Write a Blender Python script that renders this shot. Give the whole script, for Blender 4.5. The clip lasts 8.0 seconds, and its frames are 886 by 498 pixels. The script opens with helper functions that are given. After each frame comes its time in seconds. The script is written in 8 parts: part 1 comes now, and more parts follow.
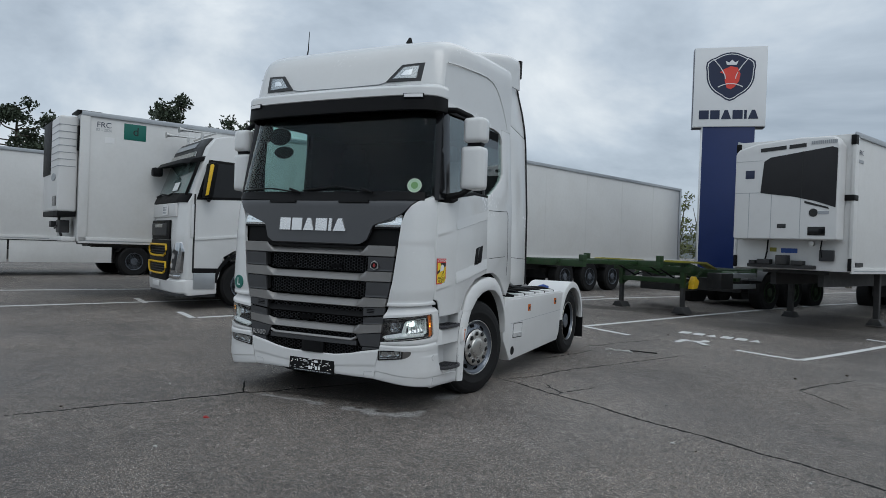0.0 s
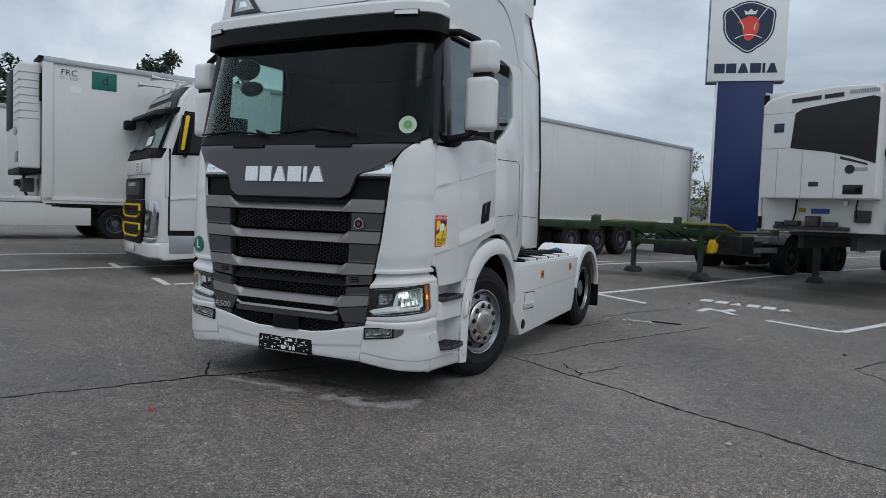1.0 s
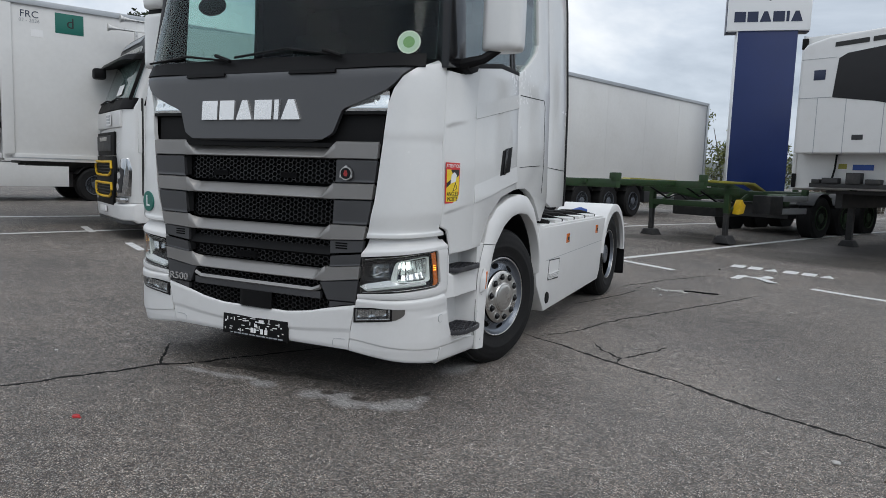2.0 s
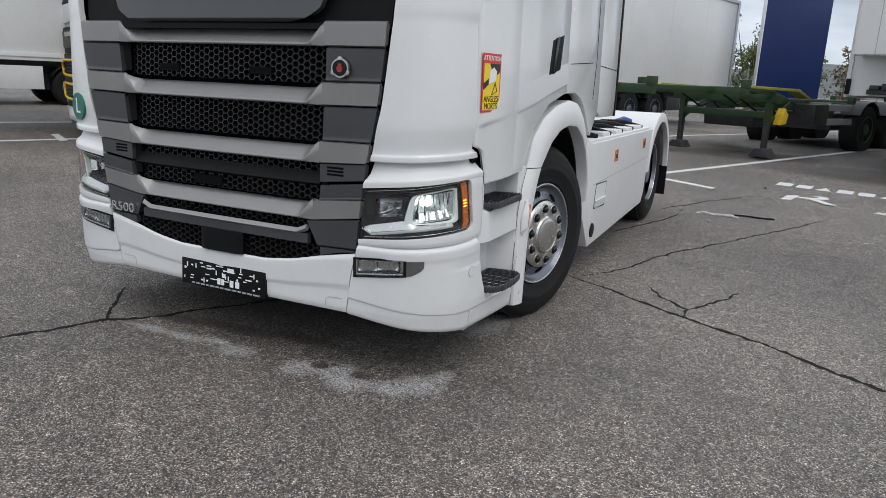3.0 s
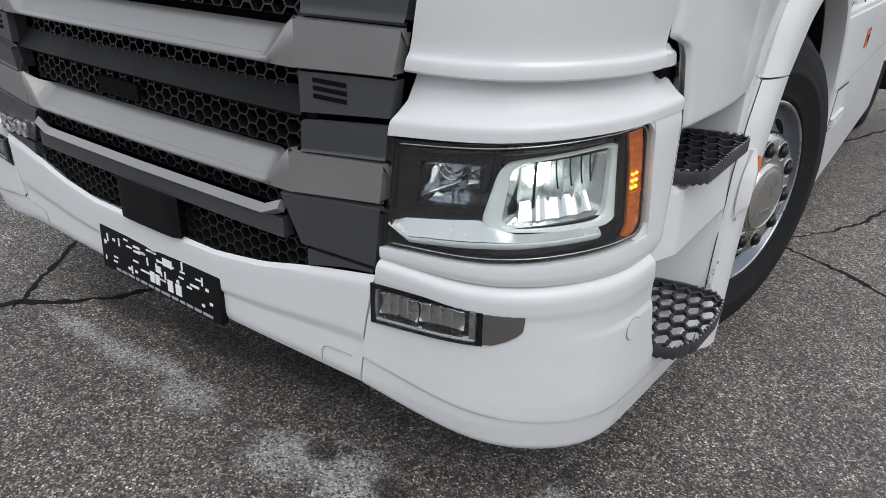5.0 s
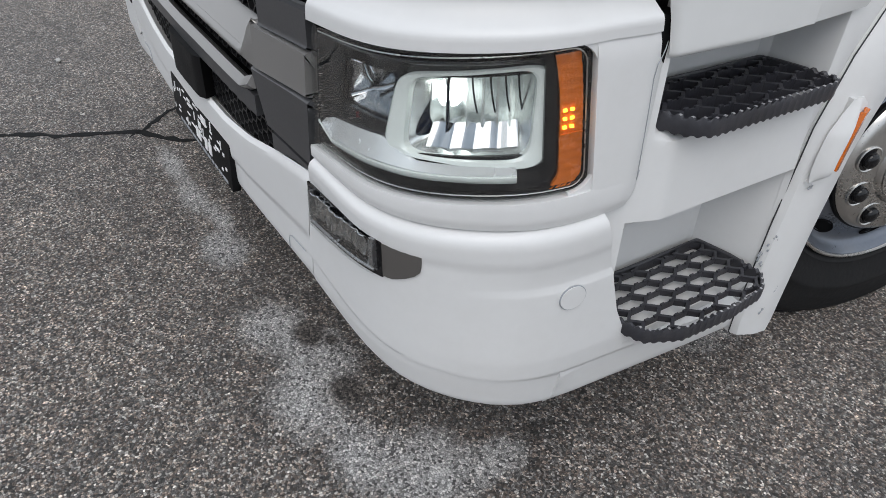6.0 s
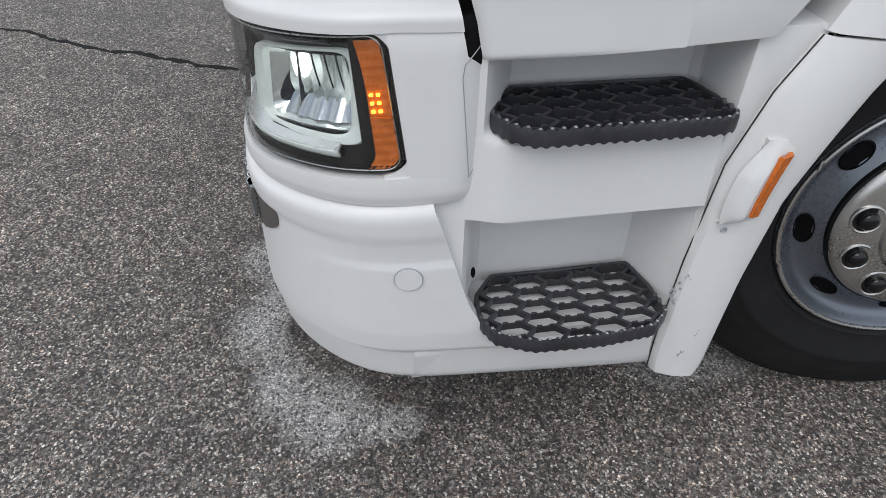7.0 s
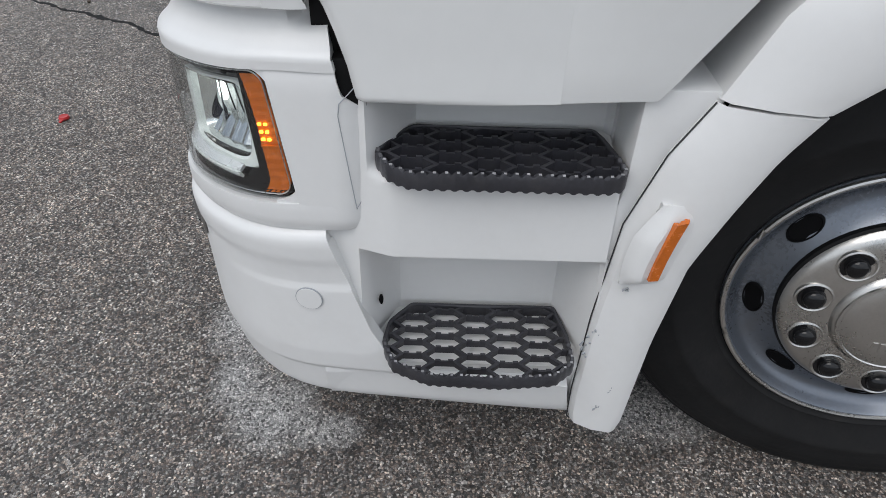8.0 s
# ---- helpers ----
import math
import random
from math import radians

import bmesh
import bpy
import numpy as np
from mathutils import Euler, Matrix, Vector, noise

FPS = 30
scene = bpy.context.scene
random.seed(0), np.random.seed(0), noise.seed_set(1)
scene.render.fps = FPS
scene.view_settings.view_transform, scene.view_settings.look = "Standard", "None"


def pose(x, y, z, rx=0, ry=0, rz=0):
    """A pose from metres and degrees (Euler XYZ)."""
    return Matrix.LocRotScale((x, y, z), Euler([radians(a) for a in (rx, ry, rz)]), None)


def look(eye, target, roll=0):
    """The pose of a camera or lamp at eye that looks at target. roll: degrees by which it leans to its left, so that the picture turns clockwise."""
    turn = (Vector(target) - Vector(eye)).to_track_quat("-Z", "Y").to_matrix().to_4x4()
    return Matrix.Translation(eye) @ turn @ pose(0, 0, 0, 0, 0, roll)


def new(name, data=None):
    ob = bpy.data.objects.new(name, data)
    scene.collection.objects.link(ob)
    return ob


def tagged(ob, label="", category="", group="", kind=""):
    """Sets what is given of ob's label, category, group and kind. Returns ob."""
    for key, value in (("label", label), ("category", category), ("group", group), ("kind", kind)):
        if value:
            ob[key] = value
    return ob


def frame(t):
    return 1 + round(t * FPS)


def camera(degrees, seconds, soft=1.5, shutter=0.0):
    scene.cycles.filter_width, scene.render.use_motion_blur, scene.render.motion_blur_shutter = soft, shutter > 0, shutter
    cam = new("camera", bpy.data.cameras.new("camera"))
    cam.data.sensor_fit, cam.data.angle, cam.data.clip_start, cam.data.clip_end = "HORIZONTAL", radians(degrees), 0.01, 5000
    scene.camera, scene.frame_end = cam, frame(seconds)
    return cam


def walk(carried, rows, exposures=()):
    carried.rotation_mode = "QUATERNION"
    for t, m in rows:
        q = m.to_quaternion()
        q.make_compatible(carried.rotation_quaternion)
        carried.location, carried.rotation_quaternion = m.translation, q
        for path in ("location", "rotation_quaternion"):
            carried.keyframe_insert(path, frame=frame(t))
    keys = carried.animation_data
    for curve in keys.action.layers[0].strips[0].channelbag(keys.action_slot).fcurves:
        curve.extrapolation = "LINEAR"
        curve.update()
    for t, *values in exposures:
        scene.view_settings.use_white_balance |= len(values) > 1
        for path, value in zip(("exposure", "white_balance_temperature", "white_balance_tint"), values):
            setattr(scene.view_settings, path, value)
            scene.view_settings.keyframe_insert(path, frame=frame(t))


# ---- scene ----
cam = camera(65.5, 8.0, soft=0.45)
PATH = [
    (0, (4.245, -5.619, 1.624), (3.356, -3.828, 1.617), 2.1),
    (0.5, (3.977, -5.074, 1.579), (3.091, -3.281, 1.53), 1.9),
    (1, (3.692, -4.516, 1.542), (2.81, -2.725, 1.432), 2.1),
    (1.5, (3.378, -3.981, 1.507), (2.5, -2.191, 1.35), 2.0),
    (1.7, (3.265, -3.768, 1.465), (2.389, -1.979, 1.28), 2.0),
    (2.8, (2.549, -2.637, 1.404), (1.692, -0.872, 1.016), 2.3),
    (3, (2.427, -2.445, 1.388), (1.579, -0.698, 0.91), 2.4),
    (3.5, (2.129, -1.954, 1.386), (1.276, -0.234, 0.825), 2.3),
    (4, (1.812, -1.567, 1.343), (0.927, 0.11, 0.707), 2.4),
    (4.5, (1.616, -1.192, 1.282), (0.697, 0.425, 0.546), 2.0),
    (4.7, (1.584, -1.048, 1.263), (0.636, 0.533, 0.488), 1.9),
    (5.8, (1.756, -0.43, 1.257), (0.438, 0.585, 0.147), 2.9),
    (6, (1.835, -0.322, 1.269), (0.49, 0.576, 0.092), 2.8),
    (6.5, (2.052, -0.045, 1.301), (0.591, 0.58, 0.086), 2.5),
    (7, (2.105, 0.217, 1.325), (0.581, 0.551, 0.074), 2.4),
    (7.5, (2.125, 0.411, 1.366), (0.586, 0.557, 0.097), 2.1),
    (8, (2.135, 0.586, 1.392), (0.573, 0.595, 0.143), 1.8),
]
EXPOSURES = [(0.0, 0.17, 6300, 7), (1.0, 0.26, 6350, 8), (1.5, 0.42, 6450, 9), (3.0, 0.76, 6650, 11), (3.5, 0.92, 6620, 11), (4.5, 0.90, 6620, 11), (6.0, 0.86, 6620, 11), (8.0, 0.86, 6620, 11)]
walk(cam, [(t, look(eye, target, roll)) for t, eye, target, roll in PATH], EXPOSURES)

# ---- light ----
world = bpy.data.worlds.new("overcast_sky")
scene.world = world
world.use_nodes = True
wt = world.node_tree
wt.nodes.clear()


def wnode(kind, **props):
    n = wt.nodes.new(kind)
    for k, v in props.items():
        if k == "sky_type":
            n.sky_type = v
        elif k == "sun_disc":
            n.sun_disc = v
        elif k == "sun_elevation":
            n.sun_elevation = v
        elif k == "sun_rotation":
            n.sun_rotation = v
        elif k == "blend_type":
            n.blend_type = v
        elif k == "data_type":
            n.data_type = v
    return n


SKY_LOW, SKY_HIGH = 0.79, 1.11
SUN_ELEVATION, SUN_ROTATION = radians(53), radians(138)
sky = wnode("ShaderNodeTexSky", sky_type="NISHITA", sun_disc=False, sun_elevation=SUN_ELEVATION, sun_rotation=SUN_ROTATION)
sky_level = wnode("ShaderNodeMix", data_type="RGBA", blend_type="MULTIPLY")
sky_level.inputs[0].default_value = 1.0
sky_level.inputs[7].default_value = (0.10, 0.10, 0.10, 1)
wt.links.new(sky.outputs[0], sky_level.inputs[6])
coord = wnode("ShaderNodeTexCoord")
place = wnode("ShaderNodeMapping")
place.inputs["Scale"].default_value = (1.0, 1.0, 2.1)
place.inputs["Location"].default_value = (3.1, 0.7, 0.2)
wt.links.new(coord.outputs["Generated"], place.inputs[0])
puffs = wnode("ShaderNodeTexNoise")
puffs.inputs["Scale"].default_value = 1.7
puffs.inputs["Detail"].default_value = 7
puffs.inputs["Roughness"].default_value = 0.56
puffs.inputs["Distortion"].default_value = 0.35
wt.links.new(place.outputs[0], puffs.inputs["Vector"])
tones = wnode("ShaderNodeValToRGB")
tones.color_ramp.elements[0].position, tones.color_ramp.elements[0].color = 0.36, (0.36, 0.42, 0.50, 1)
tones.color_ramp.elements[1].position, tones.color_ramp.elements[1].color = 0.64, (0.97, 1.0, 1.03, 1)
middle = tones.color_ramp.elements.new(0.5)
middle.color = (0.60, 0.67, 0.76, 1)
wt.links.new(puffs.outputs["Fac"], tones.inputs[0])
cover = wnode("ShaderNodeMix", data_type="RGBA", blend_type="MIX")
cover.inputs[0].default_value = 0.93
wt.links.new(sky_level.outputs[2], cover.inputs[6])
wt.links.new(tones.outputs[0], cover.inputs[7])
# an overcast sky is brightest overhead
split = wnode("ShaderNodeSeparateXYZ")
wt.links.new(coord.outputs["Generated"], split.inputs[0])
lift = wnode("ShaderNodeMapRange")
lift.inputs[1].default_value, lift.inputs[2].default_value, lift.inputs[3].default_value, lift.inputs[4].default_value = 0.25, 1.0, SKY_LOW, SKY_HIGH
wt.links.new(split.outputs[2], lift.inputs[0])
glow = wnode("ShaderNodeBackground")
wt.links.new(lift.outputs[0], glow.inputs[1])
wt.links.new(cover.outputs[2], glow.inputs[0])
out = wnode("ShaderNodeOutputWorld")
wt.links.new(glow.outputs[0], out.inputs[0])

sun_data = bpy.data.lights.new("sun", "SUN")
sun_data.energy, sun_data.angle, sun_data.color = 0.65, radians(40), (1.0, 0.97, 0.93)
sun = new("sun", sun_data)
sun.matrix_world = look((10, -11, 20), (0, 0, 0))


# ---- materials ----
def stuff(name, colour, rough=0.5, metal=0.0, spread=0.12, scale=6.0, grain=80.0, bump=0.0, coat=0.0, rough_spread=0.08, dirt=None, dirt_amount=0.0, shine=0.5):
    """A principled material whose colour and gloss wander at two scales, with fine relief."""
    m = bpy.data.materials.new(name)
    m.use_nodes = True
    nt = m.node_tree
    bsdf = nt.nodes["Principled BSDF"]
    tc = nt.nodes.new("ShaderNodeTexCoord")
    big, fine = nt.nodes.new("ShaderNodeTexNoise"), nt.nodes.new("ShaderNodeTexNoise")
    big.inputs["Scale"].default_value, big.inputs["Detail"].default_value = scale, 5
    fine.inputs["Scale"].default_value, fine.inputs["Detail"].default_value = grain, 3
    for n in (big, fine):
        nt.links.new(tc.outputs["Object"], n.inputs["Vector"])
    blend = nt.nodes.new("ShaderNodeMath")
    blend.operation = "MULTIPLY_ADD"
    blend.inputs[1].default_value = 0.65
    half = nt.nodes.new("ShaderNodeMath")
    half.operation = "MULTIPLY"
    half.inputs[1].default_value = 0.35
    nt.links.new(fine.outputs["Fac"], half.inputs[0])
    nt.links.new(big.outputs["Fac"], blend.inputs[0])
    nt.links.new(half.outputs[0], blend.inputs[2])
    ramp = nt.nodes.new("ShaderNodeValToRGB")
    lo = [max(0.0, c * (1 - spread)) for c in colour]
    hi = [min(1.0, c * (1 + spread)) for c in colour]
    ramp.color_ramp.elements[0].position, ramp.color_ramp.elements[0].color = 0.32, (*lo, 1)
    ramp.color_ramp.elements[1].position, ramp.color_ramp.elements[1].color = 0.68, (*hi, 1)
    nt.links.new(blend.outputs[0], ramp.inputs[0])
    last = ramp.outputs[0]
    if dirt:
        spots = nt.nodes.new("ShaderNodeTexNoise")
        spots.inputs["Scale"].default_value, spots.inputs["Detail"].default_value, spots.inputs["Roughness"].default_value = scale * 2.2, 9, 0.7
        nt.links.new(tc.outputs["Object"], spots.inputs["Vector"])
        cut = nt.nodes.new("ShaderNodeMapRange")
        cut.inputs[1].default_value, cut.inputs[2].default_value, cut.inputs[4].default_value = 0.5, 0.78, dirt_amount
        nt.links.new(spots.outputs["Fac"], cut.inputs[0])
        mix = nt.nodes.new("ShaderNodeMix")
        mix.data_type = "RGBA"
        mix.inputs[7].default_value = (*dirt, 1)
        nt.links.new(cut.outputs[0], mix.inputs[0])
        nt.links.new(last, mix.inputs[6])
        last = mix.outputs[2]
    nt.links.new(last, bsdf.inputs["Base Color"])
    rr = nt.nodes.new("ShaderNodeMapRange")
    rr.inputs[1].default_value, rr.inputs[2].default_value = 0.3, 0.7
    rr.inputs[3].default_value, rr.inputs[4].default_value = max(0.02, rough - rough_spread), min(1.0, rough + rough_spread)
    nt.links.new(blend.outputs[0], rr.inputs[0])
    nt.links.new(rr.outputs[0], bsdf.inputs["Roughness"])
    bsdf.inputs["Metallic"].default_value = metal
    bsdf.inputs["Specular IOR Level"].default_value = shine
    bsdf.inputs["Coat Weight"].default_value = coat
    bsdf.inputs["Coat Roughness"].default_value = 0.06
    if bump:
        b = nt.nodes.new("ShaderNodeBump")
        b.inputs["Strength"].default_value, b.inputs["Distance"].default_value = min(1.0, bump), 0.004
        nt.links.new(fine.outputs["Fac"], b.inputs["Height"])
        nt.links.new(b.outputs[0], bsdf.inputs["Normal"])
    return m


def glass(name, colour=(0.9, 0.95, 0.95), rough=0.02, fall=4.0, least=0.022):
    """Clear or dark-tinted glass: a sharp gloss over a see-through sheet."""
    m = bpy.data.materials.new(name)
    m.use_nodes = True
    nt = m.node_tree
    nt.nodes.clear()
    clear, gloss, mix, lw, end = (nt.nodes.new(k) for k in ("ShaderNodeBsdfTransparent", "ShaderNodeBsdfGlossy", "ShaderNodeMixShader", "ShaderNodeLayerWeight", "ShaderNodeOutputMaterial"))
    steep, share = nt.nodes.new("ShaderNodeMath"), nt.nodes.new("ShaderNodeMapRange")
    steep.operation, steep.inputs[1].default_value = "POWER", fall
    share.inputs[3].default_value, share.inputs[4].default_value = least, 0.7
    clear.inputs[0].default_value = (*colour, 1)
    gloss.inputs["Roughness"].default_value = rough
    lw.inputs[0].default_value = 0.5
    nt.links.new(lw.outputs["Facing"], steep.inputs[0])
    nt.links.new(steep.outputs[0], share.inputs[0])
    nt.links.new(share.outputs[0], mix.inputs[0])
    nt.links.new(clear.outputs[0], mix.inputs[1])
    nt.links.new(gloss.outputs[0], mix.inputs[2])
    nt.links.new(mix.outputs[0], end.inputs[0])
    return m


def lamp_glow(name, colour, power):
    m = bpy.data.materials.new(name)
    m.use_nodes = True
    b = m.node_tree.nodes["Principled BSDF"]
    b.inputs["Base Color"].default_value = (*colour, 1)
    b.inputs["Emission Color"].default_value = (*colour, 1)
    b.inputs["Emission Strength"].default_value = power
    return m


WHITE = stuff("white_truck_paint", (0.67, 0.675, 0.67), 0.24, spread=0.02, scale=1.6, grain=30, coat=0.5, rough_spread=0.05, dirt=(0.5, 0.48, 0.44), dirt_amount=0.10)
WHITE_PLASTIC = stuff("white_bumper_plastic", (0.66, 0.66, 0.655), 0.38, spread=0.02, scale=2.5, grain=60, bump=0.02, dirt=(0.45, 0.43, 0.40), dirt_amount=0.14)
TRAILER_WHITE = stuff("white_trailer_panel", (0.64, 0.64, 0.63), 0.4, spread=0.05, scale=0.8, grain=12, dirt=(0.48, 0.46, 0.42), dirt_amount=0.22)
GRILLE_GREY = stuff("dark_grey_metallic_plastic", (0.060, 0.061, 0.065), 0.4, metal=0.3, spread=0.08, scale=4, grain=220, coat=0.15)
SLAT_SILVER = stuff("silver_grey_slat_paint", (0.235, 0.229, 0.223), 0.36, metal=0.4, spread=0.06, scale=5, grain=240, coat=0.2)
BLACK = stuff("black_plastic", (0.0065, 0.0065, 0.007), 0.55, spread=0.25, scale=7, grain=120, bump=0.08, shine=0.14)
MESH_BLACK = stuff("black_mesh_plastic", (0.010, 0.010, 0.011), 0.36, spread=0.2, scale=7, grain=120, shine=0.6)
# near-black for holes and cavities, whose shade is put into the colour
DEEP = stuff("cavity_black", (0.004, 0.004, 0.0045), 0.8, spread=0.2, shine=0.08)
GLOSS_BLACK = stuff("glossy_black_plastic", (0.007, 0.007, 0.008), 0.14, spread=0.2, coat=0.12, rough_spread=0.03, shine=0.3)
STEP_GREY = stuff("grey_black_step_plastic", (0.030, 0.030, 0.036), 0.42, spread=0.25, scale=9, grain=160, bump=0.12, dirt=(0.10, 0.095, 0.09), dirt_amount=0.25)
# light grey that paints glints on the step teeth
STEP_GLINT = stuff("step_glint_grey", (0.30, 0.30, 0.31), 0.35, spread=0.4, scale=40)
RUBBER = stuff("tyre_rubber", (0.009, 0.009, 0.0095), 0.75, spread=0.3, scale=8, grain=90, bump=0.2, dirt=(0.04, 0.036, 0.033), dirt_amount=0.2, shine=0.25)
STEEL = stuff("brushed_stainless_steel", (0.56, 0.55, 0.53), 0.3, metal=1.0, spread=0.08, scale=9, grain=200, dirt=(0.3, 0.28, 0.25), dirt_amount=0.3)
RIM = stuff("grey_blue_rim_steel", (0.145, 0.162, 0.19), 0.30, metal=0.6, spread=0.12, scale=6, grain=120, dirt=(0.12, 0.11, 0.10), dirt_amount=0.4)
BOWL = stuff("bright_lamp_reflector", (0.74, 0.76, 0.75), 0.2, metal=0.8, spread=0.03)
CHROME = stuff("chrome_reflector", (0.86, 0.87, 0.88), 0.08, metal=1.0, spread=0.03)
LETTER_METAL = stuff("satin_chrome_letters", (0.72, 0.72, 0.72), 0.25, metal=0.8, spread=0.04)
AMBER = stuff("amber_lens", (0.58, 0.13, 0.006), 0.25, spread=0.15, scale=60, grain=300, bump=0.3, coat=0.5)
YELLOW = stuff("yellow_paint", (0.80, 0.50, 0.02), 0.4, spread=0.08, dirt=(0.25, 0.17, 0.05), dirt_amount=0.4)
STICKER_YELLOW = stuff("yellow_sticker_foil", (0.85, 0.60, 0.02), 0.4, spread=0.03)
STICKER_RED = stuff("red_sticker_foil", (0.62, 0.03, 0.03), 0.4, spread=0.04)
STICKER_GREEN = stuff("green_sticker_foil", (0.004, 0.13, 0.10), 0.4, spread=0.05)
PRINT_BLACK = stuff("black_print", (0.012, 0.012, 0.012), 0.5, spread=0.1)
PRINT_WHITE = stuff("white_print", (0.8, 0.8, 0.8), 0.5, spread=0.03)
PRINT_GREY = stuff("grey_print", (0.32, 0.34, 0.36), 0.5, spread=0.05)
BLUE = stuff("dark_blue_sign_panel", (0.005, 0.018, 0.095), 0.35, spread=0.1, scale=1.2, grain=15)
SIGN_WHITE = stuff("white_sign_panel", (0.74, 0.75, 0.76), 0.35, spread=0.03, scale=0.7)
SIGN_RED = stuff("red_sign_shape", (0.7, 0.06, 0.04), 0.4, spread=0.04)
SIGN_NAVY = stuff("navy_sign_shape", (0.012, 0.02, 0.055), 0.4, spread=0.05)
CHASSIS_BLACK = stuff("dusty_black_chassis_steel", (0.022, 0.022, 0.023), 0.6, spread=0.3, scale=3, grain=50, dirt=(0.09, 0.08, 0.07), dirt_amount=0.5)
CHASSIS_GREEN = stuff("green_chassis_paint", (0.013, 0.042, 0.010), 0.5, spread=0.25, scale=3, grain=40, dirt=(0.05, 0.04, 0.03), dirt_amount=0.6)
CHASSIS_YELLOW = stuff("worn_yellow_green_paint", (0.26, 0.24, 0.03), 0.5, spread=0.2, scale=3, grain=40, dirt=(0.05, 0.06, 0.03), dirt_amount=0.5)
ALUMINIUM = stuff("grey_aluminium_profile", (0.42, 0.44, 0.46), 0.42, metal=0.7, spread=0.08, scale=3)
GREY_PLASTIC = stuff("dark_grey_plastic", (0.022, 0.023, 0.025), 0.5, spread=0.1)
# one near-black for everything in the cab, its inner shade put into the colour
CAB_INSIDE = stuff("dark_cab_inside", (0.006, 0.0065, 0.0075), 0.85, spread=0.2, shine=0.08)
LINE_WHITE = stuff("worn_white_road_paint", (0.62, 0.62, 0.61), 0.7, spread=0.08, scale=7, grain=60, bump=0.2, dirt=(0.10, 0.10, 0.10), dirt_amount=0.75)
CRACK = stuff("black_crack_fill", (0.008, 0.008, 0.008), 0.8, spread=0.3, bump=0.3, shine=0.2)
BARK = stuff("brown_bark", (0.07, 0.055, 0.042), 0.9, spread=0.35, scale=4, grain=50, bump=0.6)
LEAF = stuff("dark_pine_needles", (0.028, 0.042, 0.022), 0.7, spread=0.5, scale=2.5, grain=30)
BUSH = stuff("spring_green_leaves", (0.10, 0.115, 0.03), 0.7, spread=0.5, scale=2.5, grain=30)
HILL = stuff("hazy_wooded_hill", (0.10, 0.115, 0.115), 0.95, spread=0.3, scale=0.05, grain=0.6)
FENCE = stuff("galvanised_fence_wire", (0.28, 0.29, 0.26), 0.5, metal=0.6, spread=0.1)
RED_BIT = stuff("red_plastic_scrap", (0.45, 0.02, 0.02), 0.4)
SCRAP = stuff("pale_scrap", (0.42, 0.41, 0.39), 0.7, spread=0.2)
BLUE_HOSE = stuff("blue_hose_fitting", (0.01, 0.06, 0.28), 0.4)
WINDOW = glass("tinted_cab_glass", (0.70, 0.82, 0.80), 0.02, 2.0)
SCREEN = glass("windscreen_glass", (0.80, 0.88, 0.87), 0.02, 4.0, 0.013)
LENS = glass("clear_lamp_lens", (0.97, 0.98, 0.98), 0.015, 4.0, 0.045)
LAMP_ON = lamp_glow("lit_headlamp", (0.92, 1.0, 0.96), 3.5)
LAMP_RING = stuff("pale_clear_lamp_ring", (0.76, 0.80, 0.77), 0.16, spread=0.05, scale=30, grain=120, coat=0.8)
BLADE = stuff("satin_silver_lamp_trim", (0.70, 0.71, 0.71), 0.25, metal=0.4, spread=0.015, scale=6, grain=30)
LAMP_MASK = stuff("dark_grey_lamp_mask", (0.008, 0.008, 0.010), 0.20, spread=0.15, coat=0.15, rough_spread=0.03)
DIM_CHROME = stuff("grey_chrome_reflector", (0.48, 0.49, 0.50), 0.10, metal=1.0, spread=0.05)
NAVY_GLASS = stuff("dark_blue_glossy_liner", (0.006, 0.010, 0.022), 0.08, spread=0.2, coat=0.6, rough_spread=0.03)
FOG_GREY = stuff("warm_grey_metallic_trim", (0.13, 0.122, 0.115), 0.4, metal=0.4, spread=0.06, scale=6, grain=240)
FOG_FRAME = stuff("satin_grey_lamp_frame", (0.33, 0.33, 0.335), 0.28, metal=0.8, spread=0.05)
FOG_CHROME = stuff("dim_chrome_reflector", (0.62, 0.63, 0.64), 0.10, metal=1.0, spread=0.05)
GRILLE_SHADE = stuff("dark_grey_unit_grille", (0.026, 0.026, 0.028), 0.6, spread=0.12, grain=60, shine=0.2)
BADGE_RED = stuff("dark_red_enamel", (0.30, 0.02, 0.02), 0.3, spread=0.1, coat=0.4)
LIT_REFLECTOR = stuff("lit_chrome_reflector", (0.62, 0.66, 0.67), 0.16, metal=0.8, spread=0.05, scale=40, grain=300, bump=0.15)
_nt = LIT_REFLECTOR.node_tree
_glow = _nt.nodes.new("ShaderNodeTexNoise")
_glow.inputs["Scale"].default_value, _glow.inputs["Detail"].default_value = 26.0, 4.0
_tc = _nt.nodes.new("ShaderNodeTexCoord")
_nt.links.new(_tc.outputs["Object"], _glow.inputs["Vector"])
_cut = _nt.nodes.new("ShaderNodeMapRange")
_cut.inputs[1].default_value, _cut.inputs[2].default_value, _cut.inputs[3].default_value, _cut.inputs[4].default_value = 0.42, 0.72, 0.04, 0.42
_nt.links.new(_glow.outputs["Fac"], _cut.inputs[0])
_b = _nt.nodes["Principled BSDF"]
_b.inputs["Emission Color"].default_value = (0.88, 1.0, 0.96, 1)
_nt.links.new(_cut.outputs[0], _b.inputs["Emission Strength"])
AMBER_ON = lamp_glow("lit_amber_led", (1.0, 0.42, 0.02), 5.0)


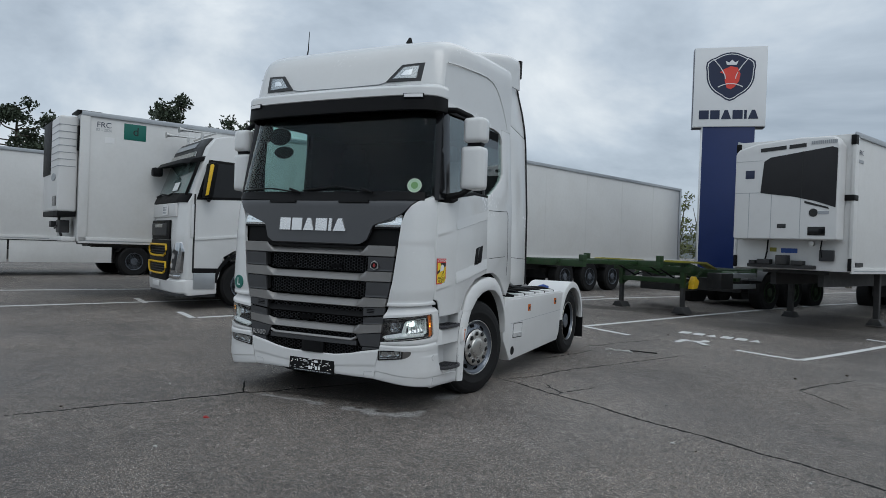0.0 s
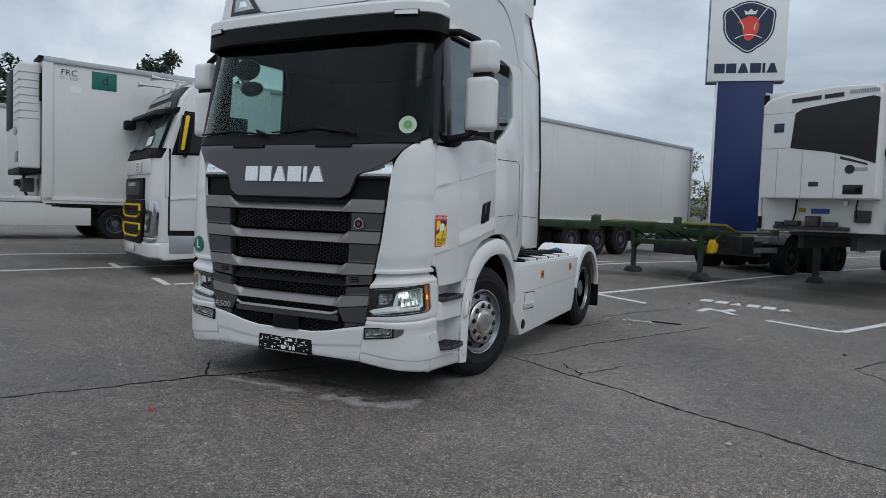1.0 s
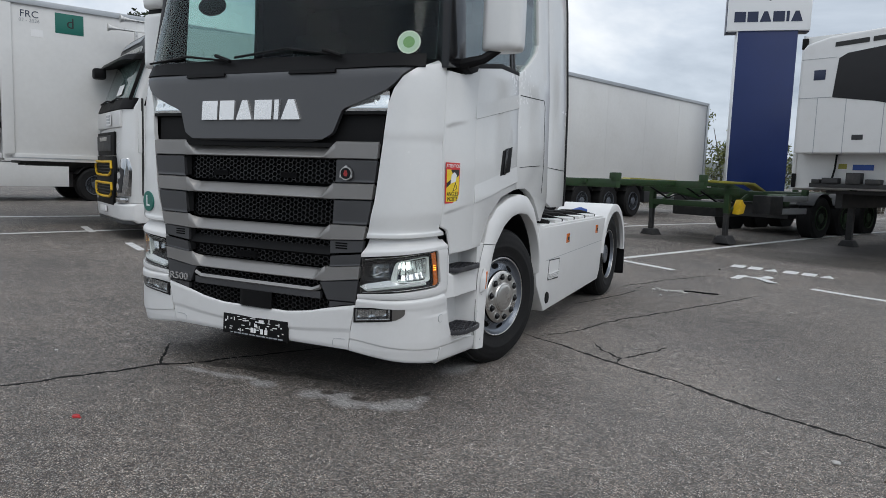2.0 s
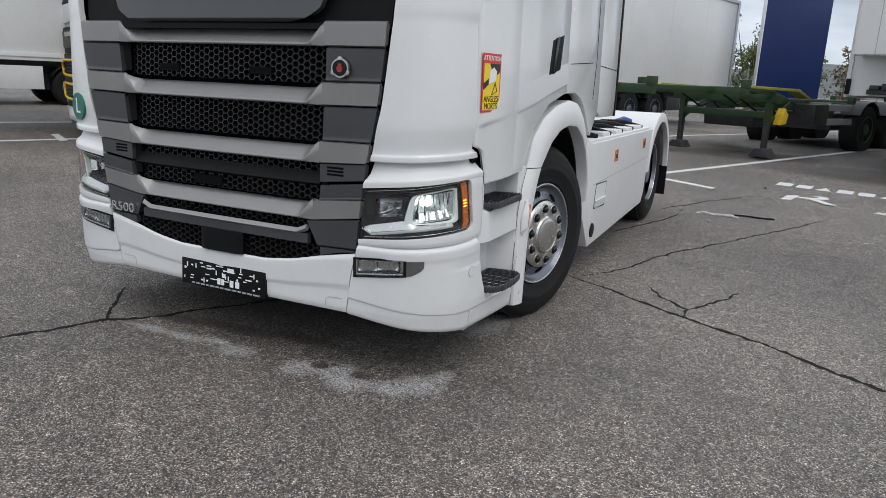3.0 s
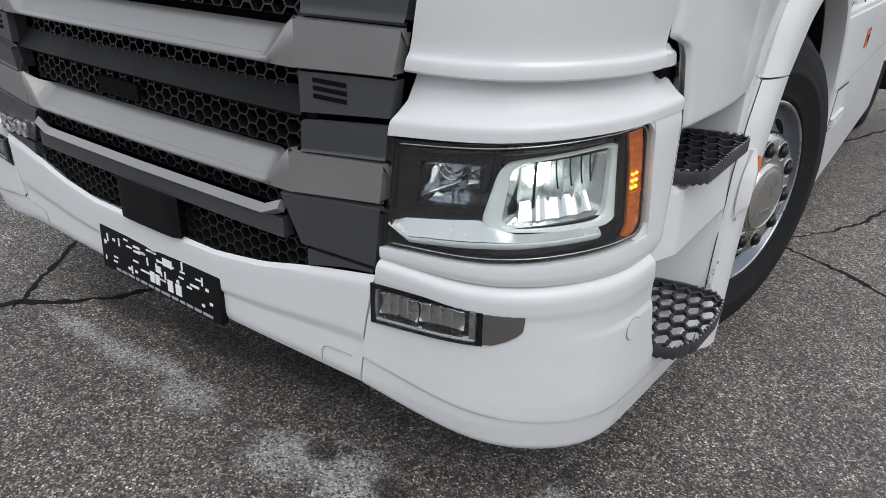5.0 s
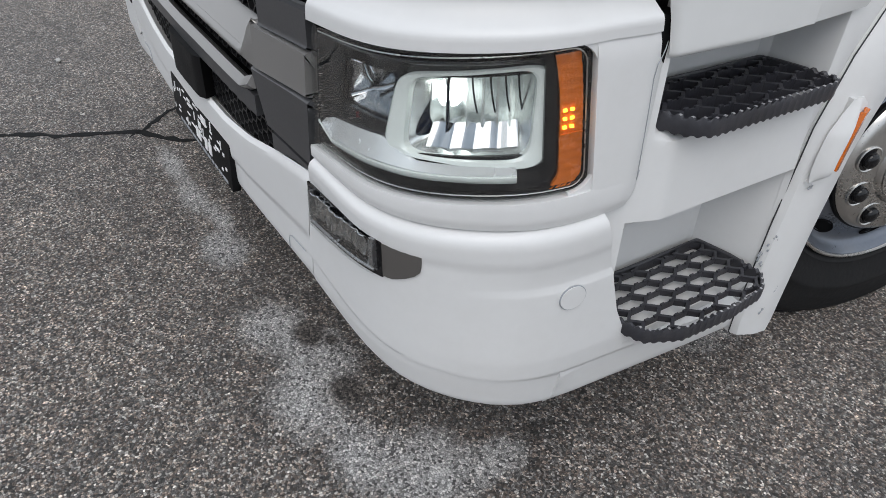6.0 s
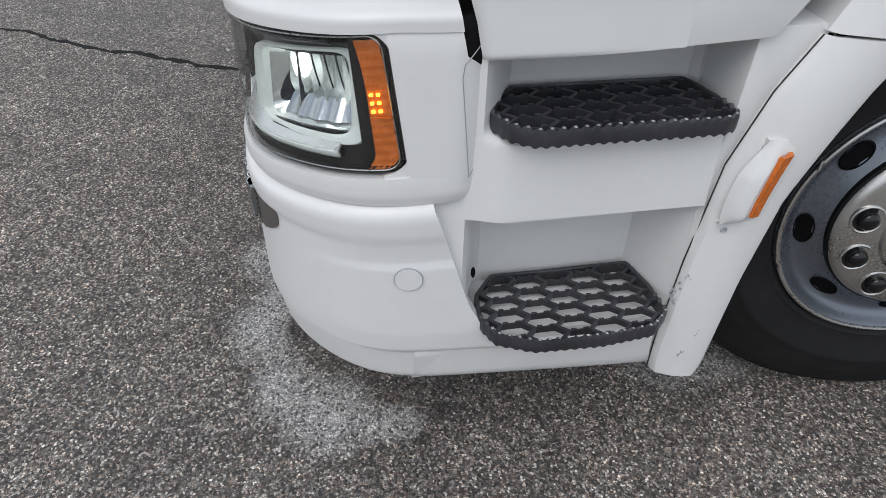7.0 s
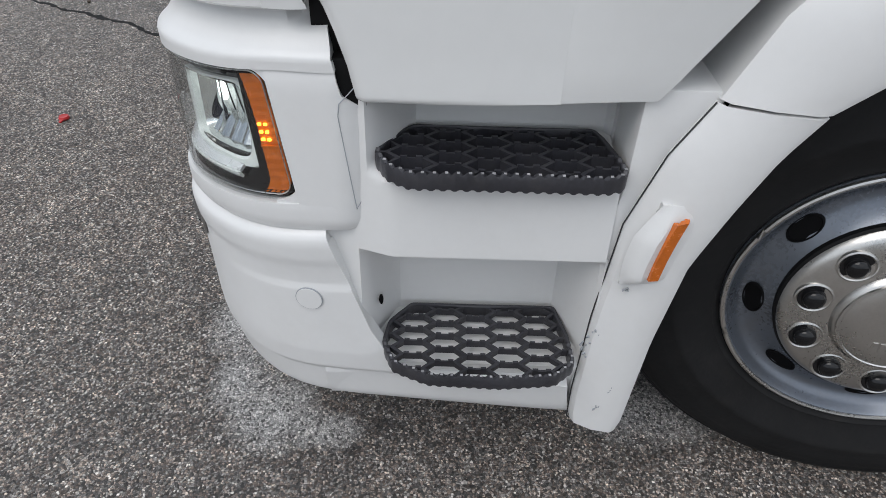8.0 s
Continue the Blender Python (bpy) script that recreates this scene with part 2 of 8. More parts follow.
def asphalt_material():
    m = bpy.data.materials.new("damp_worn_asphalt")
    m.use_nodes = True
    nt = m.node_tree
    bsdf = nt.nodes["Principled BSDF"]
    tc = nt.nodes.new("ShaderNodeTexCoord")

    def tex(kind, scale, detail=2.0, rough=0.5):
        n = nt.nodes.new(kind)
        n.inputs["Scale"].default_value = scale
        if kind == "ShaderNodeTexNoise":
            n.inputs["Detail"].default_value, n.inputs["Roughness"].default_value = detail, rough
        nt.links.new(tc.outputs["Object"], n.inputs["Vector"])
        return n

    def ramp(source, stops):
        n = nt.nodes.new("ShaderNodeValToRGB")
        e = n.color_ramp.elements
        e[0].position, e[0].color = stops[0][0], (*stops[0][1], 1)
        e[1].position, e[1].color = stops[-1][0], (*stops[-1][1], 1)
        for p, c in stops[1:-1]:
            e.new(p).color = (*c, 1)
        nt.links.new(source, n.inputs[0])
        return n.outputs[0]

    def mixed(a, b, fac, mode="MIX"):
        n = nt.nodes.new("ShaderNodeMix")
        n.data_type, n.blend_type = "RGBA", mode
        nt.links.new(a, n.inputs[6])
        nt.links.new(b, n.inputs[7])
        if isinstance(fac, float):
            n.inputs[0].default_value = fac
        else:
            nt.links.new(fac, n.inputs[0])
        return n.outputs[2]

    # angular chips in dark binder: each has its own tone, hue and height
    chips = tex("ShaderNodeTexVoronoi", 180)
    rims = tex("ShaderNodeTexVoronoi", 180)
    rims.feature = "DISTANCE_TO_EDGE"
    pick = nt.nodes.new("ShaderNodeSeparateColor")
    nt.links.new(chips.outputs["Color"], pick.inputs[0])
    cool = ramp(pick.outputs[0], [(0.0, (0.034, 0.033, 0.033)), (0.36, (0.115, 0.112, 0.108)), (0.68, (0.25, 0.24, 0.23)), (0.88, (0.46, 0.445, 0.42)), (1.0, (0.85, 0.82, 0.78))])
    warm = ramp(pick.outputs[0], [(0.0, (0.036, 0.030, 0.026)), (0.36, (0.140, 0.110, 0.092)), (0.68, (0.285, 0.23, 0.195)), (0.88, (0.48, 0.40, 0.34)), (1.0, (0.80, 0.70, 0.60))])
    chip_tone = mixed(cool, warm, ramp(pick.outputs[1], [(0.40, (0, 0, 0)), (0.75, (1, 1, 1))]))
    binder = ramp(rims.outputs["Distance"], [(0.02, (0.34, 0.33, 0.33)), (0.11, (0.92, 0.92, 0.92)), (0.22, (1.06, 1.06, 1.06))])
    chip_tone = mixed(chip_tone, binder, 1.0, "MULTIPLY")
    grit = tex("ShaderNodeTexVoronoi", 420)
    chip_tone = mixed(chip_tone, ramp(grit.outputs["Color"], [(0.1, (0.70, 0.69, 0.68)), (0.55, (0.98, 0.97, 0.96)), (0.95, (1.35, 1.33, 1.30))]), 1.0, "MULTIPLY")
    clots = tex("ShaderNodeTexNoise", 30, 4, 0.65)
    chip_tone = mixed(chip_tone, ramp(clots.outputs["Fac"], [(0.36, (0.70, 0.70, 0.70)), (0.52, (0.98, 0.98, 0.98)), (0.66, (1.24, 1.23, 1.22))]), 1.0, "MULTIPLY")
    patches = tex("ShaderNodeTexNoise", 0.42, 8, 0.60)
    tone = ramp(patches.outputs["Fac"], [(0.34, (0.65, 0.65, 0.66)), (0.5, (0.92, 0.92, 0.92)), (0.68, (1.17, 1.16, 1.15))])
    base = mixed(chip_tone, tone, 1.0, "MULTIPLY")
    mid = tex("ShaderNodeTexNoise", 7, 6, 0.7)
    tone2 = ramp(mid.outputs["Fac"], [(0.32, (0.72, 0.72, 0.72)), (0.68, (1.22, 1.21, 1.19))])
    base = mixed(base, tone2, 1.0, "MULTIPLY")

    def spot(x, y, rx, ry, soft, wobble, scale):
        """A mask for a stain or patch, uneven, round (x, y)."""
        sep = nt.nodes.new("ShaderNodeSeparateXYZ")
        nt.links.new(tc.outputs["Object"], sep.inputs[0])
        terms = []
        for axis, c, r in ((0, x, rx), (1, y, ry)):
            a = nt.nodes.new("ShaderNodeMath")
            a.operation = "SUBTRACT"
            a.inputs[1].default_value = c
            nt.links.new(sep.outputs[axis], a.inputs[0])
            b = nt.nodes.new("ShaderNodeMath")
            b.operation = "DIVIDE"
            b.inputs[1].default_value = r
            nt.links.new(a.outputs[0], b.inputs[0])
            p = nt.nodes.new("ShaderNodeMath")
            p.operation = "POWER"
            p.inputs[1].default_value = 2
            nt.links.new(b.outputs[0], p.inputs[0])
            terms.append(p.outputs[0])
        add = nt.nodes.new("ShaderNodeMath")
        nt.links.new(terms[0], add.inputs[0])
        nt.links.new(terms[1], add.inputs[1])
        n = tex("ShaderNodeTexNoise", scale, 12, 0.84)
        w = nt.nodes.new("ShaderNodeMath")
        w.operation = "MULTIPLY_ADD"
        w.inputs[1].default_value = wobble
        nt.links.new(n.outputs["Fac"], w.inputs[0])
        nt.links.new(add.outputs[0], w.inputs[2])
        cut = nt.nodes.new("ShaderNodeMapRange")
        cut.inputs[1].default_value, cut.inputs[2].default_value = 1.0 + wobble * 0.5, 1.0 + wobble * 0.5 - soft
        nt.links.new(w.outputs[0], cut.inputs[0])
        return cut.outputs[0]

    def flat(c):
        n = nt.nodes.new("ShaderNodeRGB")
        n.outputs[0].default_value = (*c, 1)
        return n.outputs[0]

    # a broad paler stretch beside the tractor
    brightened = mixed(base, flat((1.36, 1.36, 1.38)), 1.0, "MULTIPLY")
    base = mixed(base, brightened, spot(2.15, 1.7, 1.5, 2.7, 1.5, 1.0, 2.5))
    speck = ramp(pick.outputs[0], [(0.03, (0.08, 0.078, 0.077)), (0.22, (0.32, 0.314, 0.305)), (0.60, (0.50, 0.488, 0.475)), (0.95, (0.72, 0.705, 0.685))])
    speck = mixed(speck, binder, 1.0, "MULTIPLY")
    for x, y, rx, ry in STAINS_PALE:
        base = mixed(base, speck, spot(x, y, rx * 1.4, ry * 1.4, 1.1, 2.4, 14))
    # dark tone shared by the small stains and the broad patches
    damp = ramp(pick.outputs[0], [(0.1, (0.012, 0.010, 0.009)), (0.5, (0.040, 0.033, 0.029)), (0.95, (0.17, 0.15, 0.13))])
    for x, y, rx, ry in DARK_PATCHES:
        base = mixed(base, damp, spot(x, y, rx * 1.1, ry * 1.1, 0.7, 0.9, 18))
    nt.links.new(base, bsdf.inputs["Base Color"])
    wet = tex("ShaderNodeTexNoise", 0.22, 5, 0.55)
    rr = nt.nodes.new("ShaderNodeMapRange")
    rr.inputs[1].default_value, rr.inputs[2].default_value, rr.inputs[3].default_value, rr.inputs[4].default_value = 0.38, 0.62, 0.52, 0.78
    nt.links.new(wet.outputs["Fac"], rr.inputs[0])
    nt.links.new(rr.outputs[0], bsdf.inputs["Roughness"])
    rise = nt.nodes.new("ShaderNodeMath")
    rise.operation = "MULTIPLY_ADD"
    rise.inputs[1].default_value = 0.6
    edge_step = nt.nodes.new("ShaderNodeMapRange")
    edge_step.inputs[1].default_value, edge_step.inputs[2].default_value = 0.0, 0.16
    nt.links.new(rims.outputs["Distance"], edge_step.inputs[0])
    nt.links.new(pick.outputs[2], rise.inputs[0])
    nt.links.new(edge_step.outputs[0], rise.inputs[2])
    bmp = nt.nodes.new("ShaderNodeBump")
    bmp.inputs["Strength"].default_value, bmp.inputs["Distance"].default_value = 0.75, 0.0025
    nt.links.new(rise.outputs[0], bmp.inputs["Height"])
    nt.links.new(bmp.outputs[0], bsdf.inputs["Normal"])
    return m


STAINS_PALE = [(-0.54, 0.06, 0.13, 0.035), (-0.29, 0.06, 0.10, 0.04), (-0.12, 0.10, 0.09, 0.03), (0.06, 0.06, 0.09, 0.06), (0.46, 0.06, 0.085, 0.075), (0.63, 0.11, 0.10, 0.08), (0.75, 0.03, 0.10, 0.07), (0.95, 0.08, 0.10, 0.06), (1.06, 0.19, 0.10, 0.09), (1.11, 0.32, 0.045, 0.07), (1.0, 1.12, 0.10, 0.17)]
# small dark stains, a band by the bumper, then broad darker patches under vehicles
DARK_PATCHES = [(0.535, 0.13, 0.058, 0.045), (0.585, 0.175, 0.022, 0.02), (0.765, 0.135, 0.055, 0.045), (0.81, 0.235, 0.018, 0.016), (0.615, 0.365, 0.03, 0.024), (0.715, 0.45, 0.024, 0.018), (-0.55, 0.24, 0.25, 0.06), (-0.15, 0.30, 0.30, 0.07), (0.25, 0.37, 0.25, 0.07), (5.75, 13.2, 2.4, 1.8), (4.4, 10.9, 2.4, 1.0), (1.7, 12.3, 1.7, 0.7), (-0.4, 12.0, 1.2, 0.5), (-0.2, 1.4, 1.2, 0.9)]
ASPHALT = asphalt_material()


# ---- building helpers ----
def part(name, bm, material, parent=None, label="", smooth=35):
    """Links a bmesh as one mesh object under a thing or a part."""
    bmesh.ops.recalc_face_normals(bm, faces=bm.faces)
    me = bpy.data.meshes.new(name)
    bm.to_mesh(me)
    bm.free()
    me.materials.append(material)
    if smooth:
        for p in me.polygons:
            p.use_smooth = True
        me.set_sharp_from_angle(angle=radians(smooth))
    ob = new(name, me)
    ob.parent = parent
    if label:
        tagged(ob, label)
    return ob


def thing(name, label, category, m=None, group="", kind=""):
    ob = new(name)
    ob.empty_display_size = 0.2
    if m is not None:
        ob.matrix_basis = m
    return tagged(ob, label, category, group, kind)


def bm_box(x0, x1, y0, y1, z0, z1, bevel=0.0, bm=None, seg=2, m=None):
    b = bmesh.new()
    vs = [b.verts.new((x, y, z)) for x in (x0, x1) for y in (y0, y1) for z in (z0, z1)]
    for f in ((0, 1, 3, 2), (4, 6, 7, 5), (0, 4, 5, 1), (2, 3, 7, 6), (0, 2, 6, 4), (1, 5, 7, 3)):
        b.faces.new([vs[i] for i in f])
    if bevel:
        bmesh.ops.bevel(b, geom=list(b.edges), offset=bevel, segments=seg, profile=0.6, affect="EDGES")
    return joined(b, bm, m)


def joined(b, bm, m=None):
    if m is not None:
        b.transform(m)
    if bm is None:
        return b
    me = bpy.data.meshes.new("scratch")
    b.to_mesh(me)
    b.free()
    bm.from_mesh(me)
    bpy.data.meshes.remove(me)
    return bm


def bm_prism(points, axis, a, b_, bevel=0.0, bm=None, m=None, seg=2):
    """A flat outline, pushed from a to b along an axis. Outlines are (y, z) for x, (x, z) for y, (x, y) for z."""
    b = bmesh.new()

    def at(p, v):
        return {"x": (v, p[0], p[1]), "y": (p[0], v, p[1]), "z": (p[0], p[1], v)}[axis]
    lo = [b.verts.new(at(p, a)) for p in points]
    hi = [b.verts.new(at(p, b_)) for p in points]
    n = len(points)
    b.faces.new(lo)
    b.faces.new(hi[::-1])
    for i in range(n):
        b.faces.new((lo[i], hi[i], hi[(i + 1) % n], lo[(i + 1) % n]))
    bmesh.ops.recalc_face_normals(b, faces=b.faces)
    if bevel:
        bmesh.ops.bevel(b, geom=list(b.edges), offset=bevel, segments=seg, profile=0.6, affect="EDGES")
    return joined(b, bm, m)


def bm_lathe(profile, axis="x", centre=(0, 0, 0), seg=48, bm=None, m=None):
    """A profile of (radius, height) turned about an axis."""
    b = bmesh.new()
    rings = []
    for r, h in profile:
        ring = []
        for i in range(seg):
            t = 2 * math.pi * i / seg
            c, s = r * math.cos(t), r * math.sin(t)
            p = {"x": (h, c, s), "y": (c, h, s), "z": (c, s, h)}[axis]
            ring.append(b.verts.new([p[k] + centre[k] for k in range(3)]))
        rings.append(ring)
    for u, v in zip(rings, rings[1:]):
        for i in range(seg):
            b.faces.new((u[i], u[(i + 1) % seg], v[(i + 1) % seg], v[i]))
    for end in (rings[0], rings[-1]):
        if len(end) > 2:
            b.faces.new(end)
    return joined(b, bm, m)


def bm_tube(points, radius, seg=10, bm=None, m=None):
    """A round tube along a line of points."""
    b = bmesh.new()
    pts = [Vector(p) for p in points]
    rings = []
    for i, p in enumerate(pts):
        d = (pts[min(i + 1, len(pts) - 1)] - pts[max(i - 1, 0)]).normalized()
        side = d.cross(Vector((0, 0, 1)) if abs(d.z) < 0.9 else Vector((1, 0, 0))).normalized()
        up = side.cross(d)
        r = radius[i] if isinstance(radius, (list, tuple)) else radius
        rings.append([b.verts.new(p + r * (math.cos(t) * side + math.sin(t) * up)) for t in (2 * math.pi * k / seg for k in range(seg))])
    for u, v in zip(rings, rings[1:]):
        for i in range(seg):
            b.faces.new((u[i], u[(i + 1) % seg], v[(i + 1) % seg], v[i]))
    b.faces.new(rings[0])
    b.faces.new(rings[-1][::-1])
    return joined(b, bm, m)


def bm_shell(grid, thick, bm=None, m=None, inward=None):
    """A grid of points, rows by columns, as a sheet with thickness on its inner side. inward: a point that lies on that side."""
    g = np.array(grid, float)
    du, dv = np.gradient(g, axis=0), np.gradient(g, axis=1)
    n = np.cross(du, dv)
    n /= np.maximum(np.linalg.norm(n, axis=2, keepdims=True), 1e-9)
    if inward is not None:
        mid = g.reshape(-1, 3).mean(0)
        if np.dot(n.reshape(-1, 3).mean(0), np.array(inward) - mid) < 0:
            n = -n
    inner = g + n * thick
    b = bmesh.new()
    rows, cols = g.shape[:2]
    o = [[b.verts.new(g[i, j]) for j in range(cols)] for i in range(rows)]
    k = [[b.verts.new(inner[i, j]) for j in range(cols)] for i in range(rows)]
    for i in range(rows - 1):
        for j in range(cols - 1):
            b.faces.new((o[i][j], o[i + 1][j], o[i + 1][j + 1], o[i][j + 1]))
            b.faces.new((k[i][j], k[i][j + 1], k[i + 1][j + 1], k[i + 1][j]))
    rim = [(i, 0) for i in range(rows)] + [(rows - 1, j) for j in range(1, cols)] + [(i, cols - 1) for i in range(rows - 2, -1, -1)] + [(0, j) for j in range(cols - 2, 0, -1)]
    for (a, c), (d, e) in zip(rim, rim[1:] + rim[:1]):
        b.faces.new((o[a][c], o[d][e], k[d][e], k[a][c]))
    return joined(b, bm, m)


def lerp(x, table):
    """Straight lines between (x, value) pairs."""
    return float(np.interp(x, [p[0] for p in table], [p[1] for p in table]))


def bm_text(words, size, depth=0.002, m=None, bm=None, align="CENTER", shear=0.0):
    """Raised lettering in the xz plane, facing -y."""
    cu = bpy.data.curves.new("letters", "FONT")
    cu.body, cu.size, cu.extrude, cu.align_x, cu.align_y, cu.shear = words, size, depth, align, "CENTER", shear
    cu.resolution_u = 3
    ob = bpy.data.objects.new("letters", cu)
    me = bpy.data.meshes.new_from_object(ob)
    b = bmesh.new()
    b.from_mesh(me)
    bpy.data.objects.remove(ob)
    bpy.data.curves.remove(cu)
    bpy.data.meshes.remove(me)
    b.transform(pose(0, 0, 0, 90))
    return joined(b, bm, m)


def yard(x, y):
    """The yard's own axes stand half a degree askew to the tractor's."""
    return x + 0.0095 * (y + 1.5), y - 0.0095 * (x - 1.9)


YARD_TURN = -0.54


def ground_z(x, y):
    """The yard: level about the tractor, then a slight rise away from it."""
    d = -0.455 * (x - 4.3) + 0.89 * (y + 5.6)
    t = min(max((d - 11.5) / 9.0, 0.0), 1.0)
    return 0.30 * (0.55 * t + 0.45 * t * t * (3 - 2 * t))


# ---- ground ----
def build_ground():
    bm = bmesh.new()
    xs = sorted(set([-1500, -700, -300, -150, -80, -50] + [x * 1.0 for x in range(-40, 41)] + [50, 80, 150, 300, 700, 1500]))
    ys = sorted(set([-1500, -700, -300, -100, -50, -20] + [y * 1.0 for y in range(-12, 61)] + [80, 150, 300, 700, 1500]))
    vs = [[bm.verts.new((x, y, ground_z(x, y))) for y in ys] for x in xs]
    for i in range(len(xs) - 1):
        for j in range(len(ys) - 1):
            bm.faces.new((vs[i][j], vs[i + 1][j], vs[i + 1][j + 1], vs[i][j + 1]))
    ob = part("ground", bm, ASPHALT)
    return tagged(ob, "damp dark grey worn asphalt truck yard with pale stains", "ground", kind="structure")


ground = build_ground()


def strip(name, points, width, material, label, category, lift=0.004, group="", uneven=0.0, kind=""):
    """A thin painted line or crack lying on the ground along a line of points."""
    rng = random.Random(len(points) * 7 + int(points[0][0] * 100))
    points = [yard(*p) for p in points]
    dense = []
    for (x0, y0), (x1, y1) in zip(points, points[1:]):
        n = max(1, int(math.hypot(x1 - x0, y1 - y0) / (0.03 if uneven else 0.5)))
        dense += [(x0 + (x1 - x0) * k / n, y0 + (y1 - y0) * k / n) for k in range(n)]
    dense.append(points[-1])
    if uneven:
        off = 0.0
        bent = []
        for k, (x, y) in enumerate(dense):
            off = off * 0.86 + rng.uniform(-1, 1) * uneven * 0.55
            a, b = dense[max(k - 1, 0)], dense[min(k + 1, len(dense) - 1)]
            l = math.hypot(b[0] - a[0], b[1] - a[1]) or 1
            bent.append((x - (b[1] - a[1]) / l * off, y + (b[0] - a[0]) / l * off))
        dense = bent
    left, right = [], []
    for k, (x, y) in enumerate(dense):
        a, b = dense[max(k - 1, 0)], dense[min(k + 1, len(dense) - 1)]
        l = math.hypot(b[0] - a[0], b[1] - a[1]) or 1
        w = width / 2 * (rng.uniform(0.3, 1.6) * min(1.0, 0.25 + 5.0 * min(k, len(dense) - 1 - k) / len(dense)) if uneven else 1)
        nx, ny = -(b[1] - a[1]) / l * w, (b[0] - a[0]) / l * w
        left.append((x + nx, y + ny))
        right.append((x - nx, y - ny))
    bm = bmesh.new()
    lo = [[bm.verts.new((x, y, ground_z(x, y) - 0.01)) for x, y in side] for side in (left, right)]
    hi = [[bm.verts.new((x, y, ground_z(x, y) + lift)) for x, y in side] for side in (left, right)]
    for k in range(len(dense) - 1):
        bm.faces.new((hi[0][k], hi[1][k], hi[1][k + 1], hi[0][k + 1]))
        bm.faces.new((lo[0][k], hi[0][k], hi[0][k + 1], lo[0][k + 1]))
        bm.faces.new((lo[1][k], lo[1][k + 1], hi[1][k + 1], hi[1][k]))
    return tagged(part(name, bm, material), label, category, group, kind)


SLOT = Vector((0.446, 0.895))
CROSS = Vector((0.895, -0.446))


def slot_line(x, y, along, length):
    d = SLOT if along else CROSS
    y += 0.09
    strip("parking_line", [(x, y), (x + d.x * length, y + d.y * length)], 0.12, LINE_WHITE, "worn white painted parking line on asphalt", "parking line", group="parking lines")


slot_line(0.45, 8.36, True, 32)
slot_line(0.53, 8.33, False, 1.1)
slot_line(4.44, 6.85, True, 30)
slot_line(4.44, 6.85, False, -1.1)
slot_line(5.68, 10.6, False, 1.5)
slot_line(-6.95, 4.52, False, 0.95)
slot_line(-6.08, 4.2, True, 12)
slot_line(-9.35, 5.42, False, 0.95)
for ends in ([(-12.2, -0.7), (-6.9, 8.2)], [(-15.9, 0.3), (-8.5, 9.8)]):
    strip("parking_line", ends, 0.12, LINE_WHITE, "worn white painted parking line on asphalt", "parking line", group="parking lines")
slot_line(-3.2, 8.8, True, 26)

# ---- hills, sky line ----


def build_hills():
    bm = bmesh.new()
    rng = random.Random(5)
    rows = []
    for k in range(161):
        a = 2 * math.pi * k / 160
        h = 14 + 16 * noise.noise((math.cos(a) * 2.2, math.sin(a) * 2.2, 0.4)) + 7 * noise.noise((math.cos(a) * 8, math.sin(a) * 8, 2.4)) + rng.uniform(0, 1.2)
        h *= 0.55 + 0.45 * max(0, math.cos(a - 0.9))
        h = max(5, h)
        rows.append([bm.verts.new((r * math.cos(a), r * math.sin(a), z)) for r, z in ((300, -1), (330, h * 0.55), (380, h * 1.1), (520, -1))])
    for u, v in zip(rows, rows[1:]):
        for i in range(3):
            bm.faces.new((u[i], v[i], v[i + 1], u[i + 1]))
    return tagged(part("backdrop", bm, HILL), "low hazy wooded hills round the yard", "hills", kind="structure")


hills = build_hills()


# ---- white tractor unit: axes run across (x), back along it (y) and up (z), nose at y = 0 ----
OUTLINE = [(0, 0.084), (0.4, 0.089), (0.7, 0.099), (0.87, 0.104), (0.94, 0.110), (1.0, 0.120), (1.05, 0.138), (1.09, 0.162), (1.13, 0.196), (1.178, 0.25), (1.204, 0.31), (1.211, 0.38), (1.214, 0.45), (1.221, 0.55), (1.232, 0.75), (1.24, 1.0), (1.24, 2.3)]
_x, _y = np.array([p[0] for p in OUTLINE]), np.array([p[1] for p in OUTLINE])
_a = np.concatenate([[0], np.cumsum(np.hypot(np.diff(_x), np.diff(_y)))])
_ad = np.linspace(0, _a[-1], 400)


def _smooth(v):
    """The outline's corners rounded off."""
    d = np.interp(_ad, _a, v)
    for _ in range(60):
        d[1:-1] = 0.25 * d[:-2] + 0.5 * d[1:-1] + 0.25 * d[2:]
    return d


_xd, _yd = _smooth(_x), _smooth(_y)
FRONT_Y = [(0.2, 0.03), (0.28, 0.008), (0.34, 0.0), (1.0, 0.0), (1.6, 0.0), (2.0, 0.03), (2.12, 0.06), (2.95, 0.24), (3.1, 0.27)]
HALF_W = [(0.2, 1.215), (0.27, 1.232), (0.40, 1.243), (1.0, 1.235), (1.3, 1.24), (2.1, 1.225), (2.95, 1.175), (3.2, 1.15), (3.6, 1.08), (4.1, 1.02)]


def a_x(x):
    return float(np.interp(abs(x), _xd[:330], _ad[:330])) * (1 if x >= 0 else -1)


def a_y(y):
    return float(np.interp(y, _yd, _ad))


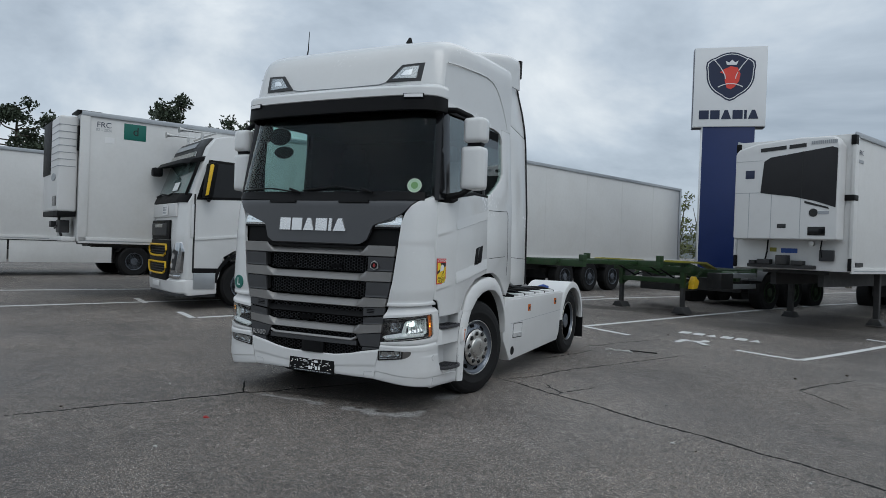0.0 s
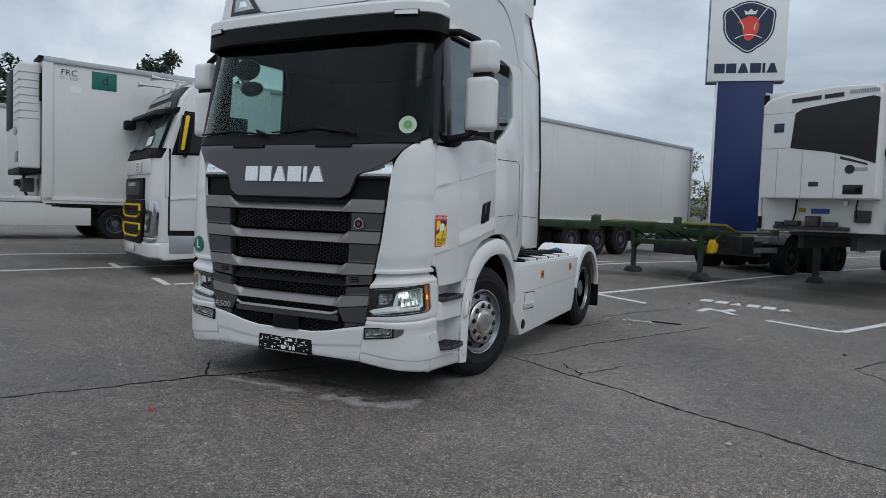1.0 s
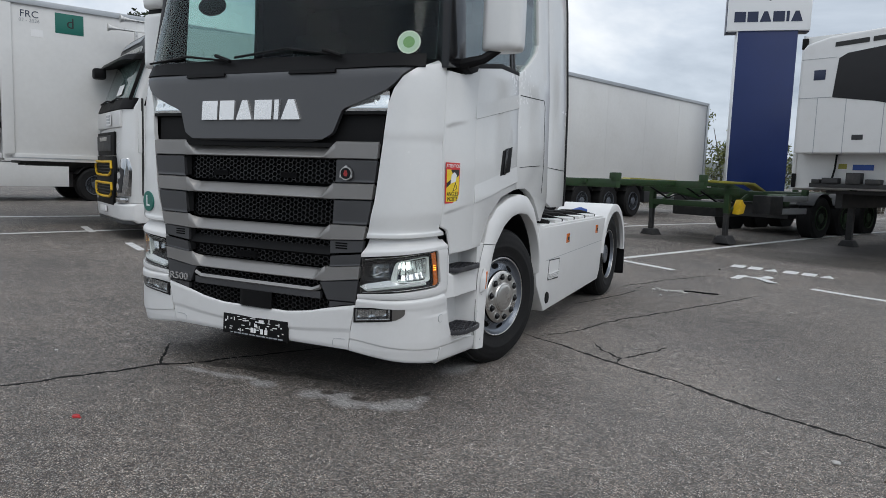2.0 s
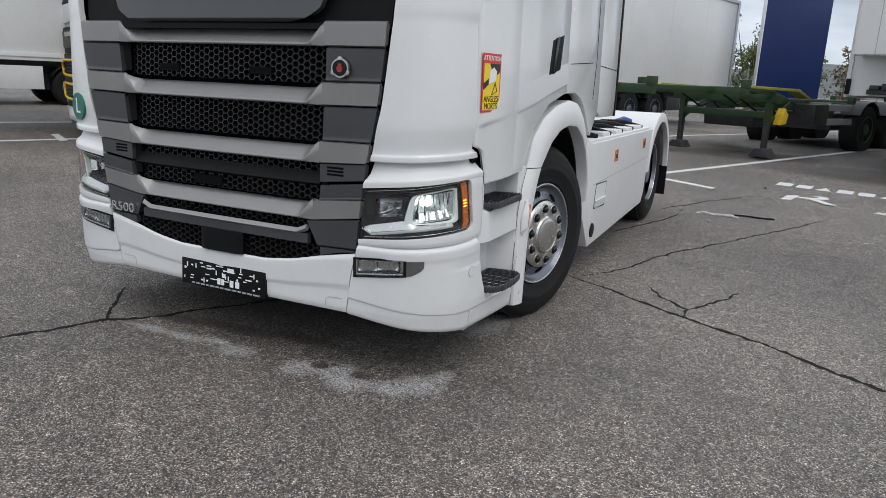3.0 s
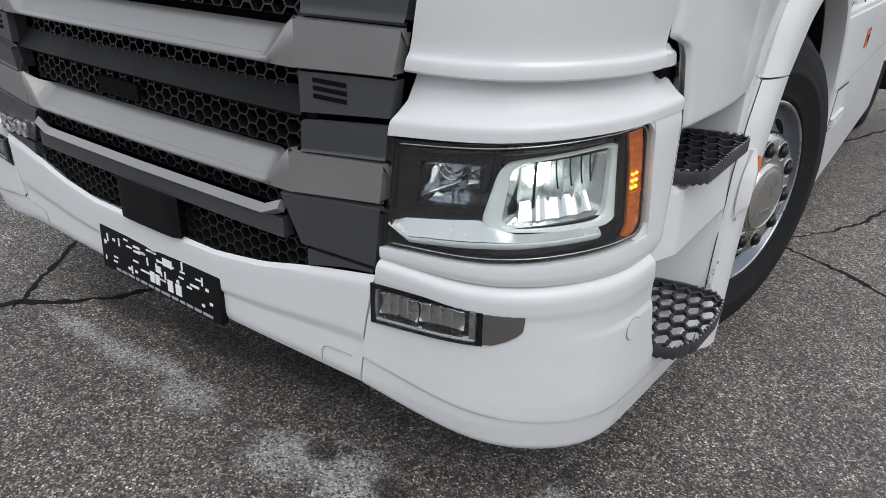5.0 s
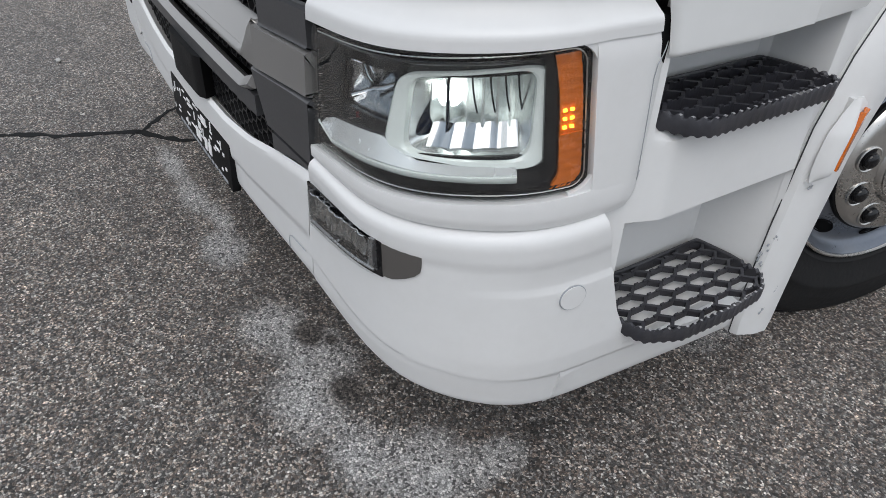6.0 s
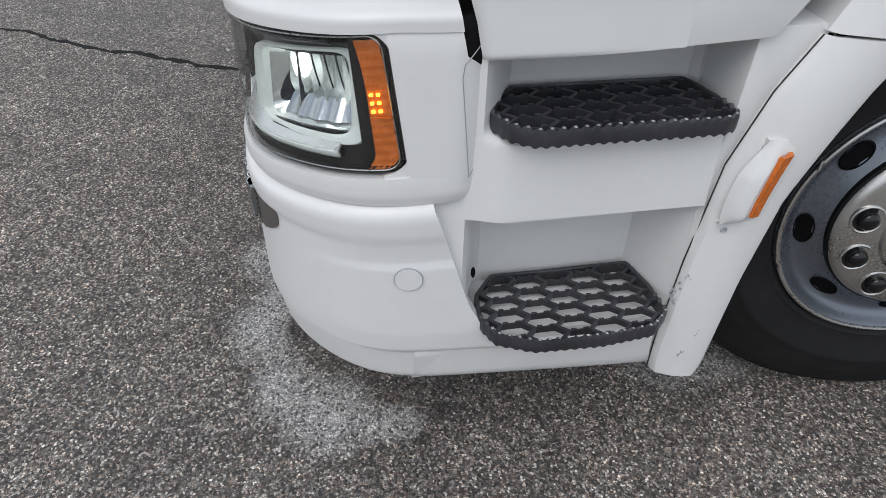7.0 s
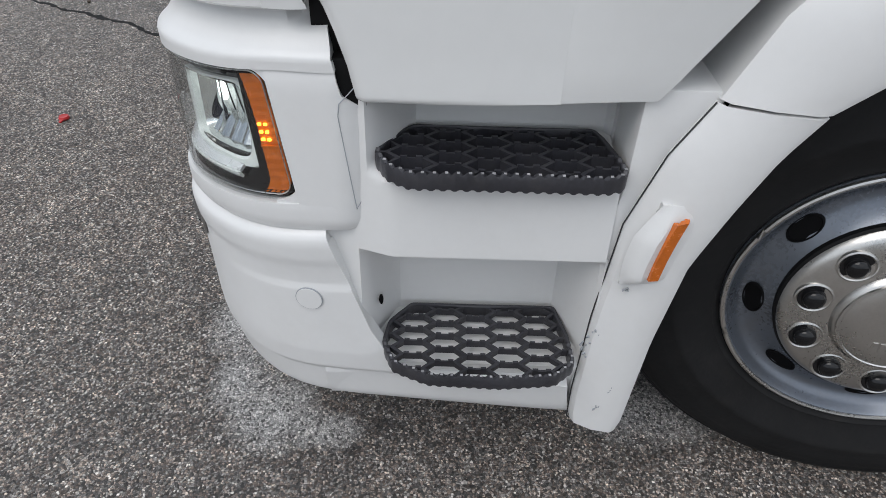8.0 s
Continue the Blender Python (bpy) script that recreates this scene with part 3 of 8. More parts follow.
def surf(a, z, off=0.0):
    """A point on the cab's skin: a along its outline from the middle of the nose, z up, off outwards."""
    s, t = (1 if a >= 0 else -1), abs(a)
    x, y = np.interp(t, _ad, _xd), np.interp(t, _ad, _yd)
    dx, dy = np.interp(t + 0.02, _ad, _xd) - np.interp(t - 0.02, _ad, _xd), np.interp(t + 0.02, _ad, _yd) - np.interp(t - 0.02, _ad, _yd)
    l = math.hypot(dx, dy) or 1
    nx, ny = dy / l, -dx / l
    # the corner swells about the lamps
    off = off + 0.013 * math.exp(-((t - 1.015) / 0.14) ** 2) * lerp(z, [(0.3, 0.25), (0.5, 0.6), (0.68, 1.0), (1.0, 1.0), (1.2, 0.0)])
    if t < 0.02:
        nx, ny = 0, -1
    return (s * (x * lerp(z, HALF_W) / 1.24 + nx * off), y + lerp(z, FRONT_Y) + ny * off, z)


def skin(left, right, z0, z1, off=0.0, thick=0.02, na=16, nz=10, bm=None, round_z=0.0):
    """A panel of the cab's skin; left and right are arc lengths, or tables of (z, arc length). round_z: how far its upper and lower rims roll in."""
    grid = []
    for k in range(nz + 1):
        v = k / nz
        z = z0 + (z1 - z0) * v
        al = left if isinstance(left, (int, float)) else lerp(z, left)
        ar = right if isinstance(right, (int, float)) else lerp(z, right)
        roll = -round_z * (abs(2 * v - 1) ** 6)
        o = off(z) if callable(off) else off
        grid.append([surf(al + (ar - al) * j / na, z, o + roll) for j in range(na + 1)])
    return bm_shell(grid, thick, bm, inward=(0, 1.2, (z0 + z1) / 2))


def leaned(bm):
    """Leans a side panel in with the cab's flank."""
    for z in (1.0, 1.15, 1.3, 1.7, 2.1, 2.95, 3.2, 3.6):
        bmesh.ops.bisect_plane(bm, geom=bm.verts[:] + bm.edges[:] + bm.faces[:], plane_co=(0, 0, z), plane_no=(0, 0, 1))
    for v in bm.verts:
        v.co.x *= lerp(v.co.z, HALF_W) / 1.24
    return bm


def hex_mesh(bm, place, width, height, cell, flat, depth, wall=0.2, inside=None):
    """A honeycomb web over width by height; place(u, v, d) gives the point."""
    h = cell * flat
    rows = int(height / (h * 0.75)) + 2
    cols = int(width / cell) + 2
    for r in range(-1, rows):
        for c in range(-1, cols):
            cu, cv = (c + (0.5 if r % 2 else 0.0)) * cell, r * h * 0.75
            if not (-cell * 0.2 < cu < width + cell * 0.2 and -h * 0.2 < cv < height + h * 0.2):
                continue
            if inside and not inside(cu, cv):
                continue
            ring = [(0, h / 2), (cell / 2, h / 4), (cell / 2, -h / 4), (0, -h / 2), (-cell / 2, -h / 4), (-cell / 2, h / 4)]

            def pt(p, k, d):
                u, v = min(max(cu + p[0] * k, 0), width), min(max(cv + p[1] * k, 0), height)
                return bm.verts.new(place(u, v, d))
            outer = [pt(p, 1.0, 0) for p in ring]
            inner = [pt(p, 1 - wall, 0) for p in ring]
            deep = [pt(p, 1 - wall * 0.8, depth) for p in ring]
            for i in range(6):
                j = (i + 1) % 6
                bm.faces.new((outer[i], outer[j], inner[j], inner[i]))
                bm.faces.new((inner[i], inner[j], deep[j], deep[i]))
    return bm


truck = thing("truck_tractor", "white two-axle tractor unit with grey grille, headlamps lit", "truck")


def patch(a0, a1, low, high, off=0.0, thick=0.02, na=20, nz=8, bm=None):
    """A panel of the skin from arc length a0 to a1; low and high are heights or functions of the share u of the way, off a depth or a function of (u, v)."""
    grid = []
    for k in range(nz + 1):
        v = k / nz
        row = []
        for j in range(na + 1):
            u = j / na
            lo = low(u) if callable(low) else low
            hi = high(u) if callable(high) else high
            row.append(surf(a0 + (a1 - a0) * u, lo + (hi - lo) * v, off(u, v) if callable(off) else off))
        grid.append(row)
    return bm_shell(grid, thick, bm, inward=(0, 1.2, grid[nz // 2][0][2]))


def flipped(bm, s):
    """Turns a part for the near side (s = 1) into one for the far side (s = -1)."""
    if s < 0:
        for v in bm.verts:
            v.co.x = -v.co.x
        bmesh.ops.reverse_faces(bm, faces=bm.faces)
    return bm


def groove(name, points, parent, width=0.005, s=1, x=1.2405, lean=True, material=None):
    """A dark panel gap along (y, z) points on the flank."""
    bm = bmesh.new()
    for (y0, z0), (y1, z1) in zip(points, points[1:]):
        l = math.hypot(y1 - y0, z1 - z0) or 1
        ny, nz = -(z1 - z0) / l * width / 2, (y1 - y0) / l * width / 2
        bm_prism([(y0 + ny, z0 + nz), (y1 + ny, z1 + nz), (y1 - ny, z1 - nz), (y0 - ny, z0 - nz)], "x", x - 0.004, x + 0.0012, 0, bm)
    if lean:
        leaned(bm)
    return part(name, flipped(bm, s), material or DEEP, parent, smooth=0)


def build_wheel(parent, x, y, z, out, front, steer=0.0):
    """A truck wheel: tyre, rim, ten studs, stainless trim. out: +1 or -1, the side it faces."""
    w = thing("wheel", "", "", pose(x, y, z, 0, 0, steer + (0 if out > 0 else 180)))
    w.parent = parent
    R, r = 0.515, 0.300
    tyre = [(r, -0.28), (0.40, -0.31), (0.475, -0.30), (0.505, -0.27), (R, -0.22), (R, -0.06), (0.507, -0.03), (0.490, -0.01), (0.478, -0.003), (0.47, 0.002), (0.462, 0.002), (0.45, 0.009), (0.42, 0.014), (0.40, 0.015), (0.395, 0.0175), (0.385, 0.0175), (0.38, 0.015), (0.345, 0.008), (0.325, -0.002), (0.318, -0.001), (0.312, -0.006), (r, -0.02), (r, -0.04)]
    bm = bm_lathe(tyre, "x", seg=96)
    tyre_ob = part("tyre", bm, RUBBER, w)
    for k in range(4):
        part("tread_rib", bm_lathe([(R - 0.004, -0.23 + k * 0.05), (R + 0.006, -0.228 + k * 0.05), (R + 0.006, -0.192 + k * 0.05), (R - 0.004, -0.19 + k * 0.05)], "x", seg=72), RUBBER, tyre_ob)
    if front:
        prof = [(0.302, -0.05), (0.304, -0.012), (0.299, -0.004), (0.291, -0.004), (0.286, -0.011), (0.281, -0.020), (0.274, -0.028), (0.265, -0.034), (0.255, -0.036), (0.235, -0.028), (0.212, -0.012), (0.204, -0.004), (0.19, -0.002), (0.0, -0.002)]
        hole_r, hole_x, tilt = 0.240, -0.0295, 25
    else:
        prof = [(0.302, -0.05), (0.304, -0.012), (0.299, -0.004), (0.291, -0.004), (0.284, -0.02), (0.278, -0.07), (0.262, -0.098), (0.215, -0.110), (0.15, -0.105), (0.0, -0.105)]
        hole_r, hole_x, tilt = 0.238, -0.103, 10
    rim = part("rim", bm_lathe(prof, "x", seg=96), RIM, w)
    part("rim_lip", bm_tube([(-0.0055, 0.298 * math.cos(math.pi * k / 48), 0.298 * math.sin(math.pi * k / 48)) for k in range(97)], 0.0055, 8), STEEL, rim, "bright worn rim lip")
    for k in range(8):
        t = 2 * math.pi * (k + 0.23) / 8
        m = Matrix.Rotation(t, 4, "X") @ pose(hole_x, hole_r, 0) @ Matrix.Rotation(radians(tilt), 4, "Z") @ Matrix.Diagonal((1, 0.62, 1.1, 1))
        # each hole is a near-black disc on the rim, its shade painted on
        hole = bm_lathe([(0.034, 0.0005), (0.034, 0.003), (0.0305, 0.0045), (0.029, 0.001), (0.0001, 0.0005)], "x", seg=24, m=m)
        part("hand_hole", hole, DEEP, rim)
    if front:
        face = bm_lathe([(0.200, -0.012), (0.202, 0.008), (0.196, 0.017), (0.186, 0.022), (0.165, 0.026), (0.130, 0.028), (0.114, 0.029), (0.110, 0.036), (0.102, 0.042), (0.07, 0.046), (0.0001, 0.047)], "x", seg=80)
        trim = part("wheel_trim", face, STEEL, w, "brushed stainless wheel trim with dark stud caps")
        part("trim_edge", bm_lathe([(0.207, -0.012), (0.207, 0.004), (0.202, 0.008), (0.199, 0.002)], "x", seg=80), BLACK, w)
        for k in range(10):
            t = 2 * math.pi * (k + 0.75) / 10
            m = pose(0.026, 0.155 * math.cos(t), 0.155 * math.sin(t))
            part("stud_collar", bm_lathe([(0.034, -0.004), (0.034, 0.002), (0.031, 0.0035), (0.0285, 0.002), (0.0285, -0.004)], "x", seg=24, m=m), STEEL, trim)
            part("stud_cap", bm_lathe([(0.029, 0.0008), (0.021, 0.001), (0.020, 0.009), (0.017, 0.014), (0.009, 0.018), (0.0001, 0.019)], "x", seg=16, m=m), GLOSS_BLACK, trim)
        part("cap_ring", bm_lathe([(0.105, 0.0395), (0.104, 0.0435), (0.099, 0.0445), (0.097, 0.0425)], "x", seg=64), STEEL, trim)
        bm = bmesh.new()
        for k in range(5):
            bm_box(0.0462, 0.048, -0.03 + k * 0.013, -0.021 + k * 0.013, -0.058, -0.040, 0, bm)
        part("stamped_mark", bm, STEEL, trim)
    else:
        part("hub", bm_lathe([(0.12, -0.105), (0.12, -0.05), (0.105, -0.03), (0.0001, -0.02)], "x", seg=40), RIM, w)
        for k in range(10):
            t = 2 * math.pi * k / 10
            part("stud_cap", bm_lathe([(0.016, 0), (0.016, 0.02), (0.0001, 0.03)], "x", seg=10, m=pose(-0.105, 0.165 * math.cos(t), 0.165 * math.sin(t))), STEEL, w)
    return w


SEAM = 0.725
SEAM_X = [(0.31, 0.723), (0.42, 0.734), (0.50, 0.748), (0.585, 0.768), (0.68, 0.786)]


def panel_foot(f):
    """Height of the corner panel's lower rim, by the share of the way outwards."""
    return 1.026 + 0.026 * f ** 1.4


def build_front(p):
    seam = a_x(SEAM)
    # bumper, middle piece between the two seams, with a slanting chin
    def top(u):
        x = abs(2 * u - 1) * SEAM
        return lerp(x, [(0, 0.512), (0.26, 0.512), (0.42, 0.535), (0.56, 0.572), (0.725, 0.607)])

    def face(u, v):
        return lerp(v, [(0, 0.0), (0.06, 0.005), (0.42, 0.005), (0.46, 0.012), (0.93, 0.014), (0.98, 0.012), (1, 0.004)])
    grid = []
    for k in range(23):
        row = []
        for j in range(41):
            u = j / 40
            z = 0.315 + (top(u) - 0.315) * k / 22
            edge = a_x(lerp(z, SEAM_X)) - 0.0025
            row.append(surf((2 * u - 1) * edge, z, face(u, k / 22)))
        grid.append(row)
    part("bumper_centre", bm_shell(grid, 0.03, inward=(0, 1, 0.4)), WHITE_PLASTIC, p)
    for s in (1, -1):
        # bumper corner: a chin, a face, a bright ridge under the lamp; it ends along the slanting seam by the steps
        grid = []
        for k in range(61):
            v = k / 60
            row = []
            for j in range(37):
                u = j / 36
                zb = lerp(u, [(0, 0.310), (0.3, 0.276), (0.6, 0.247), (1, 0.234)])
                zt = lerp(u, [(0, 0.654), (0.3, 0.659), (0.6, 0.672), (1, 0.695)])
                z = zb + (zt - zb) * v
                start = a_x(lerp(z, SEAM_X)) + 0.0025
                end = a_y(lerp(z, [(0.248, 0.845), (0.335, 0.845), (0.362, 0.545), (0.40, 0.497), (0.47, 0.462), (0.70, 0.390)]))
                o = lerp(v, [(0, -0.002), (0.03, 0.004), (0.235, 0.0065), (0.252, 0.0125), (0.60, 0.0125), (0.83, 0.0135), (0.87, 0.0170), (0.94, 0.0185), (0.975, 0.014), (1, -0.006)])
                crease = 0.0035 * max(0.0, min(1.0, (u - 0.58) / 0.25)) * lerp(v, [(0.715, 0), (0.73, 1), (0.77, 0.8), (0.84, 0)])
                row.append(surf(s * (start + (end - start) * u), z, o - crease))
            grid.append(row)
        corner = part("bumper_corner", bm_shell(grid, 0.03, inward=(0, 1, 0.5)), WHITE_PLASTIC, p)
        sx, sy, sz = surf(s * a_y(0.354), 0.538, 0.0122)
        m = pose(sx, sy, sz, 0, 0, -9 if s > 0 else 189)
        part("sensor_ring", bm_lathe([(0.0255, 0.0), (0.0255, 0.0022), (0.0001, 0.0024)], "x", seg=40, m=m), PRINT_GREY, corner)
        part("sensor_cap", bm_lathe([(0.0238, 0.0), (0.0238, 0.0034), (0.0001, 0.0036)], "x", seg=40, m=m), WHITE_PLASTIC, corner)
        # tow cover outline by the seam
        line = [surf(s * a_x(x), z, 0.0075) for x, z in ((0.612, 0.335), (0.612, 0.362), (0.618, 0.374), (0.630, 0.380), (0.665, 0.382), (0.700, 0.383))]
        part("tow_cover_gap", bm_tube(line, 0.0011, 6), PRINT_GREY, p)
        fog_lamp(p, s)
        # lamp surround: hollow band above, rim below, broad cheek at the outer end
        end_hl = a_y(0.478)
        a0, a1 = a_x(0.785), a_y(0.346)
        roll = lambda a: -0.035 * max(0.0, (a - a_y(0.418)) / (end_hl - a_y(0.418))) ** 2
        across = lambda u: a0 + (end_hl - a0) * u
        band = []
        for k in range(17):
            v = k / 16
            al = a_x(lerp(v, [(0, 0.806), (0.2, 0.812), (0.5, 0.832), (1, 0.845)]))
            row = []
            end = a_y(lerp(v, [(0, 0.430), (0.30, 0.424), (0.7, 0.414), (1, 0.402)]))
            for j in range(31):
                a = al + (end - al) * j / 30
                u = (a - a0) / (end_hl - a0)
                lo = 0.908 + 0.064 * min(1, u / 0.80)
                row.append(surf(s * a, lo + (1.034 + 0.034 * u - lo) * v, roll(a) + lerp(v, [(0, 0.0115), (0.20, 0.012), (0.26, 0.009), (0.34, -0.003), (0.5, -0.017), (0.75, -0.028), (1, -0.034)]) - 0.016 * min(1.0, max(0.0, (a - a_y(0.366)) / 0.006)) * min(1.0, max(0.0, (v - 0.55) / 0.1))))
            band.append(row)
        bm = bm_shell(band, 0.03, inward=(0, 1.2, 0.95))
        cheek = []
        for k in range(13):
            z = 0.728 + 0.25 * k / 12
            al = a1 - 0.005 - 0.034 * (k / 12 - 0.5)
            stop = a_y(lerp(z, [(0.735, 0.478), (0.76, 0.489), (0.900, 0.486), (0.93, 0.438), (0.978, 0.427)]))
            cheek.append([surf(s * (al + (stop - al) * q / 14), z, roll(al + (stop - al) * q / 14) + lerp(q / 14, [(0, 0.0112), (0.08, 0.0118), (1, 0.0118)]) - (0.005 if k == 12 else 0)) for q in range(15)])
        bm_shell(cheek, 0.04, bm, inward=(0, 1.2, 0.84))
        patch(s * a0, s * end_hl, lambda u: 0.648 + 0.048 * u, lambda u: 0.679 + 0.066 * min(1, u / 0.85), lambda u, v: roll(across(u)) + lerp(v, [(0, 0.006), (0.3, 0.012), (0.85, 0.0125), (1, 0.0115)]), 0.04, 30, 6, bm)
        surround = part("headlamp_surround", bm, WHITE_PLASTIC, p)
        line = []
        for (q0, z0), (q1, z1) in zip([(0.96, 0.965), (0.66, 0.925), (0.64, 0.905), (0.78, 0.735)], [(0.66, 0.925), (0.64, 0.905), (0.78, 0.735), (0.96, 0.78)]):
            for f in range(8):
                q, z = q0 + (q1 - q0) * f / 8, z0 + (z1 - z0) * f / 8
                a = a1 + (end_hl - a1) * q
                line.append(surf(s * a, z, roll(a) + 0.0122))
        part("cheek_seam", bm_tube(line, 0.0008, 6), PRINT_GREY, surround)
        head_lamp(p, s)
        # cab corner panel with a pressed crease and a rolled lower rim
        inner = [(1.02, a_x(0.835)), (1.25, a_x(0.885)), (1.6, a_x(0.93)), (1.84, a_x(0.955)), (1.93, a_x(0.985)), (2.0, a_x(1.03)), (2.05, a_x(1.085)), (2.075, a_x(1.13)), (2.1, a_y(0.30))]
        levels = [0.0, 0.003, 0.007, 0.015, 0.025, 0.030, 0.033, 0.036, 0.042, 0.06, 0.08, 0.10]
        panel = []
        for k in range(52):
            row = []
            for q in range(25):
                f = q / 24
                base = panel_foot(f)
                z = base + levels[k] if k < 12 else base + 0.10 + (2.1 - base - 0.10) * (k - 11) / 40
                al, ar = lerp(z, inner), a_y(0.335)
                o = lerp(z - base, [(0, -0.012), (0.003, 0.0), (0.007, 0.004), (0.028, 0.005), (0.033, 0.001), (0.04, -0.001), (0.06, 0.0), (0.10, 0.006), (0.135, 0.011)]) if z < base + 0.135 else lerp(z, [(1.165, 0.012), (1.19, 0.013), (1.3, 0.009), (1.62, 0.002), (1.66, 0.008), (1.9, 0.010), (2.1, 0.0)])
                row.append(surf(s * (al + (ar - al) * f), z, o))
            panel.append(row)
        part("corner_panel", bm_shell(panel, 0.03, inward=(0, 1.2, 1.5)), WHITE, p, smooth=28)
        tip = []
        for k in range(9):
            z = 1.051 + 0.046 * k / 8
            end = a_y(lerp(z, [(1.051, 0.388), (1.057, 0.396), (1.064, 0.393), (1.074, 0.386), (1.087, 0.370), (1.097, 0.345)]))
            tip.append([surf(s * (a_y(0.3345) + (end - a_y(0.3345)) * q / 6), z, lerp(z, [(1.051, -0.010), (1.055, 0.003), (1.08, 0.005), (1.085, 0.0), (1.10, 0.002)]) - 0.008 * (q / 6) ** 3) for q in range(7)])
        part("corner_tip", bm_shell(tip, 0.025, inward=(0, 1.2, 1.05)), WHITE, p)
        # a thin grey plate set into the recess above the surround
        post = [[surf(s * (a_y(0.372) + (a_y(0.408) - a_y(0.372)) * q / 3), 0.998 + 0.04 * k / 3, -0.044 - 0.006 * k / 3) for q in range(4)] for k in range(4)]
        part("slot_post", bm_shell(post, 0.01, inward=(0, 1.2, 1.0)), FOG_GREY, p, "thin grey plate recessed in the panel gap")
        part("gap_seal", flipped(bm_prism([(0.394, 0.93), (0.475, 0.926), (0.475, 1.02), (0.45, 1.07), (0.42, 1.095), (0.394, 1.095)], "x", 1.10, 1.180, 0.003), s), BLACK, p)
        part("gap_seal", flipped(bm_prism([(0.439, 0.918), (0.472, 0.915), (0.472, 0.99), (0.424, 0.99), (0.430, 0.95)], "x", 1.12, 1.2075, 0.003), s), BLACK, p)
    grille(p)


def fog_lamp(p, s):
    """A slim lamp that rises outwards: chrome frame round two fluted bowls, and a grey tail."""
    a0, b1, a1 = a_x(0.765), a_x(0.765) + 0.250, a_x(1.078)
    span = a1 - a0
    zb = lambda a: 0.503 + 0.046 * (a - a0) / span
    zt = lambda a: 0.590 + 0.036 * (a - a0) / span

    def field(l, r, v0, v1, off, thick, na=12, nz=4, bm=None):
        at = lambda u: l + (r - l) * u
        return patch(s * l, s * r, lambda u: zb(at(u)) + (zt(at(u)) - zb(at(u))) * v0, lambda u: zb(at(u)) + (zt(at(u)) - zb(at(u))) * v1, off, thick, na, nz, bm)
    tail = []
    for k in range(9):
        v = k / 8
        end = a1 - 0.050 * max(0.0, 1 - v / 0.45) ** 2 - 0.004 * (1 - v)
        tail.append([surf(s * (b1 + (end - b1) * j / 8), zb(b1 + (end - b1) * j / 8) + (zt(b1 + (end - b1) * j / 8) - zb(b1 + (end - b1) * j / 8)) * v, 0.016) for j in range(9)])
    fog = part("fog_lamp", bm_shell(tail, 0.012, inward=(0, 1, 0.5)), FOG_GREY, p, "grey framed clear fog lamp")
    part("lamp_tub", field(a0 - 0.002, b1 + 0.001, -0.04, 1.03, 0.0165, 0.012), GLOSS_BLACK, fog)
    bm = bmesh.new()
    bulge = lambda u, v: 0.023 + 0.003 * math.sin(v * math.pi)
    for l, r, v0, v1 in ((a0 + 0.020, b1 - 0.010, 0.11, 0.20), (a0 + 0.018, a0 + 0.024, 0.11, 0.93), (b1 - 0.021, b1 - 0.010, 0.11, 0.93)):
        field(l, r, v0, v1, bulge, 0.012, 10, 4, bm)
    part("frame", bm, FOG_FRAME, fog)
    part("inner_cheek", field(a0 + 0.004, a0 + 0.016, 0.06, 0.93, 0.0185, 0.004, 2, 3), LAMP_MASK, fog)
    for k in range(2):
        l = a0 + 0.027 + 0.098 * k

        def scoop(u, v):
            return 0.0172 + 0.007 * (2 * v - 1) ** 2 * (2 * u - 1) ** 2 + 0.0045 * abs(math.sin(u * math.pi * 4)) * (0.3 + 0.7 * v)
        bowl = part("reflector", field(l, l + 0.094, 0.34 if k == 0 else 0.40, 0.90, scoop, 0.002, 36, 10), FOG_CHROME, fog)
        for q in range(3):
            f = l + 0.022 + 0.024 * q
            part("flute", field(f, f + 0.0022, 0.42, 0.88, 0.0235, 0.006, 2, 4), CHROME, bowl)
        part("lower_scoop", patch(s * (l + 0.004), s * (l + 0.090), lambda u: zb(l + 0.09 * u) + 0.014, lambda u: zb(l + 0.09 * u) + 0.022 + 0.024 * math.sin(u * math.pi), lambda u, v: 0.021 - 0.006 * v, 0.002, 14, 4), LAMP_MASK, fog)
    part("lens", field(a0 + 0.020, b1 - 0.010, 0.05, 0.97, 0.0272, 0.002, 10, 4), LENS, fog)


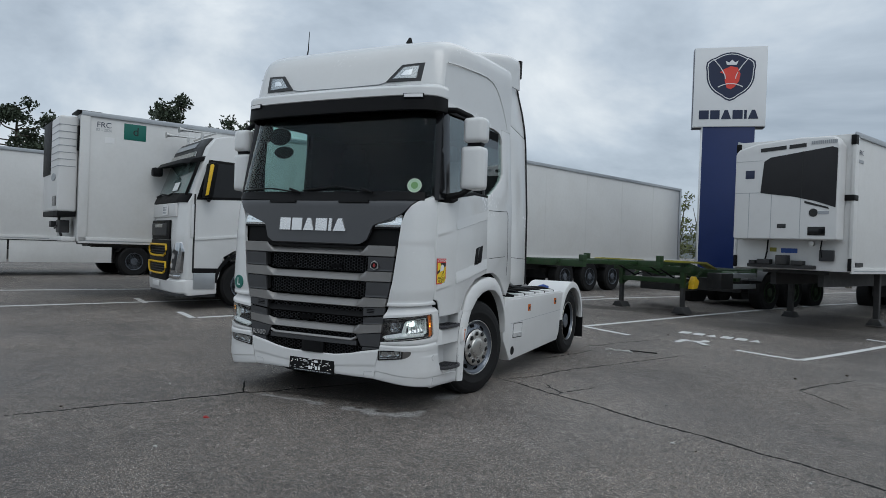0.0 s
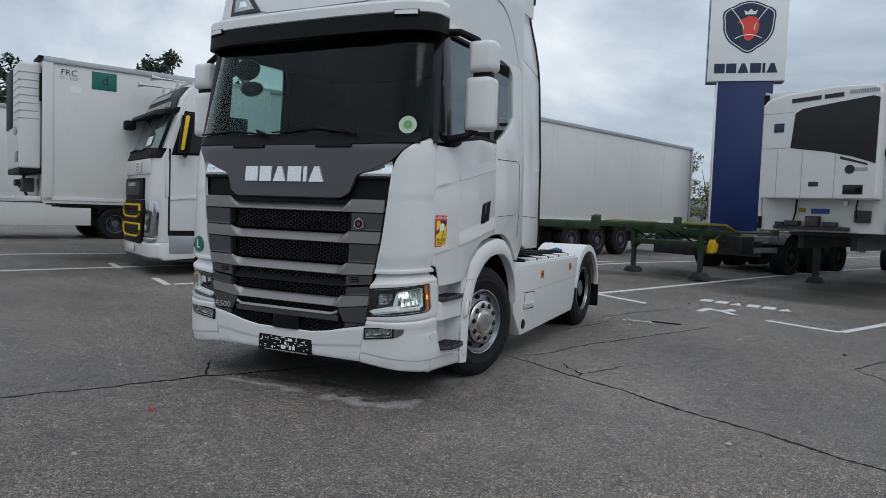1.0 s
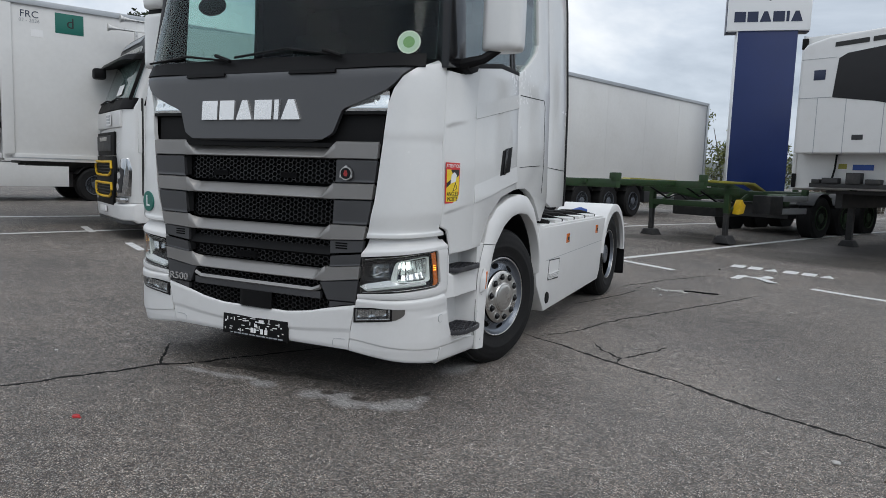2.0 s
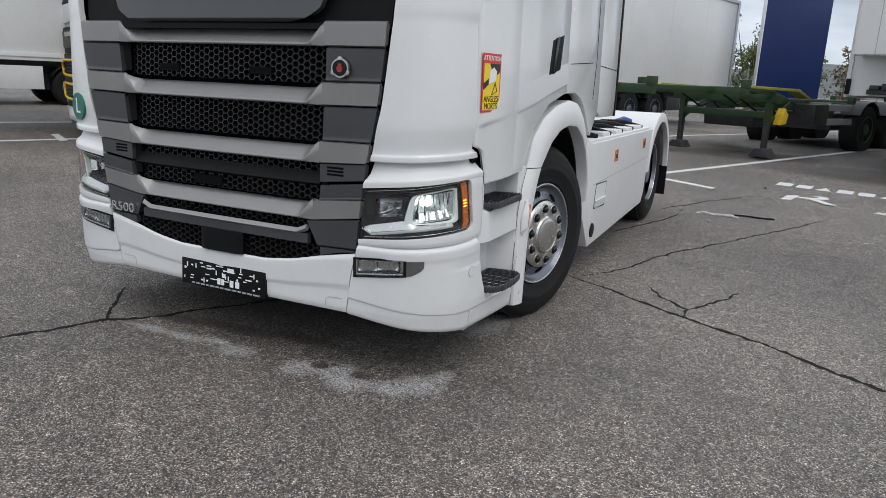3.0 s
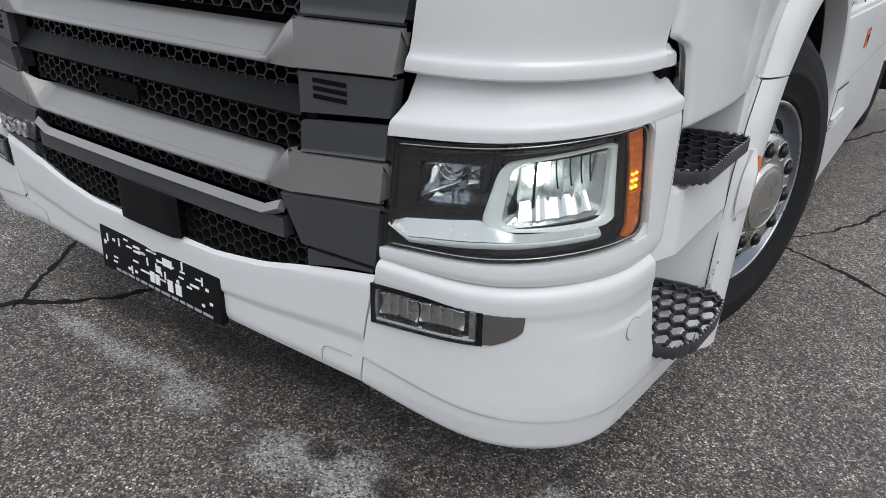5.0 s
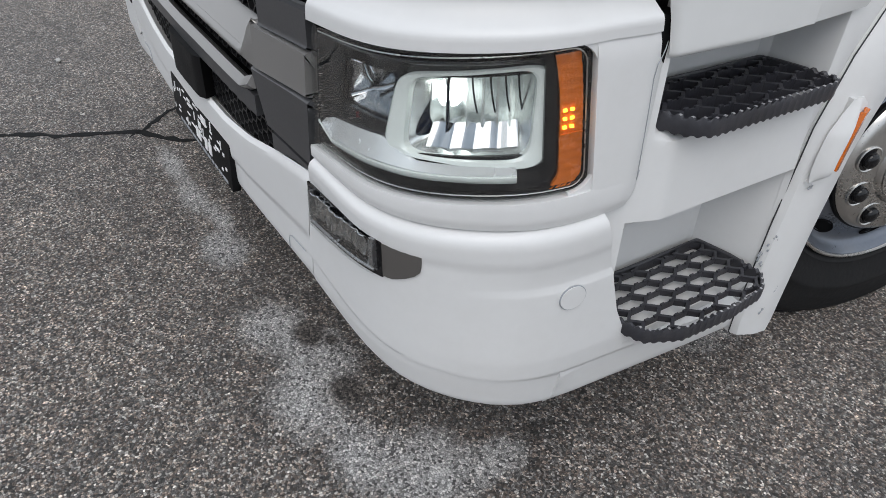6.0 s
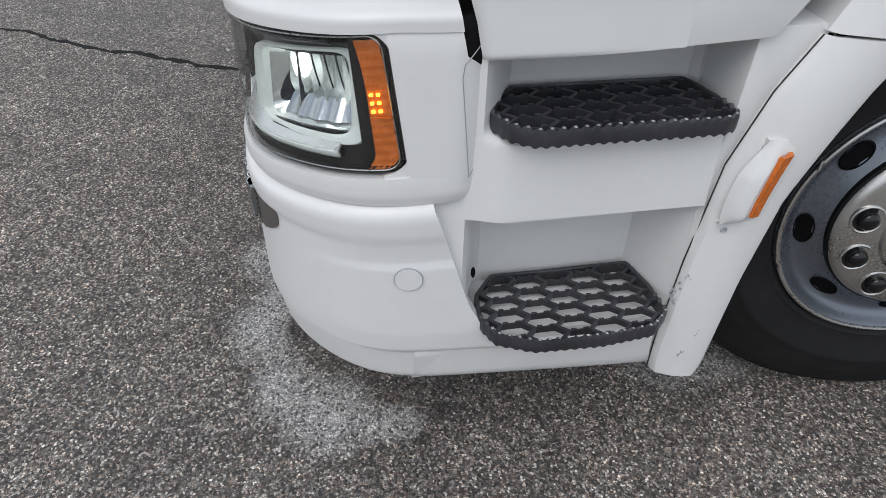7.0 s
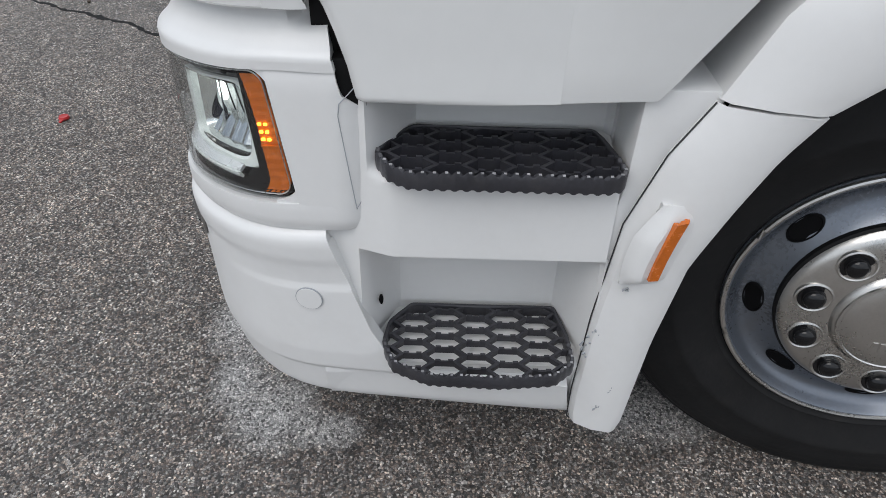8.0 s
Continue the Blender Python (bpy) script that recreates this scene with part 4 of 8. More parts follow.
def head_lamp(p, s):
    """The lit lamp unit: black tub, chrome bowls, silver blade, amber end, clear cover."""
    a0, a1 = a_x(0.80), a_y(0.343)
    zb, zt = (lambda u: 0.681 + 0.066 * u), (lambda u: 0.903 + 0.070 * u)
    unit = thing("headlamp", "", "")
    unit.parent = p
    tagged(unit, "lit headlamp with chrome bowls and amber side lens")

    def at(u, v, o):
        return surf(s * (a0 + (a1 - a0) * u - 0.034 * (v - 0.5) * u * u + 0.022 * (v - 0.5) * (1 - u)), zb(u) + (zt(u) - zb(u)) * v, o)

    def sheet(u0, u1, v0, v1, off, thick, na=12, nv=6, bm=None):
        grid = [[at(u0 + (u1 - u0) * j / na, v0 + (v1 - v0) * k / nv, off(j / na, k / nv) if callable(off) else off) for j in range(na + 1)] for k in range(nv + 1)]
        return bm_shell(grid, thick, bm, inward=(0, 1, 0.8))

    def quad(corners, x, y):
        """A place in a four-cornered field, x and y from -1 to 1."""
        (al, bl), (ar, br), (cr, dr), (cl, dl) = corners
        i, j = (x + 1) / 2, (y + 1) / 2
        return (al * (1 - i) + ar * i) * (1 - j) + (cl * (1 - i) + cr * i) * j, (bl * (1 - i) + br * i) * (1 - j) + (dl * (1 - i) + dr * i) * j

    def loops_mesh(loops, close):
        b = bmesh.new()
        rows = [[b.verts.new(q) for q in l] for l in loops]
        n = len(rows[0])
        for l, m in zip(rows, rows[1:]):
            for i in range(n):
                b.faces.new((l[i], l[(i + 1) % n], m[(i + 1) % n], m[i]))
        if close:
            b.faces.new(rows[-1])
        return b

    def edge_pts(n=64, square=0.30):
        out = []
        for k in range(n):
            t = 2 * math.pi * k / n
            c, d = math.cos(t), math.sin(t)
            out.append((math.copysign(abs(c) ** square, c), math.copysign(abs(d) ** square, d)))
        return out

    def bowl(corners, front, deep, flutes, depth_of_flute):
        loops = []
        for r in (1.0, 0.97, 0.92, 0.84, 0.74, 0.62, 0.48, 0.32, 0.16, 0.03):
            ring = []
            for x, y in edge_pts():
                u, v = quad(corners, x * r, y * r)
                o = front - deep * (1 - r ** 3) - depth_of_flute * abs(math.sin(x * r * flutes)) * (1 - r ** 6)
                ring.append(at(u, v, o))
            loops.append(ring)
        return loops_mesh(loops, True)

    def frame_of(corners, inner, front, back):
        loops = []
        for f, o in ((1.0, back), (1.0, front - 0.003), (0.85, front), (0.2, front - 0.002), (0.0, front - 0.006), (0.0, back - 0.01)):
            loops.append([at(*[quad(inner, x, y)[k] * (1 - f) + quad(corners, x, y)[k] * f for k in (0, 1)], o) for x, y in edge_pts()])
        return loops_mesh(loops, False)
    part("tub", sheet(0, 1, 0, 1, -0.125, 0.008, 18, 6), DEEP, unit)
    bm = bmesh.new()
    for u0, u1, v0, v1 in ((0, 1, 0, 0.05), (0, 1, 0.955, 1), (0, 0.02, 0, 1), (0.985, 1, 0, 1)):
        sheet(u0, u1, v0, v1, -0.004, 0.075, 18, 4, bm)
    part("bezel", bm, GLOSS_BLACK, unit)
    part("upper_trim", sheet(0.02, 0.80, 0.885, 0.95, lambda u, v: -0.016 + 0.008 * math.sin(v * math.pi), 0.01, 20, 6), LAMP_MASK, unit)
    part("mask", sheet(0.02, 0.095, 0.05, 0.90, lambda u, v: -0.014 - 0.010 * u, 0.01, 4, 6), LAMP_MASK, unit)
    part("lower_mask", sheet(0.02, 0.40, 0.25, 0.42, lambda u, v: -0.023 - 0.004 * v, 0.01, 10, 4), LAMP_MASK, unit)
    part("foot_mask", sheet(0.02, 0.90, 0.04, 0.26, lambda u, v: -0.012 - 0.012 * v, 0.01, 20, 3), GLOSS_BLACK, unit)
    part("upper_mask", sheet(0.05, 0.97, 0.79, 0.90, lambda u, v: -0.030 + 0.012 * v, 0.01, 16, 3), LAMP_MASK, unit)
    part("outer_mask", sheet(0.865, 0.988, 0.05, 0.96, -0.011, 0.01, 6, 6), GLOSS_BLACK, unit)
    near = [(0.080, 0.405), (0.395, 0.425), (0.425, 0.80), (0.098, 0.785)]
    small = part("small_bowl", bowl(near, -0.046, 0.050, 5.0, 0.012), DIM_CHROME, unit)
    part("small_frame", frame_of([(0.073, 0.393), (0.398, 0.413), (0.430, 0.811), (0.091, 0.796)], near, -0.038, -0.055), LAMP_MASK, small)
    for r in (0.055, 0.075):
        part("bulb_ring", bm_tube([at(0.205 + r * math.cos(radians(q)), 0.80 + 2.6 * r * math.sin(radians(q)), -0.074 + 0.2 * r) for q in range(180, 361, 12)], 0.0022, 6), DIM_CHROME, small)
    part("side_panel", sheet(0.325, 0.405, 0.45, 0.80, lambda u, v: -0.060 - 0.020 * u, 0.004, 5, 6), NAVY_GLASS, small)
    # the lit cup: a pale ring, thick at its foot and inner side, a dark lining, bright fluted mirrors
    rim_out = [(0.366, 0.262), (0.880, 0.148), (0.893, 0.868), (0.428, 0.832)]
    rim_in = [(0.440, 0.258), (0.828, 0.228), (0.852, 0.838), (0.466, 0.802)]
    large = part("large_bowl", bowl(rim_in, -0.034, 0.060, 5.0, 0.008), BOWL, unit)
    part("bowl_frame", frame_of(rim_out, rim_in, -0.016, -0.045), LAMP_RING, large)
    part("lining", sheet(0.448, 0.492, 0.275, 0.775, lambda u, v: -0.040 - 0.026 * u, 0.004, 5, 10), NAVY_GLASS, large)
    part("lining", sheet(0.490, 0.800, 0.252, 0.275, lambda u, v: -0.046 - 0.010 * v, 0.004, 12, 2), NAVY_GLASS, large)
    # navy strip that stands in for a dark reflection in the bowl
    part("dark_guide", sheet(0.552, 0.562, 0.36, 0.80, -0.058, 0.006, 2, 8), NAVY_GLASS, large)
    for u, w, v0, v1 in ((0.495, 0.052, 0.40, 0.80), (0.566, 0.055, 0.44, 0.82), (0.625, 0.05, 0.36, 0.82), (0.678, 0.045, 0.33, 0.82), (0.727, 0.040, 0.33, 0.82), (0.771, 0.045, 0.36, 0.81)):
        part("lit_reflector", sheet(u, u + w, v0, v1, lambda x, y: -0.066 - 0.016 * math.sin(x * math.pi) + 0.014 * y + 0.004 * math.sin(y * 7), 0.003, 8, 10), LIT_REFLECTOR, large)
    for u in (0.640, 0.700, 0.750, 0.795):
        part("flute", bm_tube([at(u + 0.018 * (1 - f) ** 2, 0.50 + 0.30 * f, -0.060 + 0.006 * f) for f in np.linspace(0, 1, 8)], 0.0016, 6), NAVY_GLASS, large)
    part("lower_reflector", sheet(0.500, 0.80, 0.275, 0.42, lambda x, y: -0.042 - 0.022 * y - 0.004 * abs(math.sin(x * 12)), 0.003, 32, 5), DIM_CHROME, large)
    element = []
    for k in range(7):
        w = math.sin(math.pi * (0.08 + 0.84 * k / 6)) ** 0.5
        element.append([at(0.560 + 0.050 * w * (q / 4 - 1) + 0.014 * k / 6, 0.55 + 0.20 * k / 6, -0.060) for q in range(9)])
    part("lit_element", bm_shell(element, 0.004, inward=(0, 1, 0.8)), LAMP_ON, large)
    # blade: a wedge with a downturned lip, a thin strip where it passes under the cup
    grid, lip = [], []
    foot = lambda u: lerp(u, [(0, 0.215), (0.045, 0.125), (0.10, 0.055), (0.17, 0.066), (0.40, 0.103), (0.6, 0.105), (0.79, 0.095)])
    fold = lambda u: lerp(u, [(0, 0.225), (0.045, 0.172), (0.10, 0.118), (0.17, 0.138), (0.40, 0.172), (0.6, 0.170), (0.79, 0.165)])
    head = lambda u: lerp(u, [(0, 0.235), (0.012, 0.252), (0.36, 0.335), (0.42, 0.30), (0.5, 0.215), (0.79, 0.20)])
    spots = [0.004 + 0.786 * (j / 40) ** 1.3 for j in range(41)]
    for k in range(5):
        grid.append([at(u, fold(u) + (head(u) - fold(u)) * k / 4, -0.004 - 0.015 * k / 4) for u in spots])
        lip.append([at(u, foot(u) + (fold(u) - 0.014 - foot(u)) * k / 4, -0.008 + 0.006 * math.sin(0.5 * math.pi * k / 4)) for u in spots])
    blade = part("blade", bm_shell(grid, 0.006, inward=(0, 1, 0.8)), BLADE, unit, "silver light blade along the lamp's foot")
    part("blade_lip", bm_shell(lip, 0.005, inward=(0, 1, 0.8)), LAMP_RING, blade, "pale clear lip of the blade")
    rows = []
    for k in range(61):
        v = 0.03 + 0.90 * k / 60
        lean = 0.020 * max(0.0, (v - 0.55) / 0.4) ** 2 + 0.030 * max(0.0, (0.16 - v) / 0.13) ** 2
        short = 0.030 * max(0.0, (0.14 - v) / 0.11) ** 2
        rows.append([at(0.906 - lean + (0.068 + lean - 0.6 * lean * (v > 0.5) - short) * j / 8, v, -0.006 + 0.0015 * abs(math.sin(v * 47)) + 0.0008 * abs(math.sin(j * 1.6))) for j in range(9)])
    amber = part("amber_lens", bm_shell(rows, 0.012, inward=(0, 1, 0.8)), AMBER, unit, "amber turn lamp lens")
    part("amber_step", sheet(0.906, 0.972, 0.40, 0.415, -0.002, 0.005, 6, 1), AMBER, amber)
    for k in range(6):
        u, v = 0.914 + 0.021 * (k % 2), 0.45 + 0.058 * (k // 2)
        part("led", sheet(u, u + 0.010, v, v + 0.016, -0.002, 0.004, 2, 2), AMBER_ON, amber)
    line = [at(u, 0.035, 0.002) for u in np.linspace(0.04, 0.93, 24)] + [at(0.93 + 0.045 * math.sin(radians(q)), 0.135 - 0.10 * math.cos(radians(q)), 0.002) for q in range(0, 91, 15)] + [at(0.975, v, 0.002) for v in np.linspace(0.16, 0.85, 12)] + [at(0.93 + 0.045 * math.cos(radians(q)), 0.865 + 0.10 * math.sin(radians(q)), 0.002) for q in range(0, 91, 15)] + [at(u, 0.965, 0.002) for u in np.linspace(0.90, 0.04, 24)]
    part("bezel_line", bm_tube(line, 0.0011, 6), STEEL, unit)
    cover = part("cover", sheet(0, 1, 0, 1, 0.006, 0.003, 22, 8), LENS, unit, "clear lamp cover")
    cover.visible_shadow = False
    # the surround rounds off the lamp's outer corners
    for top in (0, 1):
        ru, rv = 0.075, 0.16
        rows = [[], [], []]
        for k in range(11):
            t = radians(90 * k / 10)
            au, av = 1 - ru + ru * math.sin(t), rv - rv * math.cos(t)
            du, dv = (1 - ru + (ru + 0.012) * k / 5, -0.02) if k <= 5 else (1.012, -0.02 + (rv + 0.02) * (k - 5) / 5)
            for i, f in enumerate((0.0, 0.5, 1.0)):
                u, v = au + (du - au) * f, av + (dv - av) * f
                rows[i].append(at(u, 1 - v if top else v, 0.0085))
        part("surround_corner", bm_shell(rows, 0.008, inward=(0, 1, 0.8)), WHITE_PLASTIC, p)


# grille: height of each slat's foot and head, half width of the open middle, and how far foot and head rise towards the outer end
BARS = [(1.505, 1.605, 0.615, 0.0, 0.0), (1.255, 1.35, 0.60, 0.006, 0.004), (1.000, 1.093, 0.585, 0.014, 0.004), (0.736, 0.824, 0.552, 0.032, 0.024)]
MOUTHS = [(1.35, 1.52, 0.612), (1.095, 1.27, 0.597), (0.824, 1.013, 0.58)]
EDGE = [(0.55, 0.750), (0.61, 0.773), (1.0, 0.822), (1.21, 0.865), (1.5, 0.905), (1.94, 0.94)]


def end_block(s, inner, edge, foot, head, off, na=8, nz=20, thick=0.03):
    """A block between the open middle and the grille's outer edge; inner is its half width there, foot and head are heights at the inner and the outer end, off a depth by the share of the height."""
    grid = []
    for k in range(nz + 1):
        v = k / nz
        row = []
        for j in range(na + 1):
            u = j / na
            z = (foot[0] + (foot[1] - foot[0]) * u) * (1 - v) + (head[0] + (head[1] - head[0]) * u) * v
            a = a_x(inner(v) if callable(inner) else inner)
            row.append(surf(s * (a + (edge(z) - a) * u), z, off(v) if callable(off) else off))
        grid.append(row)
    return bm_shell(grid, thick, inward=(0, 1.2, foot[0]))


def grille(p):
    edge = lambda z: a_x(lerp(z, EDGE)) - 0.004
    g = thing("grille", "", "")
    g.parent = p
    tagged(g, "dark grey slatted grille with black honeycomb mesh")
    # near-black sheet that holds the shade behind the open mesh
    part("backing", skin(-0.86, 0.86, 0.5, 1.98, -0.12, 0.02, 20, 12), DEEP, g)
    half = [(1.605, 0.44), (1.62, 0.53), (1.66, 0.60), (1.80, 0.655), (1.815, 0.68), (1.85, 0.78), (1.89, 0.88), (1.925, 0.95), (1.96, 0.99), (2.02, 1.035), (2.06, 1.08)]
    part("badge_panel", skin([(z, -a_x(h)) for z, h in half], [(z, a_x(h)) for z, h in half], 1.605, 2.06, lambda z: lerp(z, [(1.6, 0.0), (1.62, 0.03), (1.9, 0.022), (2.04, 0.018), (2.06, 0.0)]), 0.03, 40, 30), GRILLE_GREY, g)
    for s in (1, -1):
        part("top_mesh_surround", skin([(1.58, s * a_x(0.40)), (1.9, s * a_x(0.7))], [(1.58, s * edge(1.58)), (1.9, s * edge(1.9))], 1.585, 1.905, -0.03, 0.02, 10, 8), BLACK, g)
        tip = [(1.795, s * a_x(0.665)), (1.82, s * a_x(0.70)), (1.855, s * a_x(0.80)), (1.895, s * a_x(0.90)), (1.915, s * a_x(0.945))]
        drl = part("day_lamp", skin(tip, [(1.79, s * a_x(0.948)), (1.915, s * a_x(0.955))], 1.795, 1.912, lambda z: -0.004 + 0.006 * math.sin((z - 1.79) * 52), 0.02, 20, 14), CHROME, g, "slanted clear day lamp")
        for k in range(2):
            x = 0.80 + 0.06 * k
            part("divider", patch(s * a_x(x), s * a_x(x + 0.008), 1.807, 1.842 + 0.02 * k, 0.0, 0.01, 2, 3), BOWL, drl)
        part("lens", skin(tip, [(1.79, s * a_x(0.95)), (1.915, s * a_x(0.957))], 1.793, 1.914, 0.012, 0.003, 10, 5), LENS, drl)
        part("lamp_sill", patch(s * a_x(0.655), s * a_x(0.95), 1.775, 1.795, 0.004, 0.03, 8, 2), BLACK, g)
    part("dark_lip", patch(-a_x(0.6), a_x(0.6), 1.575, 1.60, 0.01, 0.05, 20, 2), BLACK, g)
    for z0, z1, h, rise0, rise1 in BARS:
        # a slat: narrow upright face below, a bright face that leans back; towards the ends the upright face takes over
        grid = []
        for k in range(8):
            row = []
            for j in range(61):
                u = 2 * j / 60 - 1
                e = min(1.0, max(0.0, (abs(u) - 0.86) / 0.13))
                f = 0.012 + 0.086 * e
                head = z0 + max(0.074 + 0.024 * e ** 2, f + 0.004)
                zz, o = [(z0, 0.002), (z0 + 0.003, 0.014), (z0 + f * 0.5, 0.0155), (z0 + f - 0.002, 0.0155), (z0 + f + 0.002, 0.012), ((z0 + f) * 0.6 + head * 0.4, 0.012 - 0.4 * 0.055 * (1 - e)), ((z0 + f) * 0.2 + head * 0.8, 0.012 - 0.8 * 0.055 * (1 - e)), (head, 0.010 - 0.055 * (1 - e))][k]
                row.append(surf(u * a_x(h), zz, o))
            grid.append(row)
        part("slat", bm_shell(grid, 0.02, inward=(0, 1, z0)), SLAT_SILVER, g, smooth=60)
        for s in (1, -1):
            def out(v):
                return lerp(v, [(0, 0.002), (0.025, 0.0155), (0.95, 0.0155), (0.97, 0.014), (1, 0.002)])
            part("slat_end", end_block(s, h, edge, (z0, z0 + rise0), (z1 + 0.006, z1 + 0.006 + rise1), out, 10), SLAT_SILVER, g, smooth=25)
    for i, (z0, z1, h) in enumerate(MOUTHS):
        for s in (1, -1):
            below, above = BARS[i + 1], BARS[i]
            lo = (below[1] + 0.0085, below[1] + below[4] + 0.0085)
            hi = (above[0] - 0.003, above[0] + above[3] - 0.003)
            if i == 2:
                mid = (0.902, 0.927)
                vent = part("vent_block", end_block(s, h + 0.006, edge, (mid[0] + 0.014, mid[1] + 0.014), hi, 0.008, 6, 6), GRILLE_GREY, g)
                for k in range(3):
                    part("vent_slot", patch(s * a_x(0.624), s * a_x(0.708), 0.950 + 0.0155 * k, 0.959 + 0.0155 * k, 0.0095, 0.002, 4, 1), DEEP, vent)
                hi = mid
            part("slat_block", end_block(s, lambda v: h + 0.004 + 0.008 * v, edge, lo, hi, lambda v: lerp(v, [(0, 0.004), (0.02, 0.013), (0.12, 0.010), (0.98, 0.0135), (1, 0.004)]), 8, 24), GRILLE_GREY, g, smooth=25)
        bm = bmesh.new()
        W = 2 * a_x(h + 0.01)
        hex_mesh(bm, lambda v, u, d: surf(-W / 2 + u, z0 + v, -0.022 - d - 0.012 * (v / (z1 - z0)) - 0.03 * max(0, (abs(2 * u / W - 1) - 0.9) / 0.1)), z1 - z0, W, 0.031, 1.30, 0.024, 0.11)
        part("mesh", bm, MESH_BLACK, g, smooth=0)
        bm = bmesh.new()
        for s in (1, -1):
            patch(s * (W / 2 - 0.022), s * (W / 2 + 0.002), z0 + 0.02, z1 - 0.005, lambda u, v: -0.035 + 0.03 * u, 0.02, 3, 5, bm)
        patch(-W / 2, W / 2, z1 - 0.014, z1 - 0.002, -0.008, 0.04, 30, 2, bm)
        part("mouth_frame", bm, BLACK, g)
        if i == 0:
            for x in (-0.32, 0.24):
                part("mesh_cover", patch(x - 0.055, x + 0.07, z0 + 0.026, z0 + 0.062, -0.017, 0.02, 6, 3), DEEP, g)
    part("inner_rail", patch(-a_x(0.575), a_x(0.575), 0.905, 0.958, lambda u, v: -0.004 - 0.03 * v, 0.03, 30, 4), BLACK, g)
    part("mesh_cover", patch(-0.18, 0.0, 0.835, 0.878, -0.014, 0.02, 6, 3), DEEP, g)
    # below: thin slat, cross panel, lower mesh, radar box
    for s in (1, -1):
        part("lower_block", end_block(s, lambda v: lerp(v, [(0, 0.572), (1, 0.515)]), edge, (0.617, 0.622), (0.733, 0.765), lambda v: lerp(v, [(0, 0.002), (0.03, 0.0105), (0.96, 0.013), (1, 0.004)]), 8, 20), GRILLE_GREY, g, smooth=25)
        part("foot_block", patch(s * a_x(0.585), s * (a_x(0.764)), lambda u: lerp(u, [(0, 0.575), (0.6, 0.602), (1, 0.612)]), lambda u: lerp(u, [(0, 0.614), (1, 0.6185)]), 0.009, 0.03, 8, 3), GRILLE_GREY, g)
    part("thin_slat", patch(-a_x(0.515), a_x(0.515), lambda u: 0.672 + 0.022 * max(0, (abs(2 * u - 1) - 0.9) / 0.1), lambda u: 0.690 + 0.022 * max(0, (abs(2 * u - 1) - 0.9) / 0.1), lambda u, v: 0.024 - 0.014 * v, 0.02, 40, 3), SLAT_SILVER, g)
    part("cross_panel", patch(-a_x(0.52), a_x(0.52), 0.622, 0.668, 0.013, 0.03, 24, 3), GRILLE_GREY, g)
    for z0, z1, h in ((0.69, 0.742, 0.53), (0.505, 0.622, 0.572)):
        bm = bmesh.new()
        W = 2 * a_x(h)
        hex_mesh(bm, lambda v, u, d: surf(-W / 2 + u, z0 + v, -0.012 - d), z1 - z0, W, 0.031, 1.30, 0.024, 0.11)
        part("mesh", bm, MESH_BLACK, g, smooth=0)
    part("radar_box", patch(-0.115, 0.148, 0.512, 0.622, lambda u, v: 0.016 + 0.012 * min(1, 12 * u * (1 - u)), 0.04, 12, 4), BLACK, g)


def badge_shape(kind, x0, w, h, slant):
    """Plain slanted plates in place of lettering: outlines in (x, z)."""
    k = slant
    if kind == 0:
        return [(x0, 0), (x0 + w, 0), (x0 + w + k * h, h), (x0 + k * h, h)]
    if kind == 1:
        return [(x0, 0), (x0 + w, 0), (x0 + w * 0.66, h), (x0 + w * 0.34, h)]
    return [(x0, 0.0), (x0 + w, 0.0), (x0 + w, h), (x0, h)]


